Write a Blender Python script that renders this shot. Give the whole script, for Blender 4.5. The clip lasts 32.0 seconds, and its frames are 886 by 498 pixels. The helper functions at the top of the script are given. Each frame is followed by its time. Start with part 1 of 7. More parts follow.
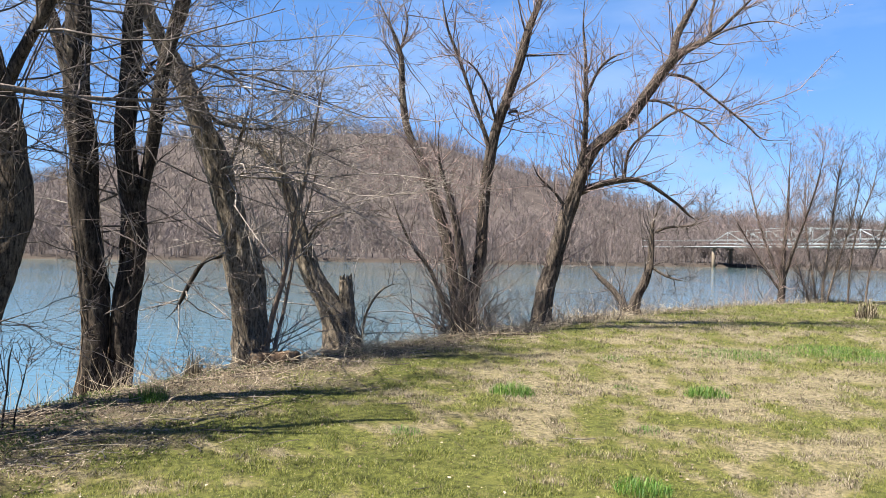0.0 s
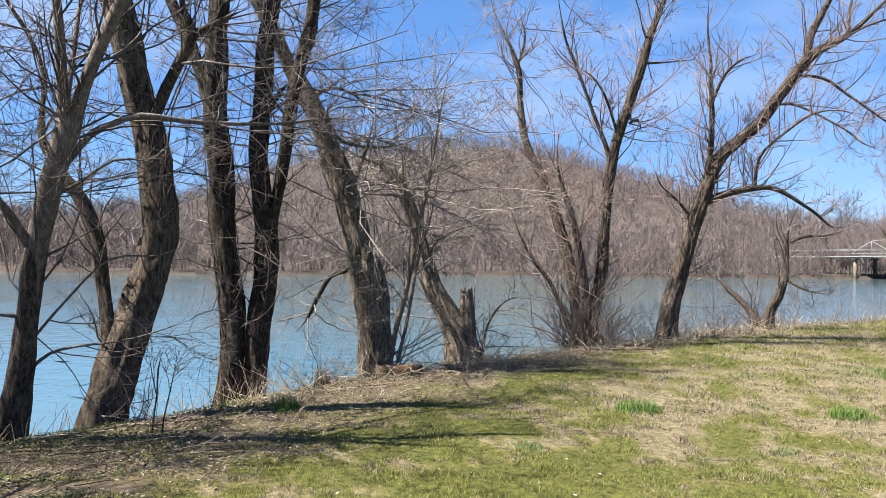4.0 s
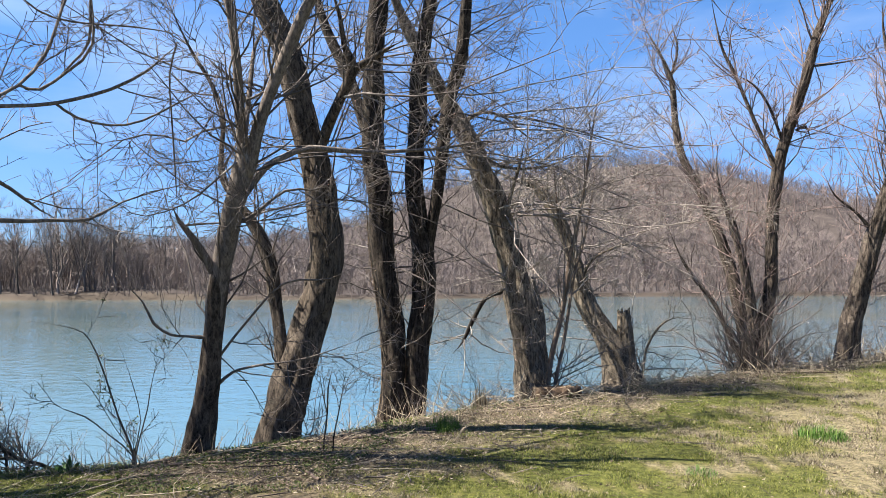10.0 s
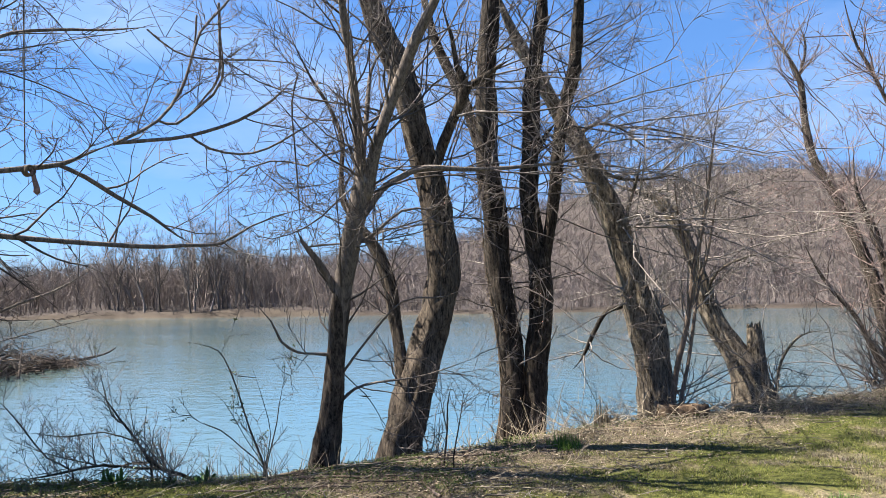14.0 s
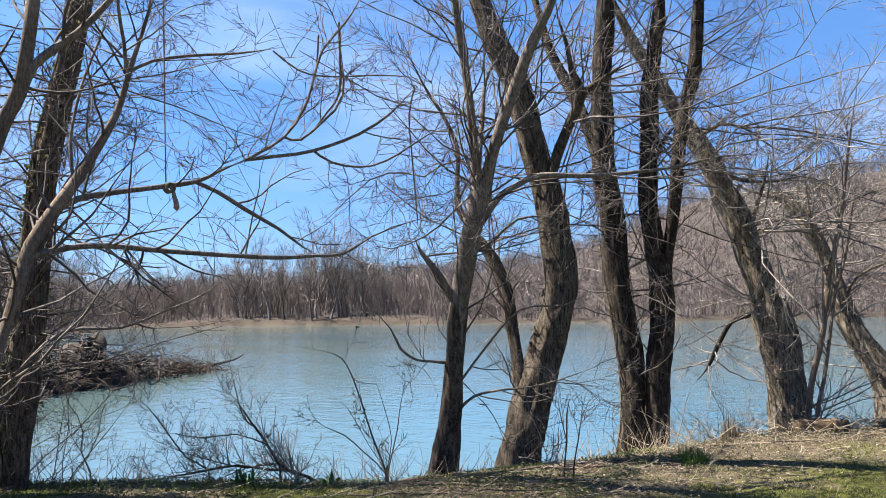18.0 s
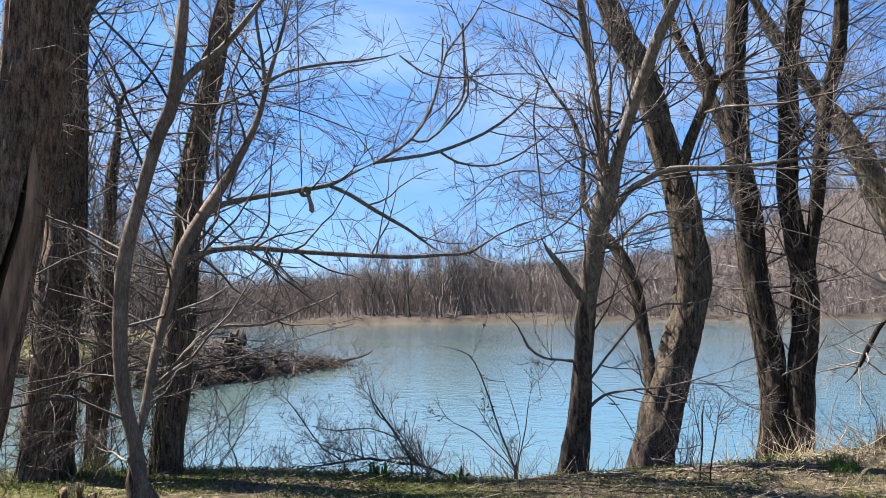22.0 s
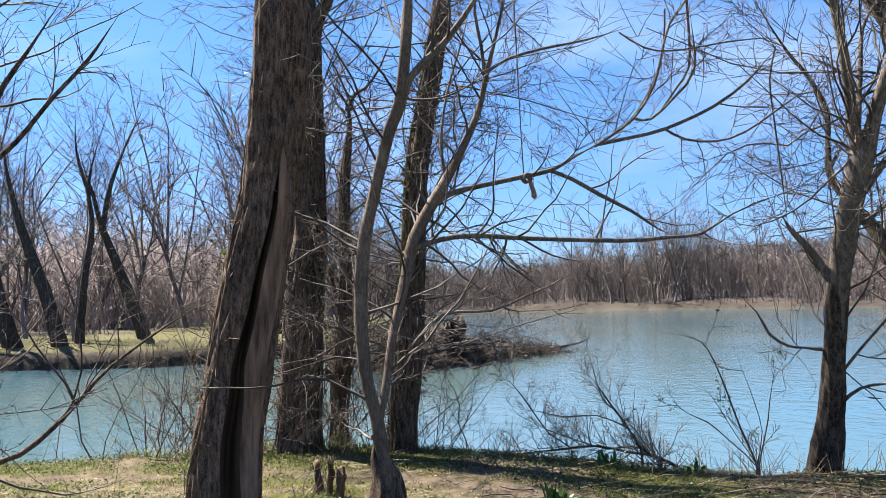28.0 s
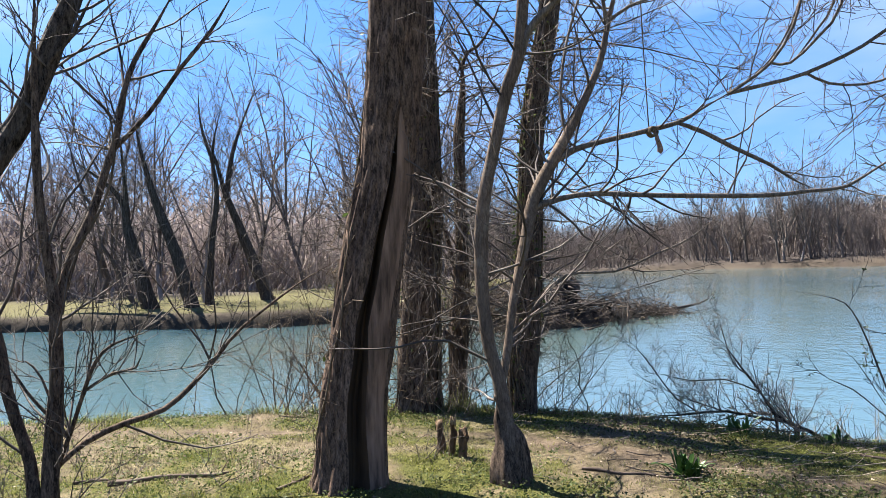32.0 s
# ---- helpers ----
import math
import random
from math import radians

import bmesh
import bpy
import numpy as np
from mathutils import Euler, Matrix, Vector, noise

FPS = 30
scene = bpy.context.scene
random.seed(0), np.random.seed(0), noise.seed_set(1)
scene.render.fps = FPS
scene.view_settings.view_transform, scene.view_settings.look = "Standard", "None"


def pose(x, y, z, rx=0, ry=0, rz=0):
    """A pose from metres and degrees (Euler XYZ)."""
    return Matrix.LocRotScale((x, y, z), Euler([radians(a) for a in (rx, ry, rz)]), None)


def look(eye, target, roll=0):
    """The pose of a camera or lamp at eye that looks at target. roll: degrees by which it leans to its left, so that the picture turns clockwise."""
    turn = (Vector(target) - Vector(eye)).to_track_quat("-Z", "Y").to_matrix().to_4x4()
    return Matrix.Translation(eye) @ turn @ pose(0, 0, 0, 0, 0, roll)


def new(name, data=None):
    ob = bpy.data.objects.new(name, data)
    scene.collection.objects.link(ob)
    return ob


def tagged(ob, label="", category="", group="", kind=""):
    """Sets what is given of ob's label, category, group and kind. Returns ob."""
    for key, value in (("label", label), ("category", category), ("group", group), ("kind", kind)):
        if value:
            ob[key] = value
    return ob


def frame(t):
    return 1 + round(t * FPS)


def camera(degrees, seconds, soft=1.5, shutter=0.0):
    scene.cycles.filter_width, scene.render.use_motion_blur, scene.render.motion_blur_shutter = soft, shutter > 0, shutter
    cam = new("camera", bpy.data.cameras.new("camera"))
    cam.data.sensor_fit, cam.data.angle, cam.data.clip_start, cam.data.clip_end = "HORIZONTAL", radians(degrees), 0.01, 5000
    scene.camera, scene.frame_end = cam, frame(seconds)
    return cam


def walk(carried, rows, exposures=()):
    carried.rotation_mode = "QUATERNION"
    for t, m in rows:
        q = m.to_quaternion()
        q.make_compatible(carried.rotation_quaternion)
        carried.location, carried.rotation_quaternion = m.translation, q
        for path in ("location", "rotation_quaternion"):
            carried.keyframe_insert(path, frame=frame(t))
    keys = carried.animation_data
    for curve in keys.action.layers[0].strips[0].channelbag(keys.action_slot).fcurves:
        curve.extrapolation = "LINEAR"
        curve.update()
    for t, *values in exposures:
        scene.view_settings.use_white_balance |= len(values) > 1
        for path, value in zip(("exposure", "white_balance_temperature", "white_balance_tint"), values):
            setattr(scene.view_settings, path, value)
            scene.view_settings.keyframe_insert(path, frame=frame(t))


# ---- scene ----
import collections

# ---------------- camera ----------------
cam = camera(60.43, 32.0, soft=0.2)
PATH = (
    (0.0, -0.000, 0.000, 1.600, 90.10, -1.10, -0.00),
    (0.5, 0.005, -0.008, 1.595, 90.13, -1.00, 0.57),
    (1.0, 0.004, -0.013, 1.600, 90.09, -0.90, 2.05),
    (1.5, -0.002, -0.029, 1.618, 90.08, -0.77, 3.44),
    (2.0, -0.007, -0.001, 1.604, 90.26, -0.78, 4.42),
    (2.5, -0.016, -0.015, 1.606, 90.42, -0.83, 5.39),
    (3.0, -0.014, -0.023, 1.597, 90.64, -0.79, 6.79),
    (3.5, -0.019, -0.024, 1.601, 90.81, -0.66, 7.95),
    (4.0, -0.030, -0.026, 1.610, 90.95, -0.62, 8.88),
    (4.5, -0.033, -0.026, 1.612, 91.13, -0.55, 9.76),
    (6.5, -0.061, -0.039, 1.617, 91.68, -0.41, 11.33),
    (7.0, -0.066, -0.039, 1.617, 91.82, -0.40, 12.04),
    (7.5, -0.061, -0.044, 1.615, 91.94, -0.34, 13.24),
    (8.0, -0.064, -0.046, 1.606, 92.07, -0.17, 14.24),
    (8.5, -0.081, -0.049, 1.606, 92.05, -0.02, 15.91),
    (9.0, -0.117, -0.048, 1.585, 92.21, 0.18, 17.79),
    (9.5, -0.116, -0.053, 1.582, 92.40, 0.36, 19.11),
    (10.0, -0.117, -0.052, 1.582, 92.66, 0.42, 20.02),
    (10.5, -0.120, -0.051, 1.588, 92.79, 0.41, 20.35),
    (11.0, -0.119, -0.055, 1.588, 92.92, 0.43, 20.68),
    (11.5, -0.109, -0.062, 1.595, 92.96, 0.54, 21.95),
    (12.0, -0.114, -0.055, 1.598, 93.01, 0.73, 23.66),
    (12.5, -0.106, -0.062, 1.601, 93.17, 0.88, 24.84),
    (13.0, -0.112, -0.059, 1.606, 93.33, 0.91, 25.83),
    (13.5, -0.115, -0.060, 1.605, 93.59, 0.96, 27.36),
    (14.0, -0.111, -0.054, 1.605, 93.85, 1.14, 28.82),
    (14.5, -0.117, -0.056, 1.605, 94.05, 1.18, 29.99),
    (16.5, -0.121, -0.068, 1.611, 94.60, 0.98, 34.06),
    (17.0, -0.126, -0.074, 1.609, 94.57, 0.94, 35.24),
    (17.5, -0.131, -0.076, 1.610, 94.57, 1.01, 36.32),
    (18.0, -0.129, -0.078, 1.609, 94.63, 1.15, 37.39),
    (18.5, -0.129, -0.082, 1.612, 94.73, 1.26, 38.40),
    (19.0, -0.133, -0.083, 1.613, 94.83, 1.26, 39.49),
    (19.5, -0.134, -0.087, 1.611, 94.85, 1.31, 40.66),
    (20.0, -0.132, -0.096, 1.611, 94.82, 1.28, 41.57),
    (20.5, -0.129, -0.097, 1.612, 94.75, 1.23, 42.30),
    (21.0, -0.130, -0.100, 1.609, 94.76, 1.22, 42.92),
    (21.5, -0.138, -0.110, 1.608, 94.71, 1.17, 44.44),
    (22.0, -0.135, -0.119, 1.611, 94.65, 1.16, 46.65),
    (22.5, -0.145, -0.127, 1.606, 94.65, 1.10, 48.15),
    (23.0, -0.137, -0.138, 1.606, 94.68, 1.04, 49.42),
    (23.5, -0.157, -0.137, 1.611, 94.75, 0.97, 50.77),
    (24.0, -0.154, -0.140, 1.612, 94.83, 0.86, 52.29),
    (24.5, -0.160, -0.145, 1.613, 94.82, 0.89, 53.90),
    (25.0, -0.171, -0.147, 1.611, 94.83, 0.97, 55.42),
    (25.5, -0.174, -0.157, 1.610, 94.79, 1.01, 56.94),
    (27.5, -0.199, -0.171, 1.608, 94.39, 1.52, 61.24),
    (28.0, -0.219, -0.176, 1.609, 94.01, 1.58, 62.61),
    (28.5, -0.235, -0.182, 1.606, 93.47, 1.57, 64.10),
    (29.0, -0.272, -0.188, 1.609, 92.85, 1.47, 65.42),
    (29.5, -0.299, -0.200, 1.614, 92.47, 1.47, 66.66),
    (30.0, -0.320, -0.199, 1.615, 92.23, 1.68, 67.70),
    (30.5, -0.330, -0.196, 1.616, 92.00, 1.88, 68.79),
    (31.0, -0.337, -0.204, 1.615, 91.73, 2.01, 69.69),
    (31.5, -0.343, -0.204, 1.612, 91.45, 2.01, 70.46),
    (32.0, -0.352, -0.203, 1.612, 91.35, 2.05, 70.90),
)
walk(cam, [(t, pose(*p)) for t, *p in PATH], [(0.0, 2.13), (12.0, 2.17), (32.0, 2.22)])

# ---------------- world and sun ----------------
SUN_AZ, SUN_EL = 118.0, 55.0          # degrees to the left of +y, and above the horizon
world = bpy.data.worlds.new("sky")
scene.world = world
world.use_nodes = True
wn, wl = world.node_tree.nodes, world.node_tree.links
sky = wn.new("ShaderNodeTexSky")
sky.sky_type = "NISHITA"
sky.sun_disc = False
sky.sun_elevation, sky.sun_rotation = radians(SUN_EL), radians(-SUN_AZ)
sky.air_density, sky.dust_density, sky.ozone_density = 1.0, 0.1, 3.0
wc = wn.new("ShaderNodeTexCoord")
wm = wn.new("ShaderNodeMapping")
wm.inputs["Scale"].default_value = (1.6, 1.6, 5.5)
wcl = wn.new("ShaderNodeTexNoise")
wcl.inputs["Scale"].default_value, wcl.inputs["Detail"].default_value = 1.5, 7
wr = wn.new("ShaderNodeMapRange")
wr.inputs["From Min"].default_value, wr.inputs["From Max"].default_value, wr.inputs["To Max"].default_value = 0.48, 0.8, 0.5
wx = wn.new("ShaderNodeMix")
wx.data_type = "RGBA"
wx.inputs["B"].default_value = (7.0, 7.6, 9.0, 1)
wl.new(wc.outputs["Generated"], wm.inputs["Vector"])
wl.new(wm.outputs["Vector"], wcl.inputs["Vector"])
wl.new(wcl.outputs["Fac"], wr.inputs["Value"])
wl.new(wr.outputs["Result"], wx.inputs["Factor"])
tint = wn.new("ShaderNodeMix")
tint.data_type, tint.blend_type = "RGBA", "MULTIPLY"
tint.inputs["Factor"].default_value = 1.0
tint.inputs["B"].default_value = (0.73, 0.975, 1.31, 1)
wl.new(sky.outputs["Color"], tint.inputs["A"])
wl.new(tint.outputs["Result"], wx.inputs["A"])
wz = wn.new("ShaderNodeSeparateXYZ")
wl.new(wc.outputs["Generated"], wz.inputs["Vector"])
wh = wn.new("ShaderNodeValToRGB")
wh.color_ramp.elements[0].position, wh.color_ramp.elements[0].color = 0.0, (0.66, 0.64, 0.75, 1)
wh.color_ramp.elements[1].position, wh.color_ramp.elements[1].color = 0.33, (0.93, 1.0, 1.0, 1)
wl.new(wz.outputs["Z"], wh.inputs["Fac"])
haze = wn.new("ShaderNodeMix")
haze.data_type, haze.blend_type = "RGBA", "MULTIPLY"
haze.inputs["Factor"].default_value = 1.0
wl.new(wx.outputs["Result"], haze.inputs["A"])
wl.new(wh.outputs["Color"], haze.inputs["B"])
wl.new(haze.outputs["Result"], wn["Background"].inputs["Color"])
wn["Background"].inputs["Strength"].default_value = 0.0365

sun = new("sun", bpy.data.lights.new("sun", "SUN"))
sun.data.energy, sun.data.angle, sun.data.color = 5.0, radians(0.5), (1.0, 0.93, 0.82)
sa, se = radians(SUN_AZ), radians(SUN_EL)
SUN_DIR = Vector((-math.sin(sa) * math.cos(se), math.cos(sa) * math.cos(se), math.sin(se)))
sun.matrix_world = look((0, 0, 0), -SUN_DIR)


# ---------------- materials ----------------
def shader(name, rough=0.8, spec=0.3):
    m = bpy.data.materials.new(name)
    m.use_nodes = True
    nt = m.node_tree
    b = nt.nodes["Principled BSDF"]
    b.inputs["Roughness"].default_value = rough
    b.inputs["Specular IOR Level"].default_value = spec
    return m, nt.nodes, nt.links, b


def coords(n, l, scale=(1, 1, 1), kind="Object"):
    tc = n.new("ShaderNodeTexCoord")
    mp = n.new("ShaderNodeMapping")
    mp.inputs["Scale"].default_value = scale
    l.new(tc.outputs[kind], mp.inputs["Vector"])
    return mp.outputs["Vector"]


def noise_tex(n, l, vec, scale, detail=4, rough=0.6):
    t = n.new("ShaderNodeTexNoise")
    t.inputs["Scale"].default_value, t.inputs["Detail"].default_value, t.inputs["Roughness"].default_value = scale, detail, rough
    l.new(vec, t.inputs["Vector"])
    return t.outputs["Fac"]


def ramp(n, l, fac, stops):
    r = n.new("ShaderNodeValToRGB")
    e = r.color_ramp.elements
    while len(e) < len(stops):
        e.new(0.5)
    for el, (p, c) in zip(e, stops):
        el.position, el.color = p, (*c, 1)
    l.new(fac, r.inputs["Fac"])
    return r.outputs["Color"]


def mix(n, l, fac, a, b, mode="MIX"):
    x = n.new("ShaderNodeMix")
    x.data_type, x.blend_type = "RGBA", mode
    for sock, v in (("Factor", fac), ("A", a), ("B", b)):
        if isinstance(v, (int, float)):
            x.inputs[sock].default_value = v
        elif isinstance(v, tuple):
            x.inputs[sock].default_value = (*v, 1)
        else:
            l.new(v, x.inputs[sock])
    return x.outputs["Result"]


def bump(n, l, b, height, strength, dist=0.02):
    k = n.new("ShaderNodeBump")
    k.inputs["Strength"].default_value, k.inputs["Distance"].default_value = strength, dist
    l.new(height, k.inputs["Height"])
    l.new(k.outputs["Normal"], b.inputs["Normal"])


def bark(name, dark, light, lichen=(0.3, 0.27, 0.2), moss=0.22, size=1.0, pale=0.0):
    """Plates of bark between crossing fissures, their dark colour also carrying groove shade, with lichen patches."""
    m, n, l, b = shader(name, 0.95, 0.15)
    v = coords(n, l, (size, size, size * 0.22))
    ridge = noise_tex(n, l, v, 34, 7, 0.74)
    fine = noise_tex(n, l, coords(n, l, (size, size, size * 0.4)), 120, 3, 0.7)
    broad = noise_tex(n, l, coords(n, l), 2.2, 4, 0.65)
    h = mix(n, l, 0.3, ridge, fine)
    c = ramp(n, l, h, [(0.42 - pale, dark), (0.5 - pale, tuple(0.32 * x + 0.68 * y for x, y in zip(light, dark))), (0.6 - pale, tuple(0.75 * x + 0.25 * y for x, y in zip(light, dark))), (0.72 - pale, light)])
    patch = ramp(n, l, noise_tex(n, l, coords(n, l), 9.0, 6, 0.75), [(0.54, (0, 0, 0)), (0.64, (moss, moss, moss))])
    c = mix(n, l, patch, c, lichen)
    c = mix(n, l, 0.75, c, ramp(n, l, broad, [(0.3, (0.5, 0.48, 0.45)), (0.7, (1.15, 1.12, 1.08))]), "MULTIPLY")
    l.new(c, b.inputs["Base Color"])
    bump(n, l, b, h, 0.7, 0.008)
    return m


def plain(name, stops, scale=6.0, rough=0.85, relief=0.0, stretch=(1, 1, 1)):
    m, n, l, b = shader(name, rough, 0.25)
    f = noise_tex(n, l, coords(n, l, stretch), scale, 5)
    l.new(ramp(n, l, f, stops), b.inputs["Base Color"])
    if relief:
        bump(n, l, b, f, relief)
    return m


def per_piece(name, stops, rough=0.8, thin=0.0):
    """Colour that changes from piece to piece of one joined mesh; thin leaves let light through, and bare woods use it
    to imitate sunlit twig edges.
    """
    m, n, l, b = shader(name, rough, 0.25)
    g = n.new("ShaderNodeNewGeometry")
    c = ramp(n, l, g.outputs["Random Per Island"], stops)
    l.new(c, b.inputs["Base Color"])
    if thin:
        t = n.new("ShaderNodeBsdfTranslucent")
        x = n.new("ShaderNodeMixShader")
        x.inputs["Fac"].default_value = thin
        l.new(c, t.inputs["Color"])
        l.new(b.outputs["BSDF"], x.inputs[1])
        l.new(t.outputs["BSDF"], x.inputs[2])
        l.new(x.outputs["Shader"], n["Material Output"].inputs["Surface"])
    return m


M = {}
M["bark_grey"] = bark("bark_grey", (0.00589, 0.00458, 0.00393), (0.138, 0.112, 0.0935), lichen=(0.177, 0.161, 0.131), pale=0.015)
M["bark_brown"] = bark("bark_brown", (0.02, 0.0146, 0.0123), (0.239, 0.176, 0.137), moss=0.1)
M["bark_pale"] = bark("bark_pale", (0.0819, 0.0616, 0.05), (0.26, 0.203, 0.165), lichen=(0.307, 0.27, 0.221), moss=0.3, size=2.4)
M["bark_weathered"] = bark("bark_weathered", (0.0312, 0.0219, 0.0177), (0.281, 0.192, 0.146), moss=0.06)
M["bark_smooth"] = bark("bark_smooth", (0.06, 0.051, 0.047), (0.265, 0.226, 0.2), lichen=(0.231, 0.204, 0.169), moss=0.25, size=1.3, pale=0.015)
# Lichen-flecked bark, lightened in colour for sun on the leaning and arching trunks.
M["bark_sunlit_lichen"] = bark("bark_sunlit_lichen", (0.0123, 0.01, 0.0077), (0.277, 0.229, 0.179), lichen=(0.254, 0.229, 0.181), moss=0.4, pale=0.015)
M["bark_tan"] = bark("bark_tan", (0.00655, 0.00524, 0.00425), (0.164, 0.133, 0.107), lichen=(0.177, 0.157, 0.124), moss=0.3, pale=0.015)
# Darkened to carry shade on the double trunk; also for plain dark wood.
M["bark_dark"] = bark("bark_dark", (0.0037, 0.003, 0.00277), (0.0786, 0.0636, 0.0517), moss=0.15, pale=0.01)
M["bark_far"] = bark("bark_far", (0.02, 0.016, 0.014), (0.12, 0.0952, 0.0801), moss=0.05, size=0.5)
# Darker than the bare wood; lines the hollow in the trunk.
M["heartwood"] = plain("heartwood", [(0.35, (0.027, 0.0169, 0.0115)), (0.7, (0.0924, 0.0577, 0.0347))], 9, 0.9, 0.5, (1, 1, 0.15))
# Dark and pale patches imitate backlit and sunlit twigs at random places.
M["twig"] = plain("twig", [(0.3, (0.016, 0.013, 0.0123)), (0.58, (0.1, 0.084, 0.077)), (0.74, (0.3, 0.262, 0.235))], 2.2)
# Lighter copy of twig: sun on the leaning trees, and naturally pale sprigs.
M["twig_pale"] = plain("twig_pale", [(0.3, (0.0461, 0.038, 0.0328)), (0.68, (0.288, 0.251, 0.222))], 1.8)
M["twig_red"] = plain("twig_red", [(0.3, (0.0462, 0.0323, 0.03)), (0.7, (0.246, 0.185, 0.169))], 2.0)
M["bud"] = per_piece("bud", [(0.0, (0.231, 0.123, 0.108)), (1.0, (0.424, 0.277, 0.246))])
# Translucency here stands in for the sunlit edges of round twigs.
M["woods"] = per_piece("woods", [(0.0, (0.0782, 0.0626, 0.0589)), (0.5, (0.124, 0.102, 0.0957)), (1.0, (0.164, 0.137, 0.128))], 0.85, 0.20)
M["hill_woods"] = per_piece("hill_woods", [(0.0, (0.0779, 0.063, 0.0617)), (0.5, (0.108, 0.0872, 0.0849)), (1.0, (0.141, 0.116, 0.111))])
M["green_grass"] = per_piece("green_grass", [(0.0, (0.0132, 0.0278, 0.0053)), (0.35, (0.0946, 0.112, 0.0215)), (0.75, (0.202, 0.209, 0.0499)), (1.0, (0.272, 0.265, 0.113))], 0.6, 0.4)
M["tuft_grass"] = per_piece("tuft_grass", [(0.0, (0.0231, 0.0655, 0.0077)), (0.7, (0.077, 0.154, 0.0231)), (1.0, (0.154, 0.239, 0.0462))], 0.5, 0.35)
M["dry_grass"] = per_piece("dry_grass", [(0.0, (0.0283, 0.0213, 0.0142)), (0.35, (0.128, 0.104, 0.0708)), (0.75, (0.255, 0.216, 0.155)), (1.0, (0.39, 0.34, 0.262))], 0.7, 0.4)
M["litter"] = per_piece("litter", [(0.0, (0.0231, 0.0169, 0.0115)), (0.35, (0.108, 0.0793, 0.0554)), (0.75, (0.223, 0.177, 0.131)), (1.0, (0.4, 0.339, 0.262))], 0.8, 0.3)
M["young_leaf"] = per_piece("young_leaf", [(0.0, (0.0462, 0.0693, 0.0154)), (1.0, (0.115, 0.139, 0.0385))], 0.5, 0.4)
M["ivy_leaf"] = per_piece("ivy_leaf", [(0.0, (0.0308, 0.0539, 0.0154)), (0.6, (0.0693, 0.0924, 0.0231)), (1.0, (0.154, 0.139, 0.0539))], 0.5, 0.4)
M["driftwood"] = plain("driftwood", [(0.3, (0.0431, 0.0308, 0.0246)), (0.7, (0.148, 0.111, 0.0864))], 5)
M["bare_wood"] = plain("bare_wood", [(0.35, (0.0601, 0.0381, 0.0281)), (0.7, (0.27, 0.176, 0.13))], 16, 0.9, 0.5, (1, 1, 0.12))
M["vine"] = plain("vine", [(0.3, (0.0385, 0.027, 0.0193)), (0.7, (0.154, 0.115, 0.077))], 8)
M["strap_leaf"] = plain("strap_leaf", [(0.3, (0.0231, 0.0577, 0.00924)), (0.7, (0.0616, 0.123, 0.0231))], 12, 0.45)
M["weed"] = per_piece("weed", [(0.0, (0.0231, 0.0347, 0.00924)), (0.6, (0.0693, 0.0963, 0.027)), (1.0, (0.146, 0.169, 0.0616))], 0.6, 0.4)
M["dry_stem"] = per_piece("dry_stem", [(0.0, (0.131, 0.0978, 0.0654)), (1.0, (0.327, 0.275, 0.203))])
M["woods_dark"] = per_piece("woods_dark", [(0.0, (0.0462, 0.037, 0.0331)), (0.5, (0.115, 0.0924, 0.0832)), (1.0, (0.208, 0.169, 0.152))])
# Paler copy of woods: haze and lit twig edges put into tone and translucency.
M["bank_woods"] = per_piece("bank_woods", [(0.0, (0.22, 0.186, 0.182)), (0.5, (0.29, 0.246, 0.239)), (1.0, (0.35, 0.301, 0.288))], 0.85, 0.35)
M["bank_trees"] = per_piece("bank_trees", [(0.0, (0.06, 0.05, 0.049)), (0.6, (0.145, 0.122, 0.119)), (1.0, (0.23, 0.197, 0.19))], 0.85, 0.15)
M["dark_drift"] = plain("dark_drift", [(0.35, (0.0108, 0.0077, 0.00693)), (0.7, (0.0655, 0.0477, 0.0385))], 3)
M["rope"] = plain("rope", [(0.3, (0.123, 0.077, 0.0616)), (0.7, (0.308, 0.2, 0.154))], 40)
M["steel"] = plain("steel", [(0.3, (0.156, 0.179, 0.191)), (0.7, (0.22, 0.242, 0.248))], 0.5, 0.55)
M["pale_wood"] = plain("pale_wood", [(0.3, (0.154, 0.115, 0.077)), (0.7, (0.354, 0.293, 0.216))], 26, 0.9, 0.5, (1, 1, 0.15))
M["stump_bark"] = plain("stump_bark", [(0.3, (0.0327, 0.0209, 0.0131)), (0.55, (0.111, 0.0753, 0.049)), (0.75, (0.196, 0.144, 0.0978))], 16, 0.95, 0.8, (1, 1, 0.4))
M["concrete"] = plain("concrete", [(0.3, (0.115, 0.0939, 0.0693)), (0.7, (0.177, 0.146, 0.112))], 0.6)


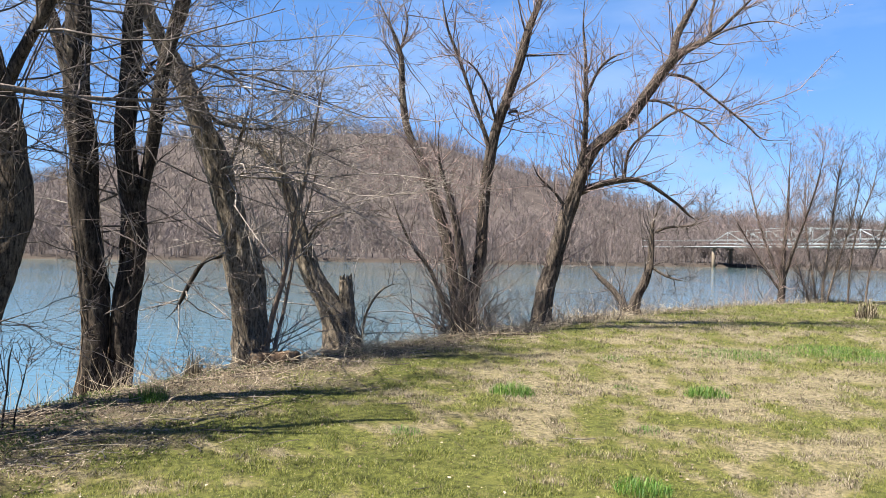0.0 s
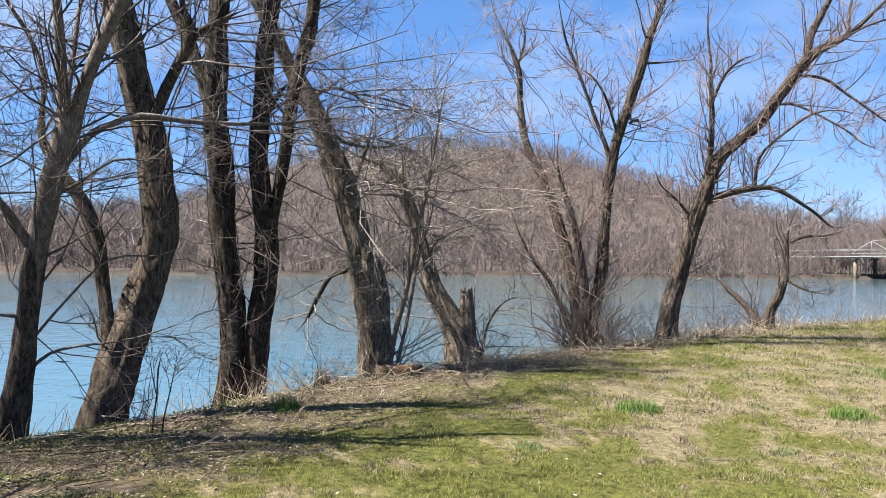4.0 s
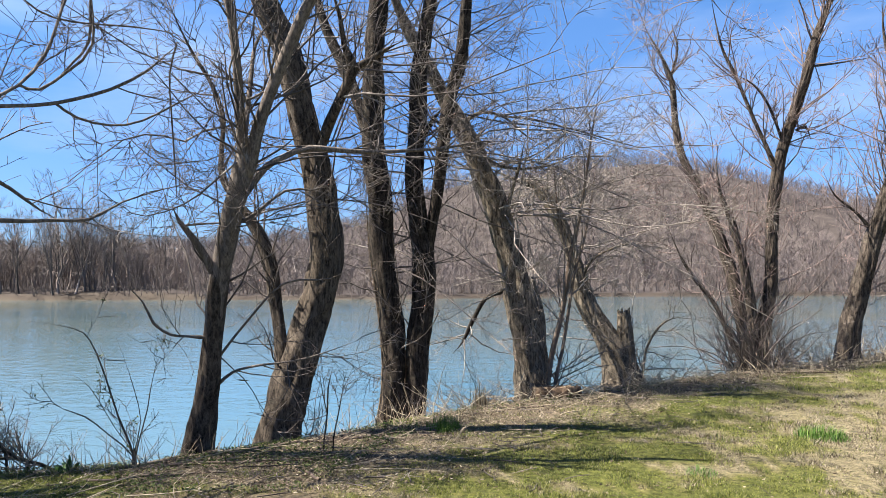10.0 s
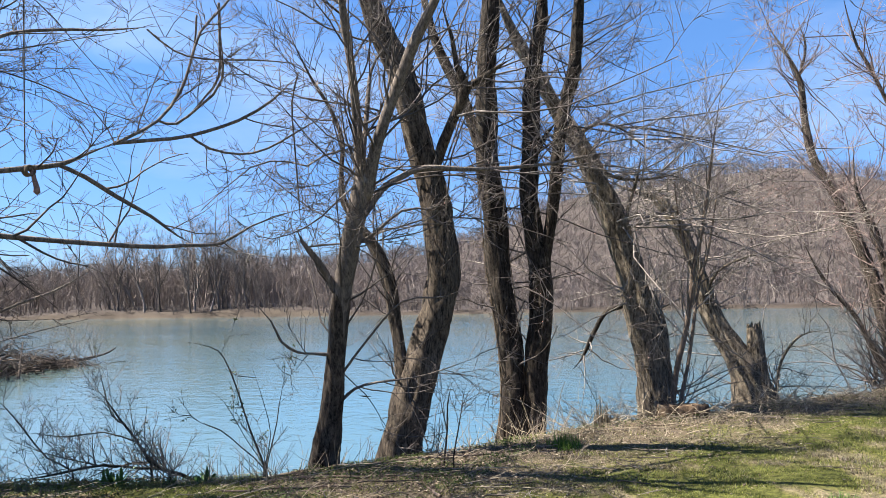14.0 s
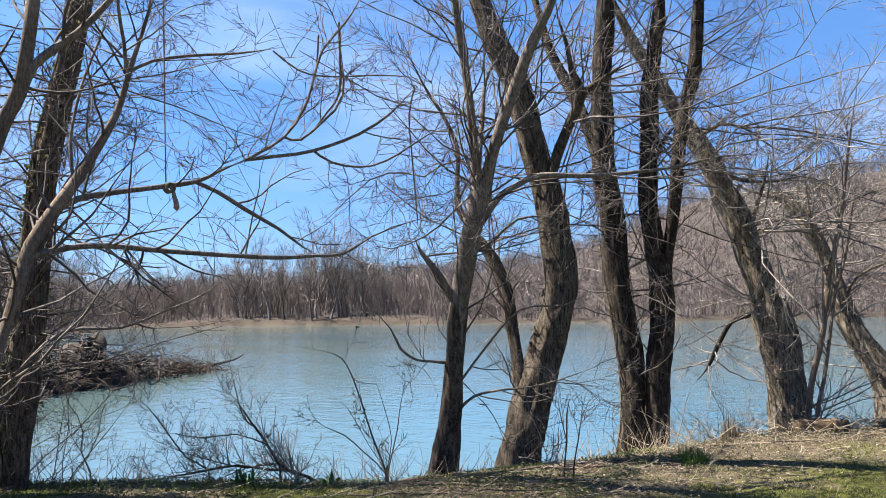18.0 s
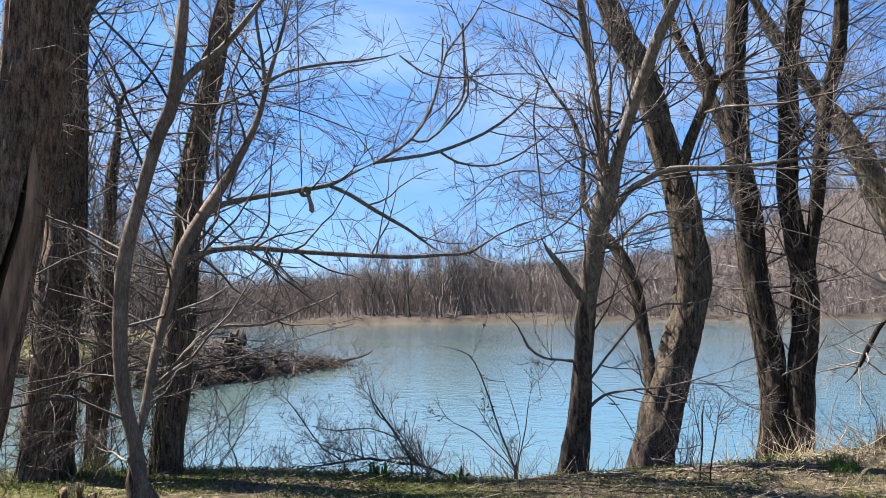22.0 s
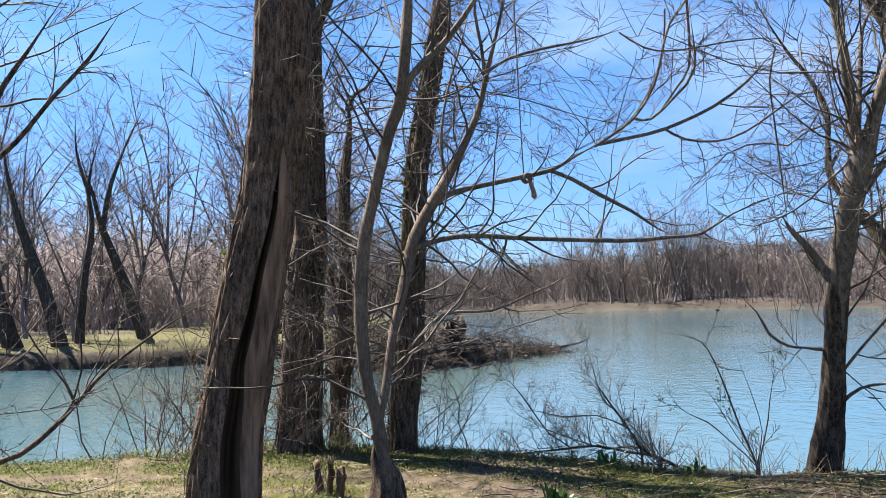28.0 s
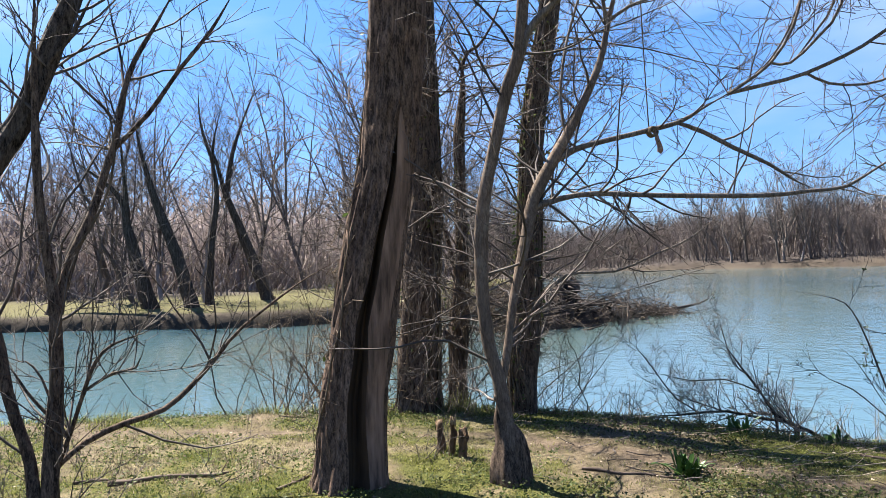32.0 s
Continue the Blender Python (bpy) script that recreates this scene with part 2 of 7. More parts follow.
def ground_material():
    m, n, l, b = shader("ground", 0.95, 0.15)
    v = coords(n, l)
    big = noise_tex(n, l, v, 0.55, 5, 0.65)
    mid = noise_tex(n, l, v, 4.0, 6, 0.7)
    fine = noise_tex(n, l, v, 55, 4, 0.7)
    dry = n.new("ShaderNodeAttribute")
    dry.attribute_name = "dry"
    blend = mix(n, l, 0.35, dry.outputs["Fac"], big)
    lawn = ramp(n, l, blend, [(0.15, (0.072, 0.078, 0.018)), (0.45, (0.111, 0.102, 0.038)), (0.85, (0.172, 0.143, 0.094))])
    lawn = mix(n, l, 0.8, lawn, ramp(n, l, fine, [(0.3, (0.4, 0.4, 0.36)), (0.7, (1.35, 1.35, 1.3))]), "MULTIPLY")
    clump = noise_tex(n, l, v, 15, 4, 0.7)
    lawn = mix(n, l, 0.85, lawn, ramp(n, l, clump, [(0.36, (0.25, 0.28, 0.24)), (0.52, (1.0, 1.0, 0.95)), (0.7, (1.5, 1.45, 1.4))]), "MULTIPLY")
    litter = ramp(n, l, fine, [(0.36, (0.0216, 0.0162, 0.0115)), (0.5, (0.0963, 0.0747, 0.0524)), (0.66, (0.239, 0.193, 0.139))])
    litter = mix(n, l, ramp(n, l, mid, [(0.5, (0, 0, 0)), (0.66, (0.8, 0.8, 0.8))]), litter, (0.0539, 0.0616, 0.0193))
    a = n.new("ShaderNodeAttribute")
    a.attribute_name = "litter"
    s = n.new("ShaderNodeMath")
    s.operation = "ADD"
    l.new(a.outputs["Fac"], s.inputs[0])
    sh = n.new("ShaderNodeMath")
    sh.operation = "MULTIPLY_ADD"
    sh.inputs[1].default_value, sh.inputs[2].default_value = 1.4, -0.7
    l.new(mid, sh.inputs[0])
    l.new(sh.outputs[0], s.inputs[1])
    near = mix(n, l, ramp(n, l, s.outputs[0], [(0.35, (0, 0, 0)), (0.65, (1, 1, 1))]), lawn, litter)
    w = n.new("ShaderNodeAttribute")
    w.attribute_name = "wild"
    far = ramp(n, l, noise_tex(n, l, v, 0.12, 6, 0.7), [(0.35, (0.0293, 0.0239, 0.0223)), (0.65, (0.0655, 0.0539, 0.0493))])
    mud = n.new("ShaderNodeAttribute")
    mud.attribute_name = "mud"
    tk = n.new("ShaderNodeAttribute")
    tk.attribute_name = "track"
    near = mix(n, l, tk.outputs["Fac"], near, ramp(n, l, mid, [(0.35, (0.046, 0.034, 0.0236)), (0.65, (0.16, 0.121, 0.086))]))
    c = mix(n, l, w.outputs["Fac"], near, far)
    c = mix(n, l, mud.outputs["Fac"], c, ramp(n, l, mid, [(0.35, (0.016, 0.0125, 0.0105)), (0.7, (0.056, 0.044, 0.035))]))
    l.new(c, b.inputs["Base Color"])
    rough = mix(n, l, 0.6, fine, clump)
    bump(n, l, b, rough, 0.9, 0.05)
    return m


def water_material():
    m, n, l, b = shader("river_water", 0.2, 0.5)
    big = noise_tex(n, l, coords(n, l), 0.02, 3)
    # Murky base; blue and grey patches also stand in for sky and hill reflections.
    l.new(ramp(n, l, big, [(0.3, (0.034, 0.098, 0.146)), (0.7, (0.082, 0.107, 0.092))]), b.inputs["Base Color"])
    b.inputs["IOR"].default_value = 1.33
    w1 = noise_tex(n, l, coords(n, l, (1.3, 1.9, 1)), 1.1, 4, 0.6)
    w2 = noise_tex(n, l, coords(n, l, (0.06, 0.12, 1)), 1.0, 3)
    h = n.new("ShaderNodeMath")
    h.operation = "MULTIPLY"
    l.new(w1, h.inputs[0])
    l.new(w2, h.inputs[1])
    bump(n, l, b, h.outputs[0], 1.0, 0.062)
    rr = n.new("ShaderNodeMapRange")
    rr.inputs["From Min"].default_value, rr.inputs["From Max"].default_value = 0.35, 0.65
    rr.inputs["To Min"].default_value, rr.inputs["To Max"].default_value = 0.02, 0.055
    l.new(noise_tex(n, l, coords(n, l, (0.02, 0.05, 1)), 1.0, 3), rr.inputs["Value"])
    l.new(rr.outputs["Result"], b.inputs["Roughness"])
    return m


M["ground"] = ground_material()
M["water"] = water_material()

# ---------------- mesh helpers ----------------
RNG = np.random.default_rng(11)


def mesh_object(name, verts, faces, material, parent=None, label="", smooth=True):
    """One mesh object; verts and faces in the world's metres, moved under the parent's base."""
    verts = np.asarray(verts, float).reshape(-1, 3)
    if parent is not None:
        base = parent.location if parent.parent is None else parent.location + parent.parent.location
        verts = verts - np.array(base)
    me = bpy.data.meshes.new(name)
    faces = np.asarray(faces, np.int64)
    nf, k = faces.shape
    me.vertices.add(len(verts))
    me.vertices.foreach_set("co", verts.astype(np.float32).ravel())
    me.loops.add(nf * k)
    me.loops.foreach_set("vertex_index", faces.astype(np.int32).ravel())
    me.polygons.add(nf)
    me.polygons.foreach_set("loop_start", np.arange(0, nf * k, k, dtype=np.int32))
    me.update(calc_edges=True)
    if smooth:
        me.polygons.foreach_set("use_smooth", np.ones(nf, bool))
    me.materials.append(material)
    ob = new(name, me)
    if parent is not None:
        ob.parent = parent
    if label:
        tagged(ob, label)
    return ob


def thing(name, base, label, category, group="", kind=""):
    e = new(name)
    e.location = base
    return tagged(e, label, category, group, kind)


def join(chunks):
    vs, fs, k = [], [], 0
    for v, f in chunks:
        vs.append(v)
        fs.append(f + k)
        k += len(v)
    return np.concatenate(vs), np.concatenate(fs)


def unit(a):
    return a / np.maximum(np.linalg.norm(a, axis=-1, keepdims=True), 1e-9)


def spline(pts, step):
    """A smooth curve through rows of x, y, z, radius."""
    p = np.asarray(pts, float)
    q = np.vstack([2 * p[0] - p[1], p, 2 * p[-1] - p[-2]])
    q[0, 3], q[-1, 3] = p[0, 3], p[-1, 3]
    out = []
    for i in range(len(p) - 1):
        a, b, c, d = q[i:i + 4]
        n = max(2, int(np.linalg.norm(c[:3] - b[:3]) / step))
        for t in np.arange(n) / n:
            out.append(0.5 * (2 * b + (c - a) * t + (2 * a - 5 * b + 4 * c - d) * t * t + (3 * b - a - 3 * c + d) * t ** 3))
    out.append(p[-1])
    out = np.array(out)
    out[:, 3] = np.maximum(out[:, 3], 0.002)
    return out


def tube(curve, sides=10, lump=0.08, seed=0, ridge=0.0):
    """A limb with an uneven skin round a curve; ridge adds upright plates of bark."""
    p, r = curve[:, :3], curve[:, 3]
    n = len(p)
    t = unit(np.gradient(p, axis=0))
    side = np.zeros((n, 3))
    ref = np.array((1.0, 0, 0)) if abs(t[0, 0]) < 0.9 else np.array((0, 1.0, 0))
    for i in range(n):
        ref = unit(ref - t[i] * (ref @ t[i]))
        side[i] = ref
    up = np.cross(t, side)
    rg = np.random.default_rng(seed)
    a = np.linspace(0, 2 * np.pi, sides, endpoint=False)
    f = np.ones((n, sides))
    run = np.concatenate([[0.0], np.cumsum(np.linalg.norm(np.diff(p, axis=0), axis=1))])
    for k in (1, 2, 3, 5):
        ph, w = rg.uniform(0, 6.3), rg.uniform(0.6, 1.8)
        f += lump / k ** 0.5 * np.sin(k * a[None, :] + ph + w * run[:, None] * 2.6)
    f += rg.normal(0, lump * 0.25, (n, sides))
    if ridge:
        g = rg.normal(0, 1, (n, sides))
        for _ in range(4):
            g = (np.roll(g, 1, 0) + g + np.roll(g, -1, 0)) / 3
        g = (np.roll(g, 1, 1) + 2 * g + np.roll(g, -1, 1)) / 4
        f += ridge * np.clip(g / g.std(), -1.6, 1.0)
    rr = r[:, None] * f
    v = p[:, None, :] + rr[..., None] * (np.cos(a)[None, :, None] * side[:, None, :] + np.sin(a)[None, :, None] * up[:, None, :])
    v = np.vstack([v.reshape(-1, 3), p[-1:] + t[-1:] * r[-1]])
    i, j = np.meshgrid(np.arange(n - 1), np.arange(sides), indexing="ij")
    j2 = (j + 1) % sides
    quads = np.stack([i * sides + j, i * sides + j2, (i + 1) * sides + j2, (i + 1) * sides + j], -1).reshape(-1, 4)
    jj = np.arange(sides)
    cap = np.stack([(n - 1) * sides + jj, (n - 1) * sides + (jj + 1) % sides, np.full(sides, n * sides), np.full(sides, n * sides)], -1)
    return v, np.vstack([quads, cap])


def twig_mesh(P, r, sides=3):
    """Many thin tapered shoots at once: P is n x k x 3, r is n x k."""
    n, k, _ = P.shape
    t = unit(np.gradient(P, axis=1))
    ref = np.where(np.abs(t[:, :1, 2:3]) < 0.8, np.array((0, 0, 1.0)), np.array((1.0, 0, 0)))
    side = unit(np.cross(t, np.broadcast_to(ref, t.shape)))
    up = np.cross(t, side)
    a = np.linspace(0, 2 * np.pi, sides, endpoint=False)
    v = P[:, :, None, :] + r[:, :, None, None] * (np.cos(a)[:, None] * side[:, :, None, :] + np.sin(a)[:, None] * up[:, :, None, :])
    i, s = np.meshgrid(np.arange(k - 1), np.arange(sides), indexing="ij")
    s2 = (s + 1) % sides
    f = np.stack([i * sides + s, i * sides + s2, (i + 1) * sides + s2, (i + 1) * sides + s], -1).reshape(-1, 4)
    f = (f[None] + (np.arange(n) * k * sides)[:, None, None]).reshape(-1, 4)
    return v.reshape(-1, 3), f


def sprout(P, r, count, length, rng, spread=(35, 65), lift=0.25, wander=0.25, k=5, u0=0.15, thin=0.5, tip=0.3, rmax=0.012, rmin=0.0022):
    """Shoots from parent shoots: returns their curves and radii."""
    n, kk, _ = P.shape
    idx = np.repeat(np.arange(n), count) if np.isscalar(count) else np.repeat(np.arange(n), count)
    if len(idx) == 0:
        return np.zeros((0, k, 3)), np.zeros((0, k))
    u = rng.uniform(u0, 0.98, len(idx)) * (kk - 1)
    i0 = np.minimum(u.astype(int), kk - 2)
    fr = (u - i0)[:, None]
    start = P[idx, i0] * (1 - fr) + P[idx, i0 + 1] * fr
    rp = r[idx, i0] * (1 - fr[:, 0]) + r[idx, i0 + 1] * fr[:, 0]
    T = unit(P[idx, i0 + 1] - P[idx, i0])
    rand = rng.normal(0, 1, T.shape)
    perp = unit(rand - T * np.sum(rand * T, 1, keepdims=True))
    ang = np.radians(rng.uniform(*spread, len(idx)))[:, None]
    d = unit(T * np.cos(ang) + perp * np.sin(ang) + np.array((0, 0, lift)))
    L = length[idx] if not np.isscalar(length) else np.full(len(idx), length)
    L = L * rng.uniform(0.35, 1.25, len(idx)) * (1.1 - 0.5 * u / (kk - 1))
    out = np.zeros((len(idx), k, 3))
    out[:, 0] = start
    for j in range(1, k):
        d = unit(d + rng.normal(0, wander, d.shape) + np.array((0, 0, lift * 0.35)))
        out[:, j] = out[:, j - 1] + d * (L / (k - 1))[:, None]
    r0 = np.clip(rp * thin, rmin, rmax)
    rad = r0[:, None] * np.linspace(1, tip, k)[None]
    return out, np.maximum(rad, rmin * 0.6)


# ---------------- ground and river ----------------
LIP = np.array([(-900, -1200), (-60, -70), (-24, -26), (-13, -8), (-10.6, -2), (-9.9, 0.3), (-9.4, 2.2), (-8.4, 3.6), (-7.4, 4.5), (-5.9, 5.3), (-5.2, 5.8), (-4.2, 7.8), (-3.3, 9.6), (-1.9, 11.8), (-0.6, 13.7), (1.8, 17.0), (4.8, 20.8), (9.6, 25.3), (14.7, 28.6), (30, 36), (70, 54), (300, 120), (3000, 600)], float)
FAR = np.array([(-1000, -1000), (-90, -90), (-56, -30), (-47.5, -7), (-40, 4.4), (-42, 15), (-62, 27), (-130, 66), (-182, 108), (-150, 120), (-95, 126), (-62, 132), (-25, 156), (29, 167), (62, 182), (86, 176), (120, 170), (400, 260), (3000, 1400)], float)
WATER_Z = -1.2


def signed(P, line):
    """Distance to a line, positive beyond it (on its left, up to far away)."""
    best = np.full(len(P), 1e18)
    for a, b in zip(line[:-1], line[1:]):
        d = b - a
        t = np.clip(((P - a) @ d) / (d @ d), 0, 1)
        q = P - a - t[:, None] * d
        best = np.minimum(best, q[:, 0] ** 2 + q[:, 1] ** 2)
    ring = np.vstack([line, [(9000, 9000), (-9000, 9000), (-9000, -9000)]])
    inside = np.zeros(len(P), bool)
    for a, b in zip(ring, np.roll(ring, -1, axis=0)):
        if a[1] != b[1]:
            cross = (a[1] > P[:, 1]) != (b[1] > P[:, 1])
            inside ^= cross & (P[:, 0] < (b[0] - a[0]) * (P[:, 1] - a[1]) / (b[1] - a[1]) + a[0])
    return np.sqrt(best) * np.where(inside, 1, -1)


RIDGE_AZ = np.array((-60, -40, -28, -18.7, -12.9, -6.8, -0.5, 4.5, 9.5, 14, 19.6, 25, 29.9, 33, 40, 46, 55, 75, 120), float)
RIDGE_EL = np.array((1.4, 1.6, 2.0, 2.7, 4.0, 6.2, 7.7, 8.9, 9.1, 8.4, 7.3, 5.2, 3.8, 3.5, 2.9, 2.5, 2.2, 2.2, 2.0), float)


def hash_noise(x, y, s):
    return (np.sin(x * s * 1.7 + 1.3 * np.sin(y * s * 0.9)) + np.sin(y * s * 1.3 + 2.1 + 1.7 * np.sin(x * s * 1.1)) + np.sin((x + y) * s * 2.3 + 0.7)) / 3


def lattice(x, y, seed):
    xi, yi = np.floor(x).astype(np.int64), np.floor(y).astype(np.int64)
    fx, fy = x - xi, y - yi
    fx, fy = fx * fx * (3 - 2 * fx), fy * fy * (3 - 2 * fy)

    def h(a, b):
        q = np.sin(a * 127.1 + b * 311.7 + seed * 74.7) * 43758.5453
        return q - np.floor(q)

    return (h(xi, yi) * (1 - fx) + h(xi + 1, yi) * fx) * (1 - fy) + (h(xi, yi + 1) * (1 - fx) + h(xi + 1, yi + 1) * fx) * fy


def fbm(x, y, scale, seed=1, octaves=4):
    out, a, t = 0, 1.0, 0
    for k in range(octaves):
        out = out + a * lattice(x * scale * 2 ** k + 17 * k, y * scale * 2 ** k - 9 * k, seed + k)
        t += a
        a *= 0.55
    return out / t


def dryness(x, y):
    """0 where the turf is green, 1 where it is straw."""
    r = np.hypot(x, y)
    d = fbm(x, y, 0.55, 3, 3) * 0.25 + fbm(x, y, 1.9, 9, 3) * 0.45 + fbm(x, y, 7.0, 13, 2) * 0.3
    lean = np.interp(r, (4, 7, 10, 16, 26, 40), (-0.07, -0.02, 0.035, 0.03, -0.03, 0.0)) - 0.03 * np.interp(np.degrees(np.arctan2(-x, y)), (-8, 6), (0, 1))
    return np.clip((d + lean - 0.475) / 0.085, 0, 1)


def bare_track(x, y):
    """1 on the worn earth path along the bank."""
    line = np.array([(-9.2, -1.2), (-7.9, 1.4), (-7.1, 2.6), (-6.0, 3.3), (-5.0, 3.9), (-4.2, 4.5), (-3.0, 5.0)], float)
    P = np.stack([x, y], -1)
    d = np.abs(signed(P, line)) + 0.35 * (fbm(x, y, 2.0, 31, 3) - 0.5)
    az = np.degrees(np.arctan2(-x, y))
    soil = np.clip((fbm(x, y, 1.7, 33, 4) - 0.5) / 0.12, 0, 1) * np.interp(az, (50, 60), (0, 0.75))
    return np.maximum(np.clip(1.15 - d / 0.3, 0, 1), soil)


def litter_at(x, y, near):
    az = np.degrees(np.arctan2(-x, y))
    band = np.interp(az, (-40, -12, 0, 20, 35, 60, 110), (0.6, 1.1, 1.8, 2.5, 2.9, 2.4, 1.6))
    out = np.clip(1.3 + near / band * 1.05 + 0.9 * (fbm(x, y, 1.1, 41, 4) - 0.5), 0, 1)
    out = out * np.interp(az, (30, 44), (1.0, 0.62)) * np.where(az > 44, np.clip((fbm(x, y, 0.9, 43, 4) - 0.36) / 0.2, 0.25, 1), 1)
    return np.where(near > 0, 1, out)


def height(x, y):
    P = np.stack([x, y], -1)
    near, far = signed(P, LIP), signed(P, FAR)
    h = 0.07 * (fbm(x, y, 0.5, 2, 3) - 0.5) + 0.05 * (fbm(x, y, 3.0, 4, 3) - 0.5)
    h = h - 0.10 * np.clip(1 + near / 0.8, 0, 1) ** 2 * (near <= 0)
    s = np.clip(near, 0, None)
    h = np.where(near > 0, -0.10 - 0.62 * s, h)
    h = np.maximum(h, -3.0)
    f = np.clip(far, 0, None)
    r, az = np.hypot(x, y), np.degrees(np.arctan2(-x, y))
    bank = WATER_Z - 0.1 + 0.95 * (1 - np.exp(-f / np.where(r < 90, 0.3, 1.5))) + 0.9 * (1 - np.exp(-f / 60)) + 0.08 * hash_noise(x, y, 0.35)
    bank = bank + np.where(r > 90, 1.7 * np.interp(az, (36, 41, 54, 58), (0, 1, 1, 0)) * (1 - np.exp(-f / 6)), 0)
    top = np.tan(np.radians(np.interp(az, RIDGE_AZ, RIDGE_EL))) * 470 - 2
    k = np.clip((r - 255) / 230, 0, 1)
    hill = top * (k * k * (3 - 2 * k)) * (1 + 0.06 * hash_noise(x, y, 0.02))
    back = np.clip((r - 520) / 500, 0, 1)
    hill = hill * (1 - 0.75 * back)
    bank = np.where(f > 0, bank + np.where(r > 200, hill, 0), -3.0)
    return np.where(far > 0, np.maximum(bank, -3), np.maximum(h, -3.0))


def on_ground(x, y):
    return float(height(np.array([x]), np.array([y]))[0])


def build_ground():
    az = np.concatenate([np.arange(-40, 112, 0.7), np.arange(112, 320, 6.0)])
    r = np.concatenate([[0.0], np.geomspace(0.6, 30, 110), np.geomspace(30.5, 60, 110), np.geomspace(62, 150, 24), np.geomspace(153, 260, 34), np.geomspace(265, 620, 50), np.geomspace(650, 4200, 12)])
    A, Rr = np.meshgrid(np.radians(az), r, indexing="ij")
    x, y = -Rr * np.sin(A), Rr * np.cos(A)
    z = height(x.ravel(), y.ravel())
    v = np.stack([x.ravel(), y.ravel(), z], -1)
    na, nr = len(az), len(r)
    i, j = np.meshgrid(np.arange(na), np.arange(nr - 1), indexing="ij")
    i2 = (i + 1) % na
    f = np.stack([i * nr + j, i * nr + j + 1, i2 * nr + j + 1, i2 * nr + j], -1).reshape(-1, 4)
    ob = mesh_object("ground", v, f, M["ground"])
    me = ob.data
    P = v[:, :2]
    near, far = signed(P, LIP), signed(P, FAR)
    lit = litter_at(P[:, 0], P[:, 1], near)
    lit = np.where(far > 0.8, np.where(np.hypot(P[:, 0], P[:, 1]) < 105, 0.46, 1.3), lit)
    paz = np.degrees(np.arctan2(-P[:, 0], P[:, 1]))
    sandy = np.interp(paz, (36, 41, 54, 58), (0, 1, 1, 0)) * np.clip((fbm(P[:, 0], P[:, 1], 0.12, 91, 3) - 0.3) / 0.2, 0, 1)
    wild = np.where(np.hypot(P[:, 0], P[:, 1]) < 105, np.clip((far - 16) / 10, 0, 1), np.clip(far / (0.6 + 14.0 * sandy) + 0.68 * sandy * (far > 0), 0, 1))
    mud = np.where(far > 0, np.clip(1.2 - far / np.where(np.hypot(P[:, 0], P[:, 1]) < 90, 1.3, 4.0), 0, 1), 0) * np.where(np.hypot(P[:, 0], P[:, 1]) > 90, 1 - 0.3 * sandy, 1)
    for key, val in (("litter", lit), ("wild", wild), ("mud", mud), ("dry", dryness(P[:, 0], P[:, 1])), ("track", bare_track(P[:, 0], P[:, 1]) * (far <= 0))):
        val = np.where((far > 0) & (key == "dry"), 0.2, val)
        at_ = me.attributes.new(key, "FLOAT", "POINT")
        at_.data.foreach_set("value", val.astype(np.float32))
    tagged(ob, "spring lawn falling to a leaf-strewn river bank, wooded hills beyond", "ground", kind="structure")


build_ground()


def build_water():
    k = 5000.0
    v = np.array([(-k, -k, WATER_Z), (k, -k, WATER_Z), (k, k, WATER_Z), (-k, k, WATER_Z)])
    ob = mesh_object("river_water", v, np.array([[0, 1, 2, 3]]), M["water"], smooth=False)
    tagged(ob, "wide calm blue-grey river with small ripples", "river", kind="structure")


build_water()

# ---------------- trees ----------------
FORMS = collections.OrderedDict()
FORMS["fork"] = []
FORMS["fork"].append(("trunk", ((-4.96, 6.19, -0.17, 0.168), (-4.89, 6.13, 0.12, 0.140), (-4.74, 6.05, 0.63, 0.107), (-4.57, 5.93, 1.23, 0.091), (-4.50, 5.87, 1.52, 0.096), (-4.44, 5.84, 1.72, 0.086)), "bark_grey"))
FORMS["fork"].append(("stem", ((-4.60, 5.95, 1.12, 0.072), (-4.57, 5.93, 1.23, 0.080), (-4.49, 5.86, 1.57, 0.094), (-4.29, 5.77, 2.17, 0.095), (-4.17, 5.73, 2.47, 0.094), (-4.08, 5.69, 2.74, 0.080))))
FORMS["fork"].append(("stem", ((-4.10, 5.71, 2.61, 0.058), (-4.07, 5.60, 3.00, 0.045), (-4.02, 5.49, 3.37, 0.041), (-3.99, 5.38, 3.74, 0.037), (-3.97, 5.27, 4.04, 0.035), (-3.93, 5.12, 4.51, 0.027), (-3.89, 4.95, 4.99, 0.014))))
FORMS["fork"].append(("stem", ((-4.08, 5.73, 2.62, 0.066), (-3.94, 5.69, 3.01, 0.057), (-3.76, 5.68, 3.40, 0.053), (-3.62, 5.68, 3.68, 0.053), (-3.47, 5.67, 3.96, 0.049), (-3.31, 5.68, 4.22, 0.039), (-3.10, 5.66, 4.60, 0.027), (-2.91, 5.61, 5.09, 0.015))))
FORMS["fork"].append(("limb", ((-4.49, 5.86, 1.63, 0.049), (-4.53, 5.74, 1.83, 0.037), (-4.58, 5.62, 2.01, 0.031), (-4.63, 5.49, 2.16, 0.024), (-4.65, 5.41, 2.31, 0.013))))
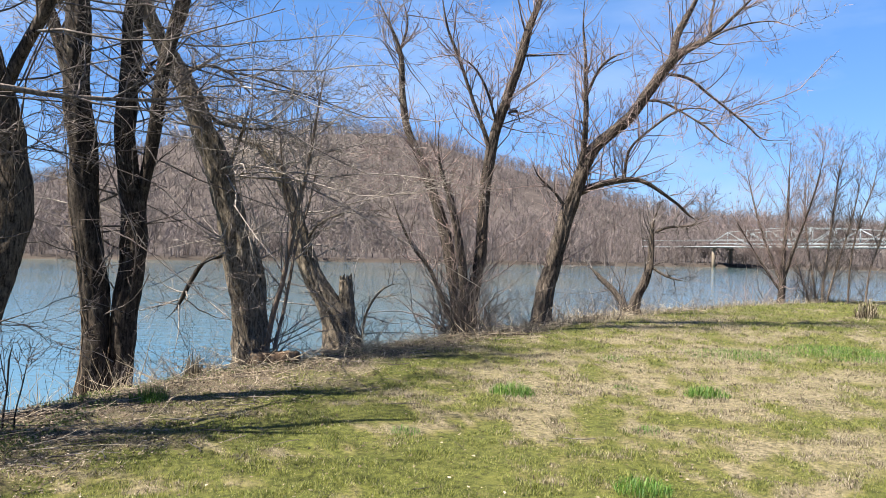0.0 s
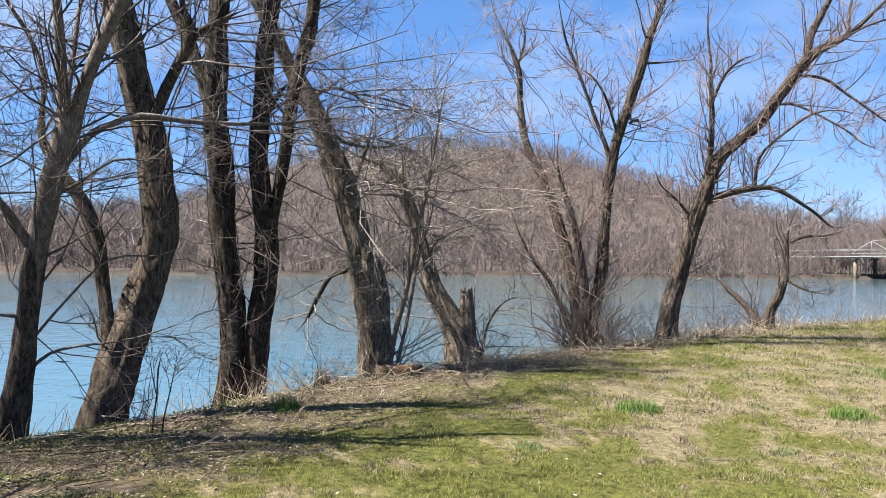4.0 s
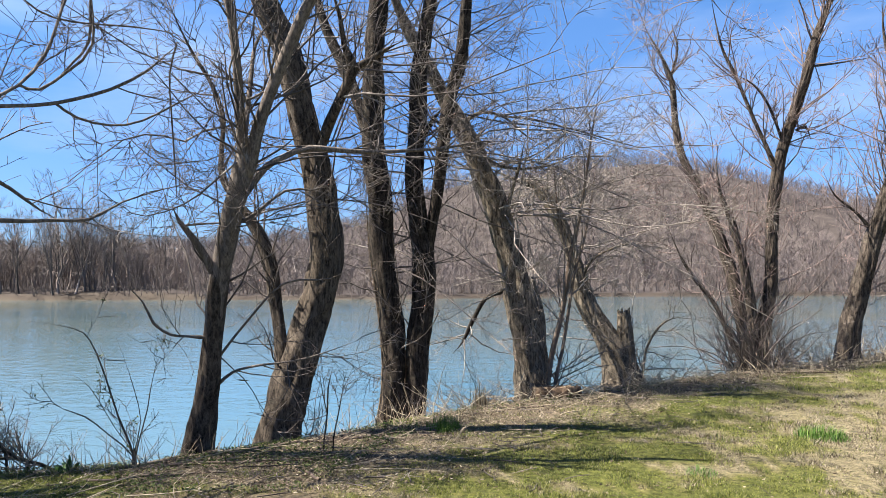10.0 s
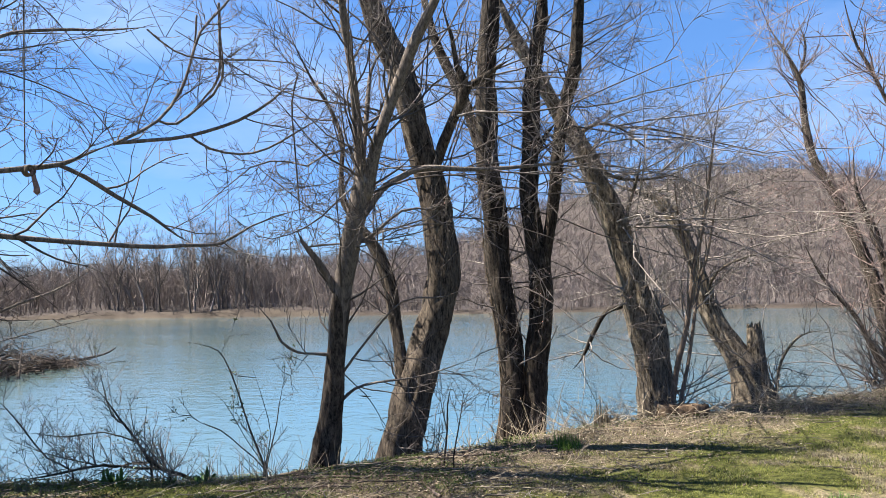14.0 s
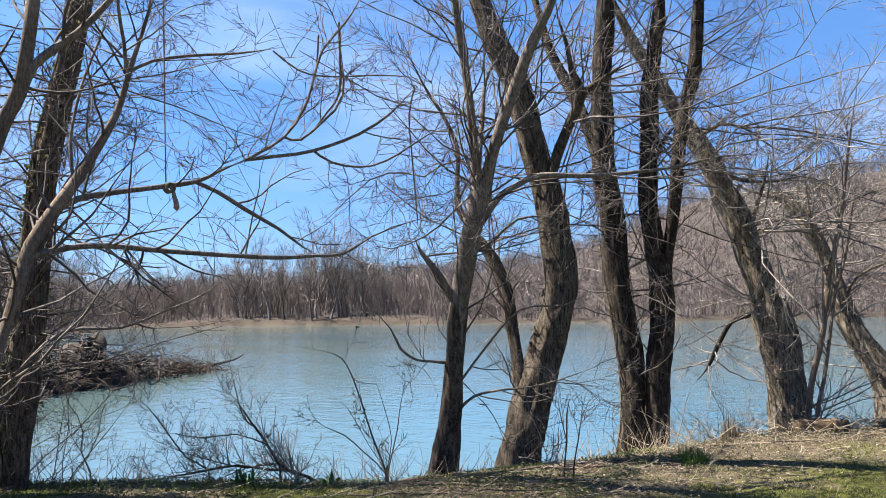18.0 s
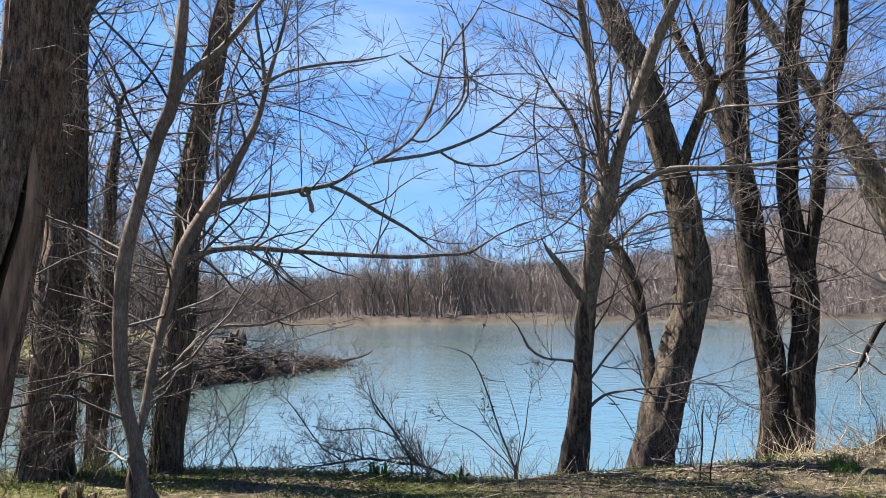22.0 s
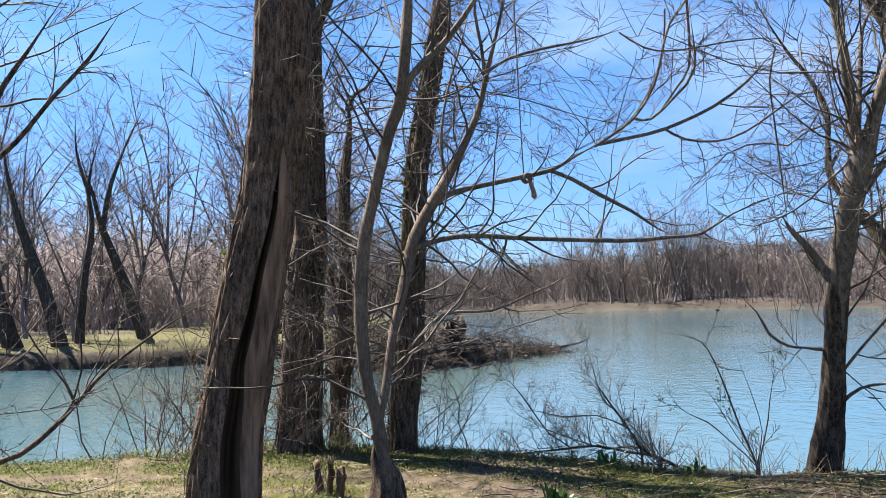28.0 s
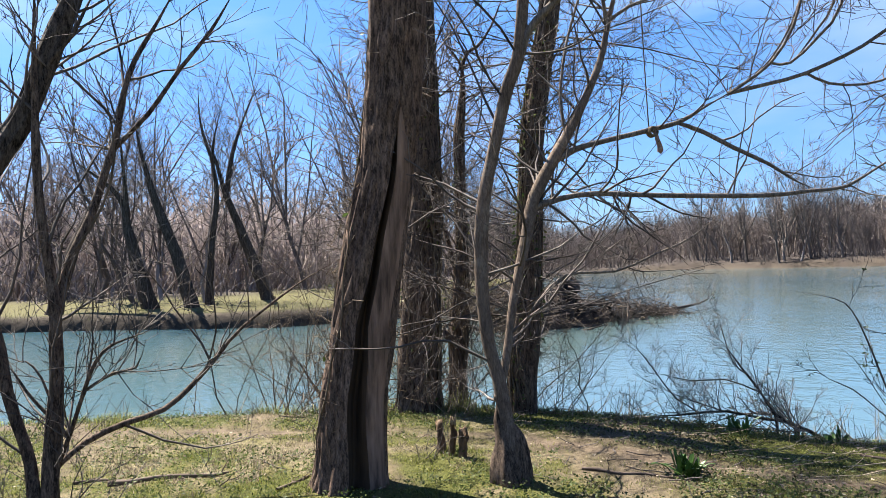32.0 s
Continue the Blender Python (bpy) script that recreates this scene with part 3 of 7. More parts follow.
FORMS["fork"].append(("limb", ((-4.11, 5.77, 2.44, 0.036), (-4.06, 5.97, 2.67, 0.032), (-3.97, 6.16, 2.80, 0.030), (-3.83, 6.39, 2.91, 0.029), (-3.48, 6.87, 2.93, 0.024), (-2.93, 7.52, 3.03, 0.017), (-2.54, 7.91, 3.15, 0.013), (-2.07, 8.32, 3.18, 0.009))))
FORMS["fork"].append(("limb", ((-4.09, 5.67, 2.76, 0.025), (-4.19, 5.92, 3.44, 0.023), (-4.24, 6.07, 3.87, 0.018), (-4.20, 6.21, 4.10, 0.014), (-4.14, 6.38, 4.38, 0.010))))
FORMS["fork"].append(("limb", ((-4.65, 5.92, 1.10, 0.023), (-4.76, 5.77, 1.12, 0.011), (-4.84, 5.65, 1.14, 0.013), (-4.92, 5.51, 1.25, 0.013), (-4.95, 5.40, 1.45, 0.011), (-5.05, 5.17, 1.70, 0.007))))
FORMS["fork"].append(("limb", ((-4.65, 6.11, 0.65, 0.018), (-4.51, 6.13, 0.76, 0.014), (-4.29, 6.18, 0.82, 0.012), (-3.78, 6.26, 0.90, 0.008), (-3.11, 6.32, 1.13, 0.004))))
FORMS["fork"].append(("limb", ((-4.58, 6.03, 0.93, 0.014), (-4.28, 5.99, 1.23, 0.011), (-3.84, 5.95, 1.60, 0.009), (-3.38, 5.96, 1.64, 0.007), (-2.98, 5.93, 1.81, 0.005))))
FORMS["fork"].append(("limb", ((-4.29, 5.77, 2.11, 0.015), (-4.15, 5.97, 2.26, 0.015), (-3.99, 6.20, 2.48, 0.013), (-3.79, 6.43, 2.50, 0.008), (-3.65, 6.58, 2.43, 0.006))))
FORMS["thick"] = []
FORMS["thick"].append(("trunk", ((-4.64, 7.03, -0.24, 0.288), (-4.56, 7.07, 0.15, 0.227), (-4.41, 7.16, 0.74, 0.196), (-4.25, 7.24, 1.35, 0.189), (-4.15, 7.28, 1.84, 0.183), (-4.16, 7.27, 2.33, 0.163), (-4.21, 7.22, 2.83, 0.153), (-4.35, 7.12, 3.38, 0.146), (-4.42, 7.07, 3.81, 0.150), (-4.50, 7.01, 4.21, 0.143), (-4.65, 6.90, 4.60, 0.127), (-4.84, 6.75, 5.32, 0.106), (-4.93, 6.67, 6.04, 0.071), (-4.99, 6.60, 6.83, 0.030))))
FORMS["thick"].append(("stem", ((-4.56, 7.07, 0.69, 0.080), (-4.59, 7.09, 1.05, 0.069), (-4.67, 7.10, 1.48, 0.070), (-4.74, 7.09, 1.85, 0.073), (-4.91, 7.04, 2.25, 0.065), (-5.09, 6.96, 2.53, 0.041), (-5.21, 6.91, 2.78, 0.038), (-5.24, 6.93, 3.10, 0.028), (-5.25, 6.96, 3.45, 0.025), (-5.38, 6.91, 3.84, 0.023), (-5.55, 6.83, 4.15, 0.020), (-5.70, 6.77, 4.47, 0.018), (-5.89, 6.67, 4.95, 0.012))))
FORMS["thick"].append(("limb", ((-4.16, 7.25, 3.14, 0.057), (-4.06, 7.22, 3.34, 0.061), (-3.91, 7.19, 3.60, 0.056), (-3.75, 7.15, 3.88, 0.063), (-3.79, 7.04, 4.10, 0.033), (-3.78, 6.93, 4.37, 0.023), (-3.81, 6.81, 4.63, 0.016), (-3.78, 6.70, 4.94, 0.009))))
FORMS["thick"].append(("limb", ((-3.75, 7.15, 3.88, 0.047), (-3.60, 7.19, 3.95, 0.042), (-3.39, 7.23, 4.08, 0.019), (-3.21, 7.27, 4.16, 0.012))))
FORMS["twin"] = []
FORMS["twin"].append(("trunk", ((-4.53, 9.80, -0.51, 0.20), (-4.47, 9.82, 0.08, 0.168), (-4.46, 9.81, 0.72, 0.160), (-4.54, 9.77, 1.51, 0.163), (-4.60, 9.71, 2.23, 0.169), (-4.63, 9.66, 3.02, 0.170), (-4.66, 9.61, 3.66, 0.156), (-4.64, 9.57, 4.62, 0.136), (-4.57, 9.57, 5.42, 0.131), (-4.51, 9.55, 6.63, 0.100), (-4.48, 9.50, 7.91, 0.042))))
FORMS["twin"].append(("trunk", ((-4.23, 9.93, -0.43, 0.188), (-4.18, 9.94, 0.16, 0.162), (-4.13, 9.95, 0.79, 0.158), (-4.06, 9.97, 1.43, 0.155), (-4.06, 9.95, 1.98, 0.154), (-4.12, 9.90, 2.54, 0.136), (-4.14, 9.86, 3.18, 0.126), (-4.11, 9.85, 3.74, 0.119), (-4.06, 9.84, 4.47, 0.113), (-3.96, 9.85, 5.19, 0.100), (-3.88, 9.86, 5.67, 0.085), (-3.81, 9.84, 6.63, 0.060), (-3.75, 9.82, 7.68, 0.029))))
FORMS["twin"].append(("limb", ((-4.68, 9.62, 3.46, 0.091), (-4.83, 9.64, 3.88, 0.083), (-5.02, 9.67, 4.44, 0.082), (-5.39, 9.67, 5.19, 0.074), (-5.58, 9.68, 5.72, 0.060), (-5.86, 9.75, 6.69, 0.038), (-6.05, 9.82, 7.55, 0.018))))
FORMS["twin"].append(("stem", ((-4.03, 9.96, 1.82, 0.068), (-3.88, 9.91, 2.54, 0.074), (-3.76, 9.86, 3.16, 0.081), (-3.65, 9.81, 3.78, 0.088), (-3.55, 9.78, 4.24, 0.081), (-3.41, 9.75, 4.69, 0.089), (-3.31, 9.70, 5.29, 0.076), (-3.18, 9.58, 6.33, 0.049), (-3.09, 9.47, 7.28, 0.022))))
FORMS["twin"].append(("limb", ((-4.02, 9.89, 3.66, 0.042), (-3.85, 9.89, 3.93, 0.030), (-3.72, 9.90, 4.04, 0.024))))
FORMS["lean"] = []
FORMS["lean"].append(("trunk", ((-2.83, 11.22, -0.20, 0.251), (-2.85, 11.21, 0.47, 0.234), (-2.96, 11.17, 1.23, 0.214), (-3.10, 11.10, 2.00, 0.203), (-3.20, 11.06, 2.34, 0.188), (-3.31, 11.00, 2.86, 0.180), (-3.47, 10.93, 3.29, 0.173), (-3.66, 10.85, 3.77, 0.152), (-4.01, 10.70, 4.46, 0.107), (-4.28, 10.57, 5.02, 0.097), (-4.50, 10.45, 5.49, 0.082), (-4.83, 10.26, 6.47, 0.052), (-5.01, 10.13, 7.50, 0.025))))
FORMS["lean"].append(("stem", ((-2.64, 11.27, -0.16, 0.091), (-2.68, 11.34, 0.46, 0.084), (-2.73, 11.41, 1.14, 0.071), (-2.87, 11.44, 1.66, 0.057))))
FORMS["lean"].append(("limb", ((-3.06, 11.13, 1.56, 0.045), (-3.28, 11.13, 1.45, 0.036), (-3.50, 11.12, 1.36, 0.034), (-3.74, 11.15, 0.97, 0.036), (-3.89, 11.18, 0.69, 0.030), (-4.05, 11.18, 0.51, 0.016)), "bark_dark"))
FORMS["lean"].append(("limb", ((-3.77, 10.80, 4.02, 0.043), (-3.42, 10.83, 4.17, 0.025), (-3.08, 10.85, 4.06, 0.018), (-2.78, 10.85, 3.78, 0.015), (-2.45, 10.84, 3.55, 0.009))))
FORMS["lean"].append(("limb", ((-3.62, 10.86, 3.76, 0.043), (-3.40, 11.02, 3.47, 0.031), (-3.09, 11.18, 3.35, 0.022), (-2.57, 11.43, 3.39, 0.016), (-1.97, 11.69, 3.66, 0.010))))
FORMS["lean"].append(("limb", ((-3.20, 11.05, 2.52, 0.037), (-3.04, 10.97, 2.93, 0.030), (-2.88, 10.89, 3.33, 0.021), (-2.77, 10.81, 3.73, 0.012))))
FORMS["arch"] = []
FORMS["arch"].append(("trunk", ((-1.69, 12.99, -0.23, 0.307), (-1.78, 12.98, 0.30, 0.243), (-1.98, 12.96, 0.73, 0.197), (-2.19, 12.93, 1.11, 0.175), (-2.34, 12.92, 1.49, 0.161), (-2.46, 12.91, 1.97, 0.126), (-2.64, 12.89, 2.54, 0.113), (-2.88, 12.85, 3.01, 0.109), (-3.11, 12.80, 3.27, 0.086), (-3.39, 12.74, 3.38, 0.059), (-3.65, 12.67, 3.49, 0.041), (-4.09, 12.55, 3.74, 0.023))))
FORMS["arch"].append(("stub", ((-1.60, 13.01, 0.15, 0.150), (-1.63, 13.00, 0.55, 0.140), (-1.64, 13.00, 0.85, 0.125), (-1.65, 12.99, 1.1, 0.105))))
FORMS["arch"].append(("stem", ((-1.36, 13.03, -0.18, 0.100), (-1.57, 13.09, 0.29, 0.084), (-1.72, 13.14, 0.72, 0.075))))
FORMS["arch"].append(("limb", ((-2.38, 12.91, 1.59, 0.044), (-2.14, 12.84, 1.97, 0.022), (-1.76, 12.80, 2.17, 0.018), (-1.38, 12.75, 2.27, 0.011))))
FORMS["arch"].append(("limb", ((-1.37, 13.06, 0.05, 0.026), (-1.27, 12.98, 0.55, 0.022), (-0.99, 12.93, 0.94, 0.018), (-0.60, 12.88, 1.05, 0.011))))
FORMS["whip"] = []
FORMS["whip"].append(("trunk", ((-2.56, 11.01, -0.18, 0.043), (-2.47, 11.02, 0.52, 0.039), (-2.32, 11.04, 1.09, 0.039), (-2.23, 11.04, 1.58, 0.038), (-2.16, 11.03, 2.04, 0.035), (-2.04, 11.03, 2.49, 0.027), (-1.96, 11.03, 2.90, 0.023), (-1.83, 11.01, 3.72, 0.016), (-1.65, 11.00, 4.70, 0.012))))
FORMS["whip"].append(("stem", ((-2.41, 11.03, 0.17, 0.029), (-2.33, 11.13, 0.59, 0.025), (-2.26, 11.23, 1.08, 0.025), (-2.17, 11.36, 1.76, 0.022), (-2.05, 11.46, 2.19, 0.018), (-1.95, 11.58, 2.80, 0.015), (-1.86, 11.72, 3.51, 0.011))))
FORMS["whip"].append(("stem", ((-2.17, 11.03, 1.91, 0.021), (-2.26, 10.96, 2.24, 0.018), (-2.32, 10.88, 2.71, 0.014), (-2.35, 10.78, 3.34, 0.011))))
FORMS["clump"] = []
FORMS["clump"].append(("trunk", ((0.37, 15.18, -0.15, 0.142), (0.28, 15.19, 0.52, 0.125), (0.17, 15.22, 1.31, 0.117), (-0.00, 15.24, 2.04, 0.108), (-0.21, 15.26, 2.72, 0.100), (-0.41, 15.27, 3.25, 0.084), (-0.74, 15.28, 3.97, 0.076), (-0.87, 15.30, 4.71, 0.060), (-0.93, 15.32, 5.51, 0.052), (-1.14, 15.32, 6.10, 0.039), (-1.38, 15.32, 6.59, 0.027), (-1.59, 15.32, 7.22, 0.013))))
FORMS["clump"].append(("stem", ((0.44, 15.18, -0.15, 0.116), (0.44, 15.06, 0.76, 0.092), (0.31, 14.93, 1.76, 0.076), (0.13, 14.83, 2.58, 0.064), (-0.07, 14.74, 3.18, 0.049), (-0.13, 14.68, 3.66, 0.034), (-0.11, 14.62, 4.09, 0.019))))
FORMS["clump"].append(("trunk", ((0.48, 15.18, -0.15, 0.151), (0.61, 15.17, 0.64, 0.125), (0.73, 15.13, 1.43, 0.112), (0.79, 15.10, 2.33, 0.108), (0.83, 15.07, 3.00, 0.108), (0.95, 15.04, 3.78, 0.100), (1.24, 14.98, 4.72, 0.092), (1.45, 14.94, 5.37, 0.085), (1.62, 14.90, 6.03, 0.081), (1.88, 14.84, 6.72, 0.065), (2.12, 14.77, 7.69, 0.035))))
FORMS["clump"].append(("stem", ((0.90, 15.05, 3.61, 0.058), (0.72, 15.00, 4.10, 0.038), (0.54, 14.96, 4.54, 0.035), (0.23, 14.87, 5.40, 0.031), (0.02, 14.82, 5.89, 0.023), (-0.10, 14.76, 6.47, 0.016), (-0.19, 14.69, 7.10, 0.008))))
FORMS["clump"].append(("limb", ((1.03, 15.02, 4.06, 0.034), (0.91, 14.90, 4.42, 0.027), (0.75, 14.77, 4.83, 0.024), (0.52, 14.65, 5.15, 0.020), (0.22, 14.54, 5.34, 0.013))))
FORMS["clump"].append(("limb", ((1.25, 14.99, 4.33, 0.027), (1.40, 15.02, 4.39, 0.024), (1.48, 15.07, 4.15, 0.014))))
FORMS["clump"].append(("limb", ((1.55, 14.92, 5.45, 0.021), (1.91, 14.99, 5.48, 0.017), (2.50, 15.09, 5.55, 0.011))))
FORMS["clump"].append(("limb", ((-0.93, 15.32, 5.63, 0.028), (-0.81, 15.48, 6.19, 0.022), (-0.92, 15.63, 6.75, 0.015))))
FORMS["clump"].append(("stem", ((0.32, 15.18, -0.15, 0.070), (0.05, 15.08, 0.52, 0.054), (-0.24, 14.98, 1.20, 0.038), (-0.57, 14.89, 1.64, 0.030), (-0.85, 14.79, 2.18, 0.022), (-1.08, 14.67, 2.83, 0.015))))
FORMS["bigright"] = []
FORMS["bigright"].append(("trunk", ((2.16, 16.85, -0.21, 0.251), (2.22, 16.85, 0.44, 0.198), (2.35, 16.86, 1.00, 0.190), (2.59, 16.86, 1.94, 0.173), (2.79, 16.86, 2.63, 0.156), (3.12, 16.84, 3.56, 0.140), (3.43, 16.81, 4.06, 0.132), (4.05, 16.71, 4.61, 0.119), (4.51, 16.63, 5.27, 0.107), (5.01, 16.52, 5.92, 0.095), (5.66, 16.35, 6.30, 0.063), (6.03, 16.24, 6.63, 0.055), (6.59, 16.06, 7.22, 0.037), (7.18, 15.86, 7.91, 0.014))))
FORMS["bigright"].append(("stem", ((2.96, 16.86, 3.13, 0.072), (3.05, 16.73, 3.92, 0.064), (3.07, 16.63, 4.64, 0.060), (3.04, 16.57, 5.12, 0.048), (3.01, 16.47, 5.83, 0.032), (2.93, 16.39, 6.54, 0.024), (2.95, 16.27, 7.34, 0.012))))
FORMS["bigright"].append(("limb", ((3.08, 16.57, 5.06, 0.032), (3.30, 16.40, 5.57, 0.028), (3.57, 16.27, 5.81, 0.025), (3.89, 16.11, 5.89, 0.014))))
FORMS["bigright"].append(("stem", ((4.88, 16.55, 5.72, 0.083), (5.03, 16.63, 6.37, 0.076), (5.24, 16.66, 6.81, 0.064), (5.46, 16.68, 7.25, 0.047), (5.72, 16.76, 8.14, 0.022))))
FORMS["bigright"].append(("limb", ((4.84, 16.55, 5.52, 0.033), (5.26, 16.53, 5.44, 0.033), (5.74, 16.51, 5.07, 0.029), (6.50, 16.46, 4.46, 0.022), (6.85, 16.44, 4.14, 0.019), (7.35, 16.35, 4.10, 0.011))))
FORMS["bigright"].append(("limb", ((4.45, 16.63, 4.96, 0.029), (4.76, 16.45, 4.87, 0.025), (5.46, 16.01, 4.32, 0.021), (5.73, 15.80, 4.00, 0.018), (6.13, 15.51, 3.73, 0.007))))
FORMS["bigright"].append(("limb", ((2.97, 16.85, 2.94, 0.092), (3.44, 16.87, 3.13, 0.071), (3.93, 16.87, 3.23, 0.065), (4.42, 16.87, 3.21, 0.047), (5.10, 16.86, 2.78, 0.033), (5.56, 16.86, 2.41, 0.026), (6.00, 16.82, 2.51, 0.011))))
FORMS["bigright"].append(("limb", ((3.99, 16.88, 3.23, 0.040), (4.01, 16.74, 3.69, 0.032), (4.12, 16.61, 4.00, 0.029), (4.70, 16.20, 4.52, 0.025), (5.00, 15.98, 4.66, 0.021), (5.36, 15.74, 4.62, 0.014), (5.76, 15.42, 4.34, 0.007))))
FORMS["bigright"].append(("limb", ((5.66, 16.35, 6.30, 0.037), (5.73, 16.50, 6.83, 0.030), (5.93, 16.66, 7.49, 0.015))))
FORMS["bigright"].append(("limb", ((4.96, 16.55, 5.87, 0.037), (5.39, 16.22, 6.08, 0.022), (5.88, 15.82, 6.32, 0.018), (6.50, 15.28, 6.33, 0.014), (7.03, 14.77, 5.96, 0.007))))
FORMS["bigright"].append(("limb", ((2.76, 16.86, 2.50, 0.049), (2.43, 16.73, 2.92, 0.028), (2.04, 16.61, 3.28, 0.017), (1.83, 16.46, 3.75, 0.010))))
FORMS["crooked"] = []
FORMS["crooked"].append(("trunk", ((5.12, 20.37, -0.10, 0.202), (5.19, 20.35, 0.42, 0.137), (5.38, 20.31, 0.85, 0.115), (5.52, 20.28, 1.33, 0.086), (5.56, 20.29, 1.91, 0.072), (5.59, 20.29, 2.44, 0.058), (5.78, 20.25, 2.96, 0.029))))
FORMS["crooked"].append(("stem", ((5.00, 20.40, -0.07, 0.120), (4.73, 20.57, 0.49, 0.080), (4.35, 20.76, 0.89, 0.067), (4.06, 20.89, 1.19, 0.040), (3.84, 20.97, 1.26, 0.020))))
FORMS["crooked"].append(("limb", ((5.58, 20.28, 2.13, 0.041), (5.96, 20.30, 2.32, 0.035), (6.56, 20.29, 2.38, 0.030), (7.08, 20.28, 2.54, 0.018))))
FORMS["crooked"].append(("limb", ((5.52, 20.28, 1.30, 0.041), (5.92, 20.07, 1.02, 0.029), (6.43, 19.80, 0.89, 0.017))))
FORMS["edge"] = []
FORMS["edge"].append(("trunk", ((11.99, 26.95, -0.35, 0.145), (12.02, 26.92, 0.70, 0.106), (12.03, 26.88, 1.50, 0.072), (12.09, 26.80, 2.70, 0.050), (12.11, 26.73, 4.08, 0.033), (12.12, 26.65, 5.66, 0.017))))
FORMS["edge"].append(("stem", ((12.02, 26.92, 0.60, 0.062), (11.72, 27.29, 1.69, 0.052), (11.48, 27.60, 2.71, 0.042), (11.28, 27.93, 3.96, 0.026), (11.13, 28.23, 5.24, 0.016))))
FORMS["edge"].append(("stem", ((12.04, 26.92, 0.70, 0.062), (12.24, 26.55, 1.90, 0.051), (12.46, 26.22, 2.88, 0.035), (12.68, 25.80, 4.21, 0.025), (12.75, 25.46, 5.50, 0.015))))
FORMS["edge"].append(("stem", ((12.03, 26.93, 0.30, 0.051), (11.36, 27.00, 1.28, 0.036), (10.76, 27.05, 2.28, 0.025), (10.15, 27.09, 3.27, 0.015))))
FORMS["hollow"] = []
FORMS["hollow"].append(("trunk", ((-6.05, 0.95, -0.11, 0.305), (-6.04, 0.98, 0.16, 0.256), (-6.03, 1.02, 0.67, 0.236), (-6.01, 1.09, 1.09, 0.230), (-5.98, 1.19, 1.77, 0.224), (-5.95, 1.30, 2.37, 0.204), (-5.93, 1.38, 3.02, 0.204), (-5.92, 1.43, 3.67, 0.210), (-5.91, 1.44, 4.33, 0.196), (-5.92, 1.43, 5.21, 0.170), (-5.92, 1.43, 6.33, 0.120), (-5.91, 1.44, 7.68, 0.042))))
FORMS["ivy"] = []
FORMS["ivy"].append(("trunk", ((-8.69, 2.32, -0.11, 0.273), (-8.68, 2.35, 0.32, 0.227), (-8.68, 2.40, 1.38, 0.215), (-8.69, 2.47, 2.34, 0.205), (-8.71, 2.50, 3.22, 0.187), (-8.73, 2.52, 4.18, 0.164), (-8.75, 2.54, 4.77, 0.138), (-8.78, 2.49, 5.29, 0.117), (-8.83, 2.43, 6.15, 0.085), (-8.88, 2.36, 7.29, 0.033))))
FORMS["ivy"].append(("stem", ((-8.74, 2.56, 4.70, 0.102), (-8.66, 2.64, 4.99, 0.082), (-8.56, 2.76, 5.28, 0.061), (-8.40, 2.90, 5.86, 0.037), (-8.25, 2.96, 6.54, 0.016))))
FORMS["small"] = []
FORMS["small"].append(("trunk", ((-9.21, 2.99, -0.14, 0.120), (-9.21, 3.01, 0.31, 0.106), (-9.21, 3.04, 0.76, 0.112), (-9.20, 3.07, 1.15, 0.108), (-9.19, 3.11, 1.61, 0.079), (-9.21, 3.12, 2.41, 0.069), (-9.22, 3.14, 3.16, 0.067), (-9.21, 3.20, 3.72, 0.057), (-9.22, 3.21, 4.07, 0.048), (-9.25, 3.14, 4.26, 0.038), (-9.29, 3.03, 4.41, 0.024), (-9.33, 2.95, 4.61, 0.014))))
FORMS["small"].append(("stem", ((-9.20, 3.05, 0.56, 0.067), (-9.20, 2.94, 0.70, 0.058), (-9.21, 2.84, 0.81, 0.045), (-9.22, 2.69, 0.86, 0.021))))
FORMS["small"].append(("limb", ((-9.22, 3.20, 4.10, 0.028), (-9.25, 3.31, 4.31, 0.023), (-9.25, 3.45, 4.40, 0.020), (-9.28, 3.66, 4.68, 0.014), (-9.35, 3.93, 5.26, 0.009))))
FORMS["small"].append(("limb", ((-9.20, 3.07, 1.35, 0.038), (-9.33, 3.03, 1.75, 0.032), (-9.46, 2.97, 2.15, 0.027), (-9.59, 2.91, 2.57, 0.017))))
FORMS["vine"] = []
FORMS["vine"].append(("trunk", ((-8.11, 3.34, -0.12, 0.176), (-8.11, 3.37, 0.38, 0.150), (-8.08, 3.44, 0.98, 0.149), (-8.06, 3.51, 1.97, 0.137), (-8.07, 3.55, 2.60, 0.132), (-8.06, 3.61, 3.24, 0.128), (-8.04, 3.70, 3.80, 0.118), (-8.01, 3.79, 4.27, 0.113), (-7.98, 3.88, 4.81, 0.106), (-7.96, 3.97, 5.40, 0.092), (-7.94, 4.05, 6.32, 0.069), (-7.95, 4.11, 7.40, 0.029))))
FORMS["vine"].append(("limb", ((-8.02, 3.75, 3.97, 0.025), (-8.04, 3.65, 4.05, 0.020), (-8.05, 3.59, 4.07, 0.013))))
FORMS["pale"] = []
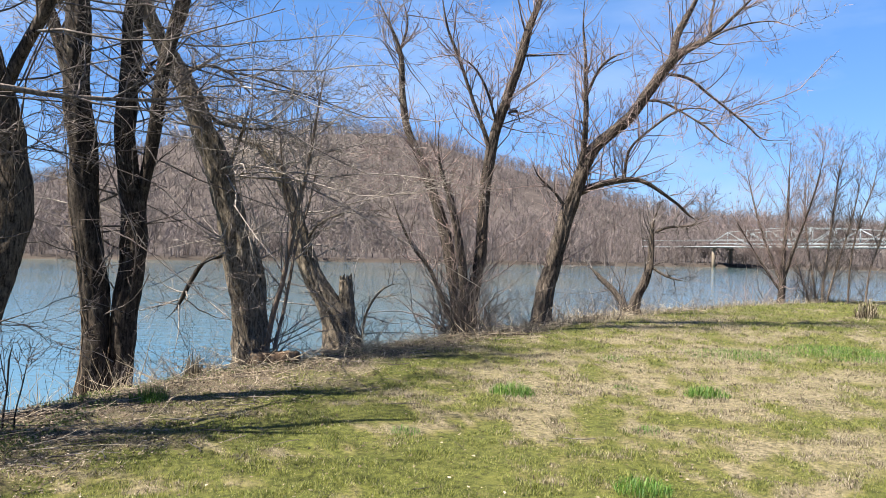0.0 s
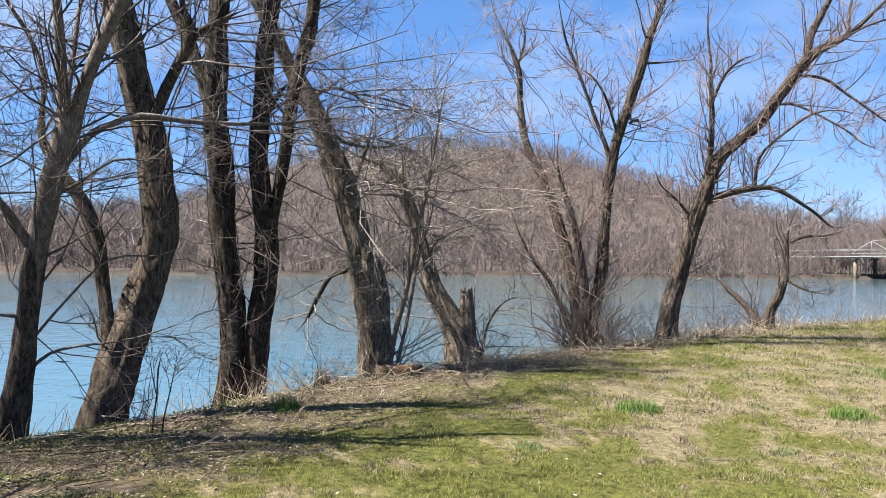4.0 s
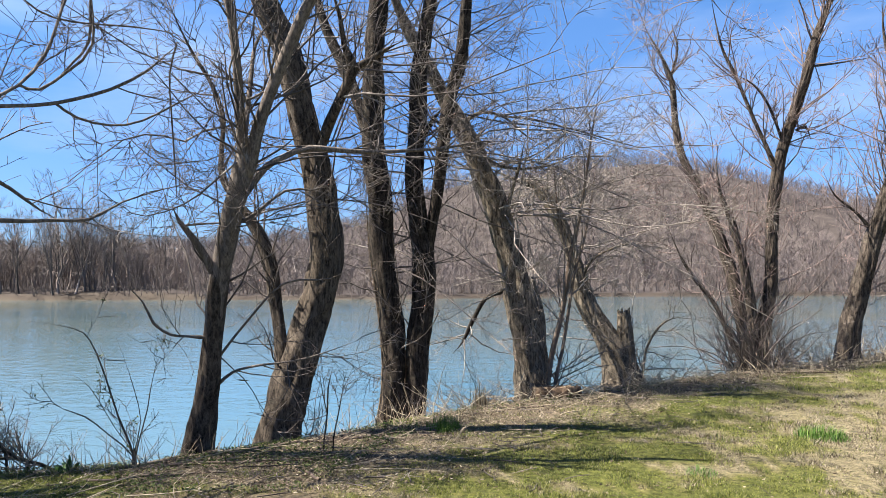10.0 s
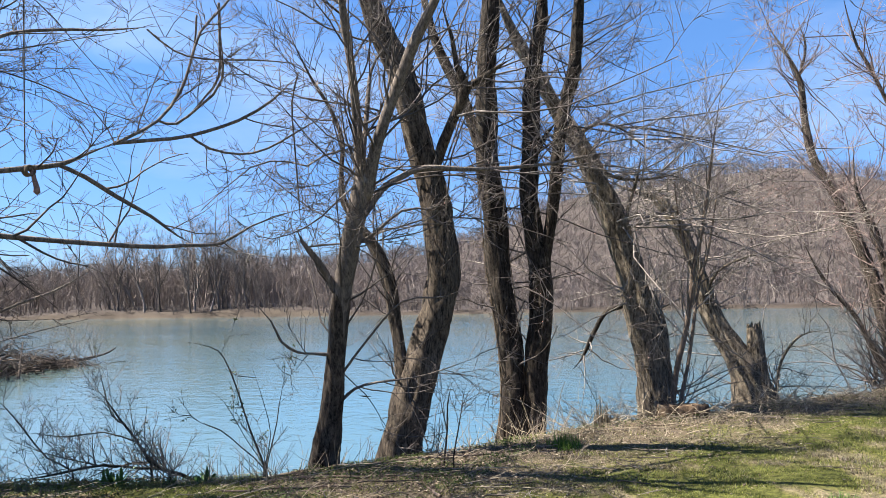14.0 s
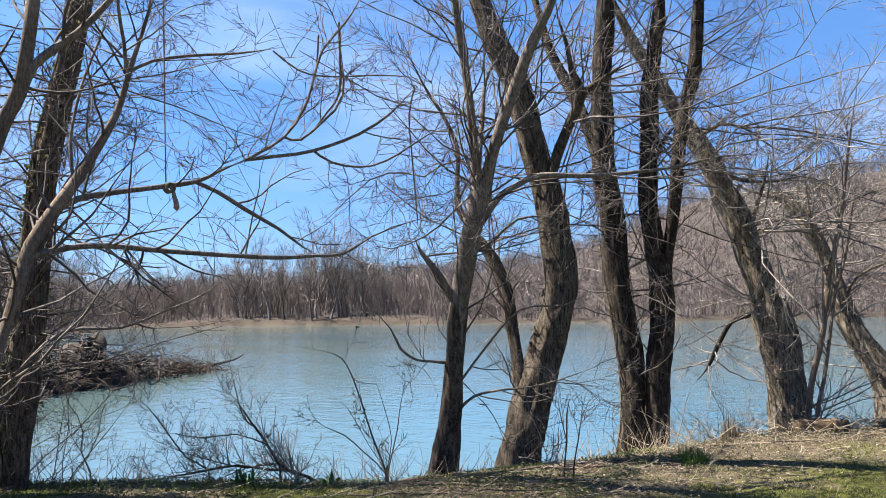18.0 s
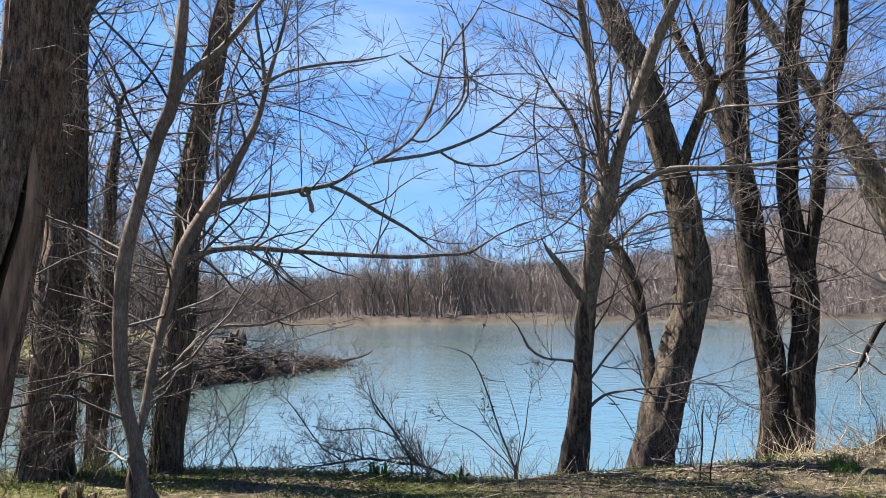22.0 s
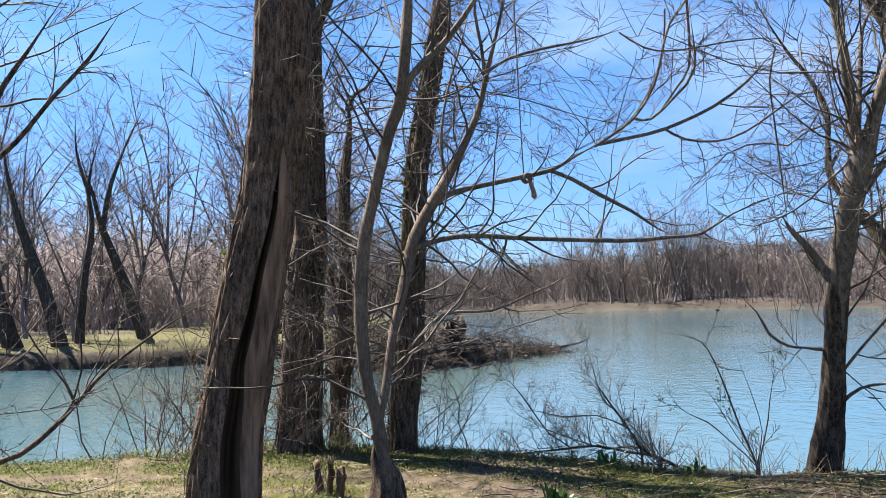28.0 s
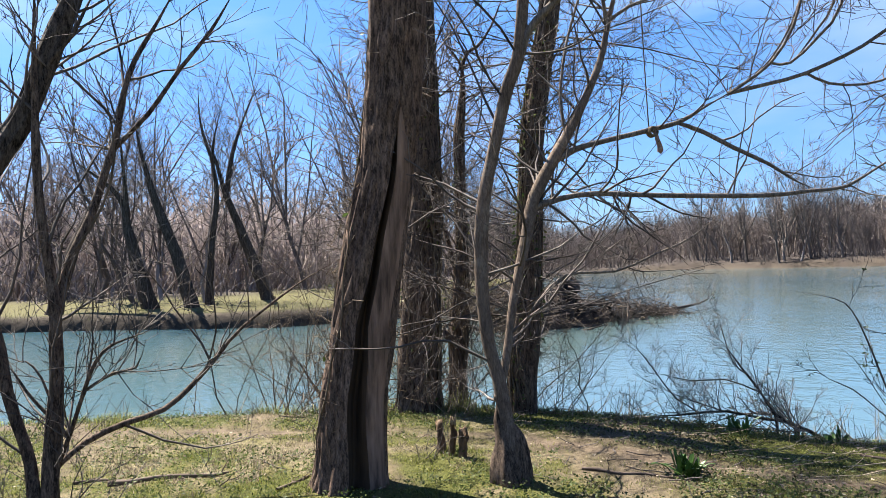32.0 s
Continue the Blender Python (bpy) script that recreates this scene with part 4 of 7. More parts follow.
FORMS["pale"].append(("trunk", ((-5.56, 2.16, -0.1, 0.085), (-5.58, 2.12, 0.12, 0.068), (-5.60, 2.07, 0.43, 0.056), (-5.62, 2.03, 0.76, 0.052), (-5.64, 1.97, 1.04, 0.051), (-5.65, 1.94, 1.40, 0.050), (-5.64, 1.94, 1.77, 0.050), (-5.62, 1.96, 2.08, 0.050), (-5.58, 2.01, 2.37, 0.047), (-5.51, 2.13, 2.90, 0.047), (-5.47, 2.21, 3.13, 0.047), (-5.44, 2.25, 3.46, 0.043), (-5.41, 2.28, 3.89, 0.040), (-5.38, 2.30, 4.42, 0.031), (-5.34, 2.33, 5.13, 0.016))))
FORMS["pale"].append(("stem", ((-5.62, 2.02, 0.63, 0.030), (-5.65, 2.12, 0.94, 0.032), (-5.69, 2.20, 1.31, 0.034), (-5.71, 2.27, 1.56, 0.038), (-5.73, 2.37, 1.90, 0.048), (-5.74, 2.44, 2.13, 0.051), (-5.72, 2.62, 2.44, 0.046), (-5.69, 2.80, 2.74, 0.036), (-5.66, 3.02, 3.19, 0.029), (-5.67, 3.13, 3.55, 0.023), (-5.67, 3.30, 4.11, 0.020), (-5.67, 3.45, 4.63, 0.009))))
FORMS["pale"].append(("limb", ((-5.45, 2.24, 3.18, 0.030), (-5.41, 2.28, 3.33, 0.030), (-5.32, 2.38, 3.46, 0.030), (-5.23, 2.49, 3.58, 0.027), (-5.11, 2.61, 3.77, 0.022), (-4.94, 2.78, 4.09, 0.014), (-4.79, 2.89, 4.37, 0.007))))
FORMS["pale"].append(("limb", ((-5.72, 2.62, 2.41, 0.025), (-5.70, 2.76, 2.50, 0.025), (-5.64, 2.98, 2.56, 0.023), (-5.53, 3.35, 2.64, 0.022), (-5.44, 3.60, 2.70, 0.020), (-5.37, 3.77, 2.80, 0.019), (-5.27, 4.03, 2.95, 0.017))))
FORMS["pale"].append(("limb", ((-5.30, 3.99, 2.92, 0.017), (-5.16, 4.24, 2.97, 0.015), (-5.01, 4.48, 3.03, 0.015), (-4.78, 4.82, 3.20, 0.014), (-4.61, 5.05, 3.40, 0.012), (-4.52, 5.18, 3.57, 0.010), (-4.41, 5.32, 3.74, 0.006))))
FORMS["pale"].append(("limb", ((-5.30, 3.99, 2.92, 0.015), (-5.18, 4.29, 3.14, 0.013), (-5.13, 4.48, 3.42, 0.012), (-5.13, 4.59, 3.69, 0.012), (-5.13, 4.71, 4.02, 0.012), (-5.05, 4.90, 4.29, 0.013), (-4.99, 5.05, 4.55, 0.011), (-4.99, 5.16, 4.87, 0.007))))
FORMS["pale"].append(("limb", ((-5.17, 4.31, 3.14, 0.011), (-5.06, 4.38, 3.12, 0.011), (-4.87, 4.47, 3.27, 0.011), (-4.70, 4.54, 3.48, 0.011), (-4.61, 4.42, 3.95, 0.006))))
FORMS["pale"].append(("limb", ((-5.01, 4.48, 3.03, 0.011), (-4.94, 4.63, 2.94, 0.011), (-4.81, 4.85, 2.91, 0.010), (-4.67, 5.06, 2.98, 0.010), (-4.46, 5.38, 3.23, 0.008), (-4.24, 5.67, 3.46, 0.004))))
FORMS["pale"].append(("limb", ((-5.44, 3.60, 2.69, 0.016), (-5.38, 3.77, 2.62, 0.018), (-5.31, 3.99, 2.49, 0.019), (-5.21, 4.26, 2.34, 0.015), (-5.13, 4.46, 2.19, 0.011), (-5.04, 4.65, 2.09, 0.008))))
FORMS["pale"].append(("limb", ((-5.73, 2.43, 2.05, 0.029), (-5.70, 2.66, 2.12, 0.024), (-5.64, 2.93, 2.15, 0.023), (-5.50, 3.44, 2.12, 0.020), (-5.21, 4.19, 2.09, 0.019), (-5.05, 4.52, 2.11, 0.015), (-4.92, 4.75, 2.13, 0.013), (-4.80, 4.99, 2.29, 0.012), (-4.62, 5.27, 2.42, 0.010), (-4.38, 5.62, 2.56, 0.006))))
FORMS["pale"].append(("limb", ((-5.63, 2.33, 1.26, 0.010), (-5.63, 2.62, 1.51, 0.012), (-5.55, 3.03, 1.53, 0.010), (-5.49, 3.32, 1.64, 0.009), (-5.40, 3.66, 1.79, 0.007), (-5.30, 4.04, 2.10, 0.004))))
FORMS["pale"].append(("limb", ((-5.67, 3.13, 3.55, 0.015), (-5.62, 3.30, 3.67, 0.013), (-5.53, 3.59, 3.77, 0.012), (-5.38, 3.98, 3.86, 0.010), (-5.20, 4.36, 3.98, 0.006))))
FORMS["pale"].append(("limb", ((-5.67, 3.11, 3.49, 0.017), (-5.62, 3.05, 3.76, 0.015), (-5.59, 2.98, 4.03, 0.013), (-5.51, 2.96, 4.34, 0.008))))
FORMS["pale"].append(("limb", ((-5.71, 2.73, 2.59, 0.014), (-5.79, 2.73, 2.93, 0.013), (-5.84, 2.83, 3.39, 0.011), (-5.86, 3.00, 3.87, 0.010), (-5.88, 3.12, 4.25, 0.008))))
FORMS["pale"].append(("limb", ((-5.08, 4.88, 4.31, 0.013), (-5.12, 4.93, 4.08, 0.013), (-5.20, 5.00, 3.70, 0.012), (-5.32, 4.95, 3.52, 0.010), (-5.46, 4.89, 3.35, 0.010), (-5.57, 4.84, 3.26, 0.006))))
FORMS["pale"].append(("limb", ((-5.27, 4.27, 3.92, 0.008), (-5.19, 4.47, 3.79, 0.008), (-5.07, 4.70, 3.76, 0.008), (-4.81, 5.13, 3.82, 0.008), (-4.61, 5.40, 3.82, 0.006), (-4.52, 5.53, 3.75, 0.004))))
FORMS["pale"].append(("limb", ((-5.17, 4.70, 4.15, 0.010), (-5.26, 4.75, 3.85, 0.008), (-5.41, 4.74, 3.55, 0.008), (-5.59, 4.68, 3.31, 0.008), (-5.71, 4.62, 3.22, 0.006), (-5.90, 4.51, 3.15, 0.006))))
FORMS["pale"].append(("limb", ((-4.48, 5.25, 3.67, 0.008), (-4.56, 5.26, 3.42, 0.008), (-4.59, 5.32, 3.14, 0.008), (-4.62, 5.39, 2.85, 0.008), (-4.65, 5.47, 2.46, 0.008), (-4.68, 5.53, 2.20, 0.004))))
FORMS["pale"].append(("burl", ((-5.62, 2.01, 0.56, 0.012), (-5.62, 2.02, 0.46, 0.042), (-5.60, 2.06, 0.3, 0.07), (-5.59, 2.06, 0.1, 0.11), (-5.58, 2.08, -0.15, 0.12))))
FORMS["pale"].append(("burl", ((-5.58, 2.12, 0.42, 0.012), (-5.572, 2.135, 0.37, 0.035), (-5.565, 2.15, 0.28, 0.062), (-5.56, 2.16, 0.14, 0.084), (-5.56, 2.165, 0.0, 0.095), (-5.56, 2.165, -0.15, 0.1))))
FORMS["nearleft"] = []
FORMS["nearleft"].append(("trunk", ((-6.19, -1.08, 0.04, 0.063), (-6.19, -1.06, 0.40, 0.054), (-6.21, -1.03, 0.82, 0.049), (-6.21, -1.02, 1.21, 0.045), (-6.22, -1.03, 1.52, 0.040), (-6.23, -1.08, 1.92, 0.031), (-6.25, -1.12, 2.39, 0.027), (-6.27, -1.13, 2.99, 0.023), (-6.30, -1.12, 3.60, 0.020), (-6.33, -1.10, 4.10, 0.009))))
FORMS["nearleft"].append(("stem", ((-6.22, -1.02, 1.37, 0.037), (-6.29, -0.93, 1.76, 0.034), (-6.36, -0.80, 2.06, 0.031), (-6.42, -0.70, 2.40, 0.029), (-6.46, -0.62, 2.66, 0.027), (-6.51, -0.57, 2.99, 0.024), (-6.56, -0.48, 3.28, 0.022), (-6.61, -0.33, 3.57, 0.019), (-6.68, -0.07, 4.09, 0.011))))
FORMS["nearleft"].append(("stem", ((-6.45, -0.63, 2.58, 0.018), (-6.42, -0.39, 2.84, 0.018), (-6.38, -0.15, 3.19, 0.016), (-6.33, 0.07, 3.47, 0.014), (-6.26, 0.31, 3.88, 0.006))))
FORMS["nearleft"].append(("stem", ((-6.17, -1.17, 0.06, 0.050), (-6.23, -1.20, 0.37, 0.042), (-6.27, -1.27, 0.60, 0.039), (-6.31, -1.35, 0.87, 0.039), (-6.36, -1.39, 1.15, 0.035), (-6.42, -1.46, 1.46, 0.031), (-6.52, -1.53, 2.02, 0.026), (-6.67, -1.58, 2.86, 0.017))))
FORMS["nearleft"].append(("limb", ((-6.20, -1.03, 0.34, 0.020), (-6.28, -0.86, 0.47, 0.022), (-6.37, -0.61, 0.56, 0.022), (-6.45, -0.34, 0.62, 0.022), (-6.52, -0.13, 0.78, 0.021), (-6.58, 0.08, 1.00, 0.017), (-6.63, 0.26, 1.19, 0.012), (-6.71, 0.78, 1.55, 0.009), (-6.73, 1.27, 1.80, 0.004))))
FORMS["nearleft"].append(("limb", ((-6.20, -1.04, 0.31, 0.017), (-6.12, -0.93, 0.58, 0.016), (-6.04, -0.83, 0.87, 0.014), (-5.98, -0.75, 1.06, 0.013), (-5.94, -0.64, 1.17, 0.009), (-5.88, -0.44, 1.24, 0.006), (-5.83, -0.28, 1.33, 0.005))))
FORMS["nearleft"].append(("limb", ((-6.20, -1.04, 0.65, 0.013), (-6.22, -1.13, 0.75, 0.012), (-6.24, -1.22, 0.87, 0.010), (-6.26, -1.29, 0.99, 0.008), (-6.27, -1.36, 1.07, 0.005))))
FORMS["nearleft"].append(("limb", ((-6.04, -0.83, 0.85, 0.010), (-6.08, -0.80, 1.01, 0.008), (-6.13, -0.78, 1.20, 0.006), (-6.17, -0.80, 1.38, 0.004))))
FORMS["nearleft"].append(("limb", ((-6.13, -0.95, 0.54, 0.012), (-6.17, -1.02, 0.67, 0.010), (-6.25, -1.12, 0.94, 0.008), (-6.29, -1.22, 1.06, 0.007), (-6.30, -1.31, 1.05, 0.004))))
FORMS["nearleft"].append(("limb", ((-6.04, -0.83, 0.86, 0.011), (-6.00, -0.65, 0.97, 0.010), (-5.98, -0.50, 1.00, 0.008), (-5.94, -0.43, 1.19, 0.005))))
FORMS["leaner"] = []
FORMS["leaner"].append(("trunk", ((-6.02, -2.17, 0.24, 0.135), (-6.08, -2.03, 0.79, 0.120), (-6.17, -1.77, 1.56, 0.103), (-6.25, -1.54, 2.16, 0.093), (-6.31, -1.36, 2.51, 0.086), (-6.35, -1.20, 2.80, 0.076), (-6.39, -1.03, 3.31, 0.074), (-6.43, -0.86, 3.75, 0.066), (-6.47, -0.64, 4.34, 0.046), (-6.51, -0.47, 4.94, 0.019))))
FORMS["leaner"].append(("limb", ((-6.36, -1.15, 2.93, 0.028), (-6.32, -1.03, 3.17, 0.017), (-6.28, -0.87, 3.37, 0.014), (-6.23, -0.75, 3.60, 0.007))))
FORMS["bankone"] = []
FORMS["bankone"].append(("trunk", ((-49.33, -1.74, -0.72, 0.536), (-49.29, -2.14, 0.65, 0.469), (-49.19, -2.65, 2.70, 0.401), (-49.09, -3.07, 4.72, 0.334), (-49.01, -3.34, 6.23, 0.285), (-48.87, -4.37, 7.38, 0.218), (-48.65, -5.82, 8.50, 0.151), (-48.39, -7.22, 9.41, 0.084))))
FORMS["bankone"].append(("stem", ((-49.09, -3.04, 4.55, 0.216), (-48.67, -3.09, 6.70, 0.154), (-48.20, -3.22, 8.96, 0.123), (-47.68, -3.42, 11.49, 0.061))))
FORMS["banktwo"] = []
FORMS["banktwo"].append(("trunk", ((-48.34, 0.60, -0.97, 0.493), (-48.33, 0.22, 0.74, 0.426), (-48.27, -0.36, 2.95, 0.377), (-48.22, -1.00, 4.80, 0.344), (-48.14, -1.64, 6.81, 0.296), (-48.07, -2.14, 8.96, 0.215), (-48.00, -2.46, 10.77, 0.149), (-47.92, -2.89, 12.89, 0.067))))
FORMS["bankthree"] = []
FORMS["bankthree"].append(("trunk", ((-50.32, 1.48, -0.67, 0.308), (-50.30, 1.57, 1.17, 0.256), (-50.22, 1.81, 4.00, 0.222), (-50.14, 2.15, 6.67, 0.223), (-50.09, 1.94, 8.98, 0.206), (-50.03, 2.23, 10.94, 0.173), (-49.94, 2.88, 13.27, 0.087))))
FORMS["bankthree"].append(("stem", ((-50.09, 1.94, 8.80, 0.143), (-49.78, 1.28, 11.04, 0.111), (-49.44, 1.17, 13.44, 0.064))))
FORMS["bankfour"] = []
FORMS["bankfour"].append(("trunk", ((-52.06, 5.33, -0.20, 0.462), (-52.06, 4.66, 1.78, 0.408), (-52.05, 3.65, 4.61, 0.355), (-52.02, 2.75, 7.04, 0.284), (-51.98, 2.23, 9.08, 0.232), (-51.95, 1.71, 10.73, 0.161), (-51.89, 1.21, 12.92, 0.072))))
FORMS["bankfour"].append(("stem", ((-52.02, 2.81, 6.85, 0.197), (-52.35, 3.34, 9.71, 0.167), (-52.63, 4.28, 12.43, 0.118), (-52.85, 5.30, 14.83, 0.069))))
FORMS["bankfive"] = []
FORMS["bankfive"].append(("trunk", ((-49.81, -7.29, -0.72, 0.513), (-49.86, -6.78, 1.17, 0.427), (-49.85, -6.06, 3.41, 0.375), (-49.86, -5.39, 5.03, 0.324), (-49.85, -4.89, 6.35, 0.256), (-49.82, -4.13, 8.67, 0.171), (-49.75, -3.66, 11.35, 0.086))))
FORMS["banksix"] = []
FORMS["banksix"].append(("trunk", ((-52.40, 14.19, -0.15, 0.369), (-52.32, 13.90, 3.85, 0.295), (-52.36, 13.22, 7.46, 0.222), (-52.39, 12.53, 11.05, 0.149), (-52.33, 12.23, 14.63, 0.075))))
FORMS["fallen"] = []
FORMS["fallen"].append(("trunk", ((-5.88, 5.34, -0.09, 0.0198), (-6.03, 5.18, 0.02, 0.0165), (-6.14, 5.05, 0.12, 0.0149), (-6.22, 4.96, 0.33, 0.0121), (-6.31, 4.85, 0.53, 0.0105), (-6.39, 4.75, 0.73, 0.0077), (-6.47, 4.66, 0.88, 0.0050))))
FORMS["fallen"].append(("stem", ((-6.03, 5.18, 0.02, 0.0173), (-6.24, 5.01, 0.06, 0.0135), (-6.49, 4.80, 0.11, 0.0112), (-6.73, 4.58, 0.07, 0.0120), (-6.96, 4.36, 0.03, 0.0097), (-7.17, 4.14, 0.10, 0.0060))))
FORMS["fallen"].append(("limb", ((-6.14, 5.05, 0.12, 0.0120), (-6.42, 4.88, 0.08, 0.0083), (-6.70, 4.69, 0.15, 0.0067), (-6.97, 4.49, 0.25, 0.0067), (-7.18, 4.34, 0.37, 0.0053))))
FORMS["fallen"].append(("limb", ((-6.24, 4.94, 0.33, 0.0083), (-6.48, 4.79, 0.42, 0.0067), (-6.76, 4.60, 0.39, 0.0067), (-7.08, 4.37, 0.45, 0.0053))))
FORMS["fallen"].append(("limb", ((-6.69, 4.62, 0.07, 0.0083), (-6.85, 4.47, 0.21, 0.0083), (-7.02, 4.34, 0.49, 0.0067), (-7.15, 4.23, 0.71, 0.0067), (-7.29, 4.10, 0.88, 0.0053))))
FORMS["fallen"].append(("limb", ((-6.29, 4.88, 0.49, 0.0083), (-6.40, 4.82, 0.58, 0.0067), (-6.53, 4.82, 0.85, 0.0053), (-6.64, 4.83, 1.13, 0.0050))))
FORMS["leafy"] = []
FORMS["leafy"].append(("trunk", ((-5.19, 5.59, 0.02, 0.011), (-5.30, 5.50, 0.41, 0.009), (-5.40, 5.42, 0.82, 0.008), (-5.48, 5.34, 1.10, 0.006), (-5.58, 5.25, 1.21, 0.005), (-5.83, 4.99, 1.29, 0.004))))
FORMS["leafy"].append(("stem", ((-5.19, 5.59, 0.02, 0.007), (-5.33, 5.41, 0.26, 0.006), (-5.44, 5.26, 0.43, 0.006), (-5.55, 5.11, 0.52, 0.004), (-5.62, 5.00, 0.64, 0.004))))
FORMS["leafy"].append(("stem", ((-5.19, 5.60, 0.01, 0.007), (-5.15, 5.71, 0.45, 0.006), (-5.14, 5.78, 0.77, 0.004), (-5.05, 5.91, 1.04, 0.004))))
FORMS["leafy"].append(("stem", ((-5.20, 5.58, 0.02, 0.006), (-5.12, 5.59, 0.36, 0.004), (-5.15, 5.47, 0.80, 0.004), (-5.20, 5.36, 1.13, 0.004))))
FORMS["leafy"].append(("stem", ((-5.18, 5.60, 0.01, 0.006), (-5.36, 5.53, 0.29, 0.004), (-5.57, 5.43, 0.67, 0.004), (-5.71, 5.34, 0.79, 0.004))))
FORMS["palebush"] = []
FORMS["palebush"].append(("trunk", ((13.45, 26.82, -0.47, 0.045), (13.40, 26.83, 0.33, 0.040), (13.48, 26.75, 1.33, 0.040), (13.57, 26.65, 2.52, 0.034), (13.68, 26.53, 3.90, 0.028), (13.78, 26.41, 5.46, 0.017))))
FORMS["palebush"].append(("stem", ((13.28, 26.90, -0.38, 0.036), (13.24, 27.14, 0.71, 0.037), (13.16, 27.43, 1.92, 0.032), (13.17, 27.72, 3.36, 0.027), (13.32, 27.97, 5.04, 0.017))))
FORMS["palebush"].append(("stem", ((13.49, 26.79, -0.26, 0.036), (13.63, 26.53, 0.94, 0.031), (13.84, 26.22, 2.13, 0.026), (14.03, 25.90, 3.47, 0.020), (14.12, 25.59, 4.98, 0.012))))
FORMS["palebush"].append(("stem", ((13.17, 26.95, -0.28, 0.031), (12.90, 27.27, 0.70, 0.026), (12.71, 27.54, 1.71, 0.021), (12.60, 27.80, 2.94, 0.016))))
FORMS["palebush"].append(("stem", ((14.10, 26.44, -0.13, 0.036), (14.06, 26.24, 1.35, 0.031), (14.17, 25.96, 2.71, 0.026), (14.43, 25.59, 4.03, 0.020), (14.53, 25.32, 5.33, 0.012))))
FORMS["palebush"].append(("stem", ((14.55, 26.19, -0.10, 0.036), (14.77, 26.29, 1.17, 0.031), (15.14, 26.29, 2.35, 0.026), (15.61, 26.29, 3.92, 0.021), (15.92, 26.38, 5.50, 0.012))))
FORMS["stake"] = []
FORMS["stake"].append(("trunk", ((-3.74, 6.51, 0.08, 0.009), (-3.71, 6.52, 0.34, 0.008), (-3.70, 6.52, 0.59, 0.008), (-3.66, 6.54, 0.79, 0.005))))
FORMS["stake"].append(("stem", ((-3.66, 6.55, 0.09, 0.007), (-3.64, 6.61, 0.32, 0.007), (-3.63, 6.66, 0.49, 0.005), (-3.63, 6.70, 0.64, 0.004))))
FORMS["stake"].append(("stem", ((-3.71, 6.52, 0.34, 0.006), (-3.76, 6.52, 0.54, 0.005), (-3.80, 6.53, 0.74, 0.004))))


def resample(curve, k):
    i = np.linspace(0, len(curve) - 1, k)
    a = i.astype(int)
    b = np.minimum(a + 1, len(curve) - 1)
    f = (i - a)[:, None]
    return curve[a] * (1 - f) + curve[b] * f


def far_twigs(P, r, rng):
    """One slender leaf-thin shard for each far twig."""
    a, b = P[:, 0], P[:, -1]
    s = unit(np.cross(b - a, rng.normal(0, 1, a.shape))) * r[:, :1] * 1.5
    n = len(a)
    k = np.arange(n)[:, None] * 4
    return np.stack([a - s, a + s, b + s * 0.3, b - s * 0.3], 1).reshape(-1, 3), k + np.array([[0, 1, 2, 3]])


